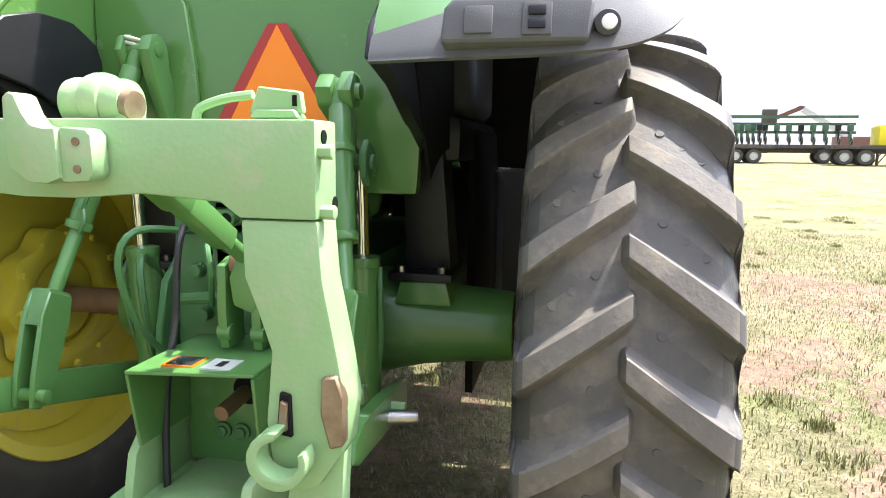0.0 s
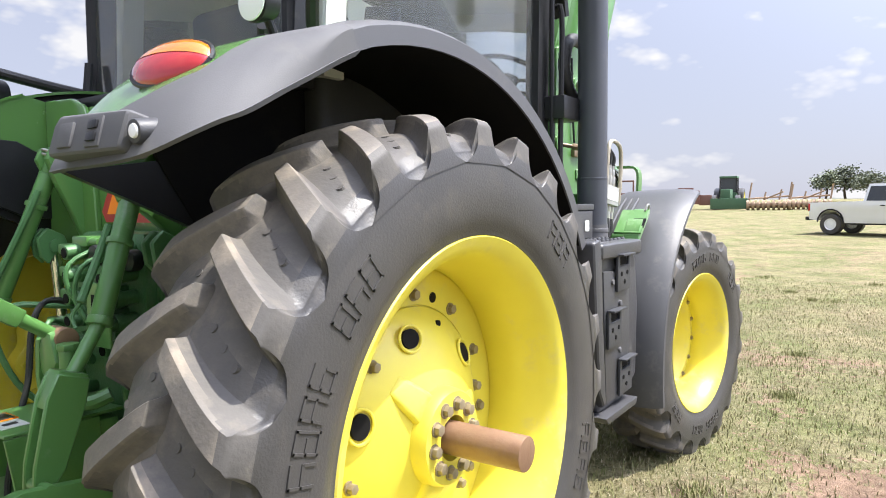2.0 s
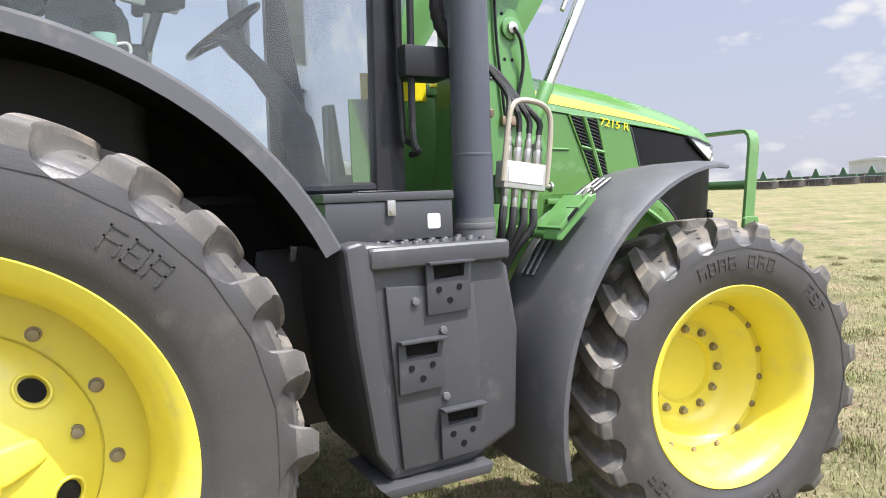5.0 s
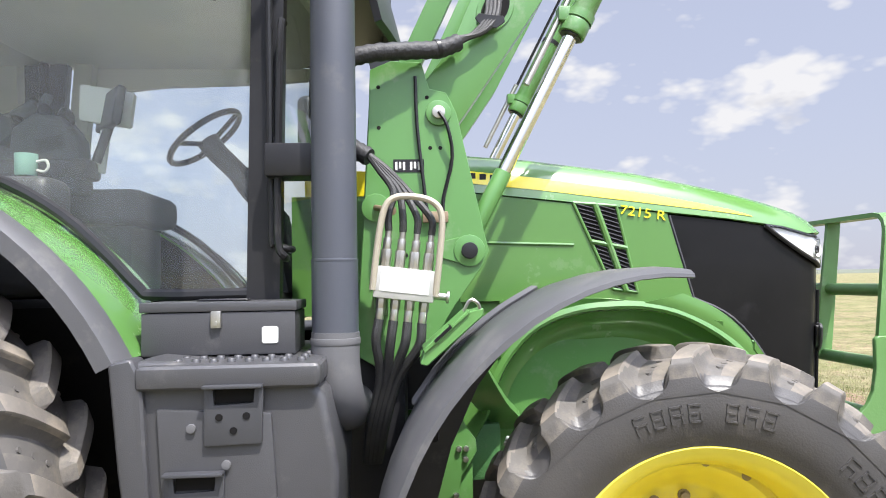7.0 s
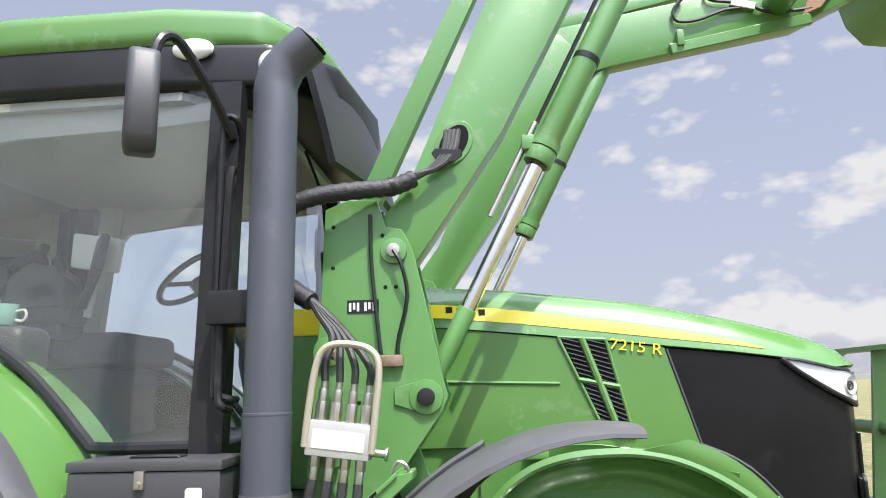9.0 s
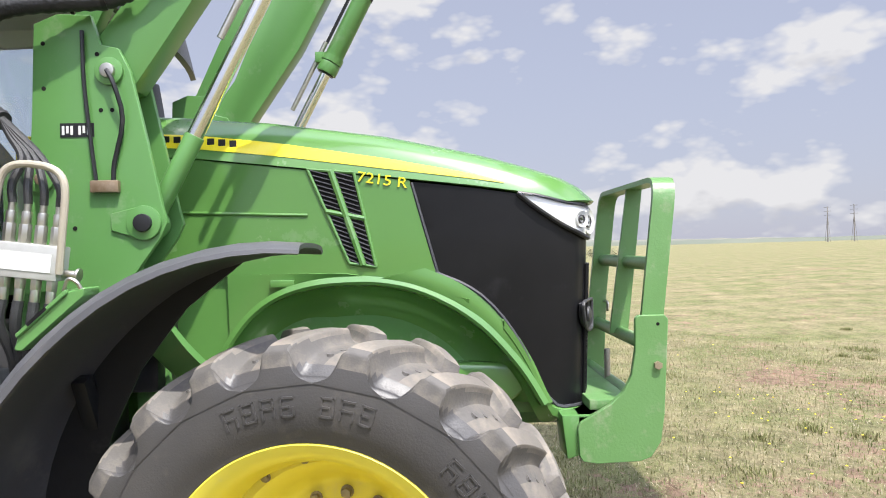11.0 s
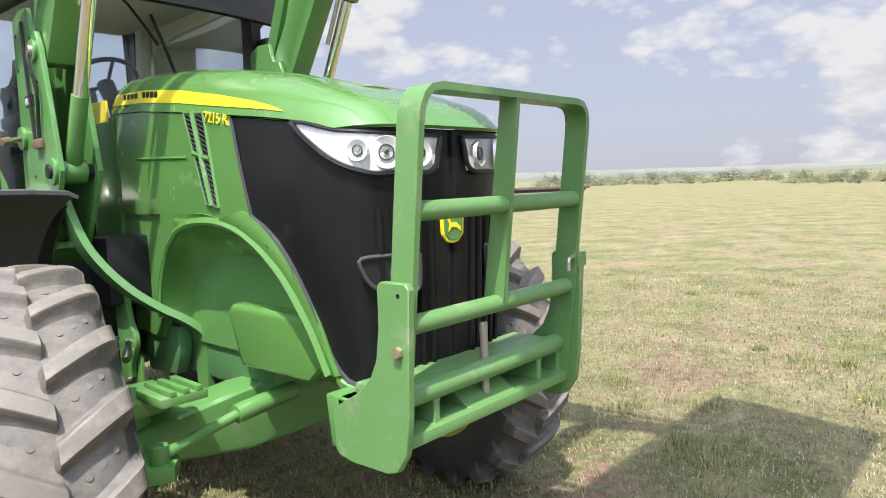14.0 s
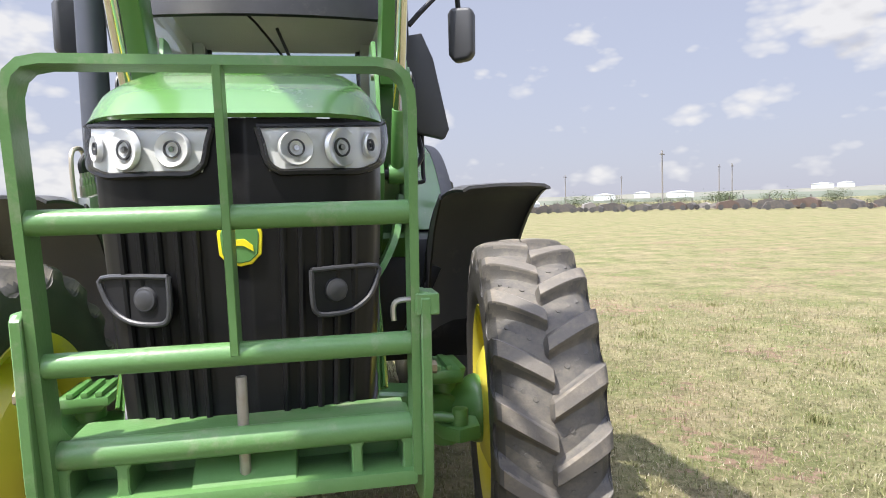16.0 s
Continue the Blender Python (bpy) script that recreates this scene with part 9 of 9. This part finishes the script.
def shape_thing(name, label, category, pieces, mat):
    t = thing(name, label, category)
    for pn, lo, hi in pieces:
        part(pn, box(bmesh.new(), lo, hi, 0.03), mat, t)
    return t


# row of machinery beyond the pickup
p = spot(14.0, 52)
stand(flatbed(14.0, "long dark flatbed trailer carrying a planter", (-6.0, -4.8, -3.6)), p, 82)
stand(planter(11.0, "green planter loaded on a flatbed trailer"), p + Vector((0.3, 0.3, 1.30)), -8)
p = spot(24.0, 50)
stand(flatbed(10.0, "dark flatbed trailer with twin wheels", (3.0, 4.2), "lowbed_trailer"), p, 80)
stand(shape_thing("yellow_hopper", "yellow steel hopper on a trailer", "hopper", (("hopper_body", (-3.0, -0.9, 0.0), (3.0, 0.9, 1.2)), ("hopper_lid", (-2.8, -0.8, 1.2), (2.8, 0.8, 1.3))), STRIPE), p + Vector((0.6, 0.0, 1.3)), -6)
p = spot(7.0, 50)
stand(flatbed(13.0, "dark flatbed trailer under a green planter", (-5.2, -4.0)), p, 86)
stand(planter(12.0, "green folded planter on a trailer"), p + Vector((0, 0, 1.3)), -5)
# raised marker bar with prongs
t = thing("folded_marker_bar", "dark folded implement wing with upright prongs", "implement")
part("wing_bar", slab(bmesh.new(), [(-3.2, 2.9), (3.2, 3.9), (3.2, 4.15), (-3.2, 3.2)], "y", -0.12, 0.12), DECK, t)
for k in range(10):
    x = -2.9 + 0.65 * k
    part("prong", box(bmesh.new(), (x - 0.06, -0.05, 3.1 + 0.155 * (x + 3.2)), (x + 0.06, 0.05, 4.0 + 0.13 * (x + 3.2) + 0.3 * (k % 3))), DECK, t)
part("wing_frame", slab(bmesh.new(), [(-0.8, 0.0), (0.8, 0.0), (0.3, 3.5), (-0.3, 3.5)], "y", -0.3, 0.3), DECK, t)
stand(t, spot(3.2, 55), 0)
# boom lift
t = thing("boom_lift", "orange and white boom lift folded above the trailers", "boom lift")
part("lower_boom", slab(bmesh.new(), [(0.0, 3.9), (3.6, 1.6), (3.8, 2.0), (0.2, 4.3)], "y", -0.2, 0.2), BARN, t)
part("upper_boom", slab(bmesh.new(), [(-1.7, 3.3), (-0.1, 4.0), (0.3, 4.3), (-0.1, 4.4), (-1.8, 3.6)], "y", -0.18, 0.18), FARRED, t)
part("basket", box(bmesh.new(), (-2.9, -0.4, 3.0), (-1.8, 0.4, 4.1), 0.02), DECK, t)
part("base", box(bmesh.new(), (2.6, -1.1, 0.4), (5.0, 1.1, 1.9), 0.05), FARRED, t)
for s in (1, -1):
    for x in (3.0, 4.6):
        rod_b = rod(bmesh.new(), (x, s * 1.0, 0.45), (x, s * 1.3, 0.45), 0.45, n=18)
        part("wheel", rod_b, RUBBER, t)
stand(t, spot(16.4, 60), -8)

stand(far_tractor("green tractor with a blade parked far off", FARGREEN), spot(-11.6, 64), 185)
stand(shape_thing("dozer_blade", "green wide blade before a far tractor", "blade", (("blade", (-1.5, -0.15, 0.1), (1.5, 0.15, 1.0)),), FARGREEN), spot(-11.6, 60.5), 0)
stand(far_tractor("small green tractor with an open cab frame far off", FARGREEN), spot(-21.7, 74), 200)
stand(shape_thing("red_baler", "dark red baler parked far off", "baler", (("baler_body", (-1.5, -1.0, 0.5), (0.6, 1.0, 1.7)), ("baler_chute", (0.6, -0.8, 0.4), (1.6, 0.8, 1.3)), ("axle", (-1.2, -1.1, 0.0), (-0.5, 1.1, 0.6)), ("baler_top", (-1.2, -0.7, 1.7), (0.1, 0.7, 1.95)), ("drawbar", (1.6, -0.1, 0.4), (2.6, 0.1, 0.6))), FARRED), spot(-14.4, 62), 15)
stand(shape_thing("red_loader", "red machine with an open frame far off", "machine", (("machine_body", (-1.5, -0.8, 0.5), (2.4, 0.8, 1.5)), ("roll_frame", (-0.9, -0.7, 1.5), (-0.75, 0.7, 2.9)), ("roll_frame", (0.5, -0.7, 1.5), (0.65, 0.7, 2.9)), ("roof_bar", (-0.9, -0.7, 2.8), (0.65, 0.7, 2.95))), FARRED), spot(-19.4, 78), 20)
HARROW = material("pale_rusty_harrow", (0.36, 0.27, 0.19), 0.8, second=(0.28, 0.19, 0.13), scale=3)
for az, d, w in ((-8.7, 60, 1.55), (-5.9, 61, 1.5)):
    t = thing("rolled_harrow", "rust-brown roller harrow with upright frame", "harrow", group="roller harrows")
    for y, r in ((-0.5, 0.42), (0.4, 0.36)):
        bm = bmesh.new()
        for k in range(9):
            x = -w + k * w / 4
            rod(bm, (x - 0.10, y, r), (x + 0.10, y, r), r, n=16)
        rod(bm, (-w, y, r), (w, y, r), 0.2, n=12)
        part("roller", bm, HARROW, t)
    for x, h in ((-w, 2.3), (-w * 0.3, 1.5), (w * 0.45, 1.7), (w, 2.1)):
        part("frame_post", rod(bmesh.new(), (x, 0, 0.4), (x + 0.25, 0.1, h), 0.07, n=8), HARROW, t)
    part("frame_bar", rod(bmesh.new(), (-w, 0, 0.95), (w, 0, 1.15), 0.07, n=8), HARROW, t)
    part("draw_bar", rod(bmesh.new(), (-w * 0.2, 0, 0.9), (w * 0.7, -0.8, 1.5), 0.06, n=8), HARROW, t)
    stand(t, spot(az, d), 8)
stand(shape_thing("grey_tank", "light grey tank on skids far off", "tank", (("tank_body", (-1.6, -0.8, 0.3), (1.6, 0.8, 1.7)), ("skid", (-1.8, -0.6, 0.0), (1.8, -0.4, 0.3))), BARN), spot(-16.6, 66), 0)
# disc harrow row
for k in range(6):
    t = thing("disc_harrow", "dark disc harrow section with green frame", "harrow", group="harrow row")
    part("harrow_frame", box(bmesh.new(), (-1.6, -0.1, 0.75), (1.6, 0.1, 0.95)), FARGREEN, t)
    part("harrow_bar", box(bmesh.new(), (-1.6, 0.7, 0.75), (1.6, 0.9, 0.9)), DECK, t)
    for j in range(8):
        x = -1.4 + 0.4 * j
        part("disc", rod(bmesh.new(), (x, 0.1, 0.35), (x + 0.05, 0.1, 0.35), 0.35, n=14), DECK, t)
    part("harrow_mast", slab(bmesh.new(), [(-0.5, 0.9), (0.5, 0.9), (0.1, 1.6), (-0.1, 1.6)], "y", -0.05, 0.05), FARGREEN, t)
    stand(t, spot(-34.5 + 1.75 * k, 66 + 2 * k), -20)
# barn
t = thing("barn", "pale grey sheet metal barn on the horizon", "building")
part("barn_wall", box(bmesh.new(), (-9, -6, 0), (9, 6, 4.3)), BARN, t)
part("barn_roof", slab(bmesh.new(), [(-9.3, 4.3), (0, 4.9), (9.3, 4.3), (9.3, 4.15), (-9.3, 4.15)], "y", -6.3, 6.3), BARN, t)
part("barn_door", box(bmesh.new(), (-2, -6.1, 0), (2, -6.0, 3.4)), BARN, t)
stand(t, spot(-26.3, 190), -24)


def tree(name, label, h, spread, seed, mat, trunk=True, group="", leaves=900, low=0.28):
    """A tapered trunk with limbs and a crown of many small leaf cards in uneven clumps, built at the origin."""
    r = random.Random(seed)
    t = thing(name, label, "tree" if trunk else "bush", group=group)
    tips = []
    bm = bmesh.new()
    if trunk:
        tube(bm, [(0, 0, -0.2), (0.05 * h * r.uniform(-1, 1), 0, h * 0.25), (0.06 * h * r.uniform(-1, 1), 0.03 * h, h * 0.55)], [0.035 * h, 0.026 * h, 0.016 * h], 8, 3)
    n = 14 if trunk else 9
    for k in range(n):
        a = 2 * math.pi * (k + r.random() * 0.6) / n
        z0 = h * r.uniform(low, 0.55) if trunk else 0.0
        rad = spread * r.uniform(0.35, 1.0)
        z1 = h * r.uniform(0.45, 0.97) * (1 - 0.25 * rad / spread) if trunk else h * r.uniform(0.25, 0.95) * (1 - 0.35 * rad / spread)
        tip = Vector((rad * math.sin(a), rad * math.cos(a), z1))
        tube(bm, [(0, 0, z0), (tip.x * 0.5, tip.y * 0.5, z0 + (z1 - z0) * 0.6), tip], [0.012 * h, 0.008 * h, 0.004 * h], 5, 3)
        tips.append(tip)
    part("trunk", bm, BARK, t)
    verts, faces = [], []
    for k in range(leaves):
        c = tips[r.randrange(len(tips))]
        sc = spread * 0.30
        p = c + Vector((r.gauss(0, sc), r.gauss(0, sc), r.gauss(0, sc * 0.75)))
        p.z = max(p.z, h * 0.06 + 0.05)
        e = Matrix.Rotation(r.random() * 6.3, 3, "Z") @ Matrix.Rotation(r.random() * 3.1, 3, "X")
        size = h * r.uniform(0.018, 0.042)
        i = len(verts)
        for q in ((-1, -0.5, 0), (0.2, -0.8, 0.2), (1, 0.1, 0), (0.1, 0.8, 0.25), (-0.8, 0.5, 0.1)):
            verts.append(p + e @ (Vector(q) * size))
        faces.append(tuple(range(i, i + 5)))
    me = bpy.data.meshes.new("crown")
    me.from_pydata([tuple(v) for v in verts], [], faces)
    me.materials.append(mat)
    ob = new("crown", me)
    ob.parent = t
    return t


for k, (az, d, h, w) in enumerate(((-4.7, 118, 5.0, 1.6), (-3.4, 120, 5.8, 2.1), (-1.9, 112, 4.3, 1.7), (-0.4, 116, 3.4, 1.2))):
    stand(tree("tree", "open tree, its green greyed for haze, at the far edge of the field", h, w, 20 + k, LEAF, leaves=1500), spot(az, d), 30 * k)
stand(tree("tree", "small tree beside the barn", 4.4, 2.3, 31, LEAF, leaves=1200), spot(-24.2, 170), 0)
big_bush = tree("bush", "dark round bush at the far edge of the field", 4.4, 2.6, 40, BUSH, False, leaves=1800)
stand(big_bush, spot(-79.5, 128), 0)
bush_a = tree("bush", "dark green bush at the field edge", 2.6, 2.1, 41, BUSH, False, "bushes along the field edge", 900)
stand(bush_a, spot(-76.2, 128), 0)
bush_b = tree("bush", "low pale bush at the field edge", 1.9, 1.7, 42, BUSH, False, "bushes along the field edge", 700)
stand(bush_b, spot(-73.2, 132), 0)
rr = random.Random(8)
line = [(-77.8, 127), (-74.6, 128), (-81.6, 130), (-82.6, 126)]
line += [(-85.0 - 0.75 * k + rr.uniform(-0.3, 0.3), 140 + rr.uniform(-8, 22)) for k in range(24)]
line += [(-104 - 0.9 * k, 210 + rr.uniform(-20, 20)) for k in range(22)]
line += [(-128 - 1.3 * k, 150 + rr.uniform(-20, 30)) for k in range(24)]
for k, (az, d) in enumerate(line):
    src = (bush_a, bush_b, bush_a)[k % 3]
    sc = rr.uniform(0.8, 1.25) * (1.0 if d < 180 else 1.35)
    at = spot(az, d)
    copy_thing(src, Matrix.Translation(at) @ Matrix.Rotation(rr.random() * 6, 4, "Z") @ Matrix.Scale(sc, 4))
copy_thing(big_bush, Matrix.Translation(spot(-143.6, 122)) @ Matrix.Scale(0.62, 4))

# trailer and scrap row behind the tractor
SCRAP = material("old_rusty_sheet", (0.12, 0.078, 0.058), 0.8, second=(0.085, 0.06, 0.048), scale=2, mix=0.7)
stand(flatbed(13.5, "long low flatbed trailer standing empty on its legs", (-5.6, -3.6)), Vector((-53.6, -34.2, ground_z(-53.6, -34.2))), 36.0)
rr = random.Random(15)
for k in range(34):
    az = -163 + 0.95 * k
    d = 104 + rr.uniform(-6, 8)
    w, hgt = rr.uniform(0.8, 2.2), rr.uniform(0.7, 1.7)
    mat = (DECK, POLE, SCRAP, DECK, POLE, SCRAP, DECK)[rr.randrange(7)]
    t = thing("scrap_machine", "rusty farm machine in a long row", "machine", group="row of old machines")
    part("machine_body", slab(bmesh.new(), [(-w, 0.2), (w, 0.2), (w * 0.9, hgt * 0.7), (w * 0.3, hgt), (-w * 0.7, hgt * 0.8)], "y", -0.7, 0.7), mat, t)
    part("machine_frame", box(bmesh.new(), (-w * 1.2, -0.1, 0.35), (w * 1.3, 0.1, 0.55)), DECK, t)
    part("machine_mast", box(bmesh.new(), (w * 0.2, -0.06, 0.4), (w * 0.2 + 0.12, 0.06, hgt + rr.uniform(0.1, 0.7))), DECK, t)
    for s in (-0.6, 0.6):
        part("wheel", rod(bmesh.new(), (s * w, -0.8, 0.4), (s * w, -0.6, 0.4), 0.4, n=14), RUBBER, t)
    stand(t, spot(az, d), -az + rr.uniform(-25, 25))
t = thing("rounded_shed", "pale rounded shed behind the machine row", "shed")
part("shed_body", slab(bmesh.new(), [(-4, 0), (4, 0), (3.8, 1.6), (2.6, 2.8), (0, 3.3), (-2.6, 2.8), (-3.8, 1.6)], "y", -5, 5), BARN, t)
stand(t, spot(-161.0, 135), -30)
for k, (az, d, w) in enumerate(((-155, 520, 16), (-152, 560, 12), (-149, 540, 20), (-139, 700, 18), (-137.5, 720, 14))):
    t = thing("far_shed", "small white far building on the rise", "building", group="far buildings")
    part("shed_wall", box(bmesh.new(), (-w / 2, -4, 0), (w / 2, 4, 4)), BARN, t)
    part("shed_roof", slab(bmesh.new(), [(-w / 2 - 0.5, 4), (0, 5.6), (w / 2 + 0.5, 4)], "y", -4.4, 4.4), BARN, t)
    p = spot(az, d)
    stand(t, Vector((p.x, p.y, 2.0 + (d - 500) * 0.03)), -az)


def power_pole(h, arms, label):
    t = thing("power_pole", label, "pole", group="poles")
    part("shaft", rod(bmesh.new(), (0, 0, -0.3), (0, 0, h), 0.016 * h, 0.010 * h, 10), POLE, t)
    for z in arms:
        part("cross_arm", box(bmesh.new(), (-0.10 * h, -0.06, h * z), (0.10 * h, 0.06, h * z + 0.15)), POLE, t)
    return t


for az, d, h in ((-148.2, 108, 9.5), (-143.6, 150, 9.0), (-144.6, 152, 9.0), (-157.0, 150, 8.0), (-152.5, 170, 8.0), (-96.9, 240, 11.0)):
    stand(power_pole(h, (0.93,), "tall thin power pole"), spot(az, d), 40)
mast = thing("radio_mast", "thin far radio mast beyond the field", "mast")
part("shaft", rod(bmesh.new(), (0, 0, -0.5), (0, 0, 34), 0.16, 0.10, 8), POLE, mast)
stand(mast, spot(2.4, 300), 0)
for az, d in ((-56.6, 420), (-58.3, 430)):
    t = power_pole(20.0, (0.75, 0.86, 0.97), "far lattice power pylon")
    for s in (1, -1):
        part("leg", rod(bmesh.new(), (s * 1.6, 0, -0.5), (0, 0, 15), 0.10, n=6), POLE, t)
    stand(t, spot(az, d), 30)

# low hills all round on the horizon
def hill_material(name, a, b):
    return material(name, a, 1.0, second=b, scale=0.012, mix=0.7, spec=0.0, detail=8)


HILL = hill_material("far_hills", (0.20, 0.19, 0.155), (0.145, 0.15, 0.13))
WOOD = hill_material("far_woods", (0.10, 0.115, 0.095), (0.14, 0.15, 0.12))
for name, dist, mat, base, amp, seed in (("hills", 1500.0, HILL, 2.0, 10.0, 2.0), ("far_woods", 760.0, WOOD, 1.0, 4.0, 7.0)):
    bm = bmesh.new()
    rows = [[], [], []]
    for k in range(361):
        a = 2 * math.pi * k / 360
        up = base + amp * (0.5 + 0.5 * noise.noise((math.sin(a) * 4.0, math.cos(a) * 4.0, seed))) + (1.5 if dist < 1000 else 3.0) * noise.noise((k * 0.9, 0, seed))
        behind = max(0.0, math.cos(a - radians(-135)))
        up += (14.0 * behind ** 2 if dist > 1000 else 3.0 * behind ** 3)
        ahead = max(0.0, math.cos(a))
        up += 3.0 * ahead
        for row, (dd, zz) in zip(rows, ((0.0, -14.0), (60.0, up * 0.8), (260.0, up))):
            row.append(((dist + dd) * math.sin(a), (dist + dd) * math.cos(a), zz))
    sheet(bm, rows)
    tagged(part(name, bm, mat), "low hazy hills on the horizon" if dist > 1000 else "thin dark line of far woods", "hills", kind="structure")
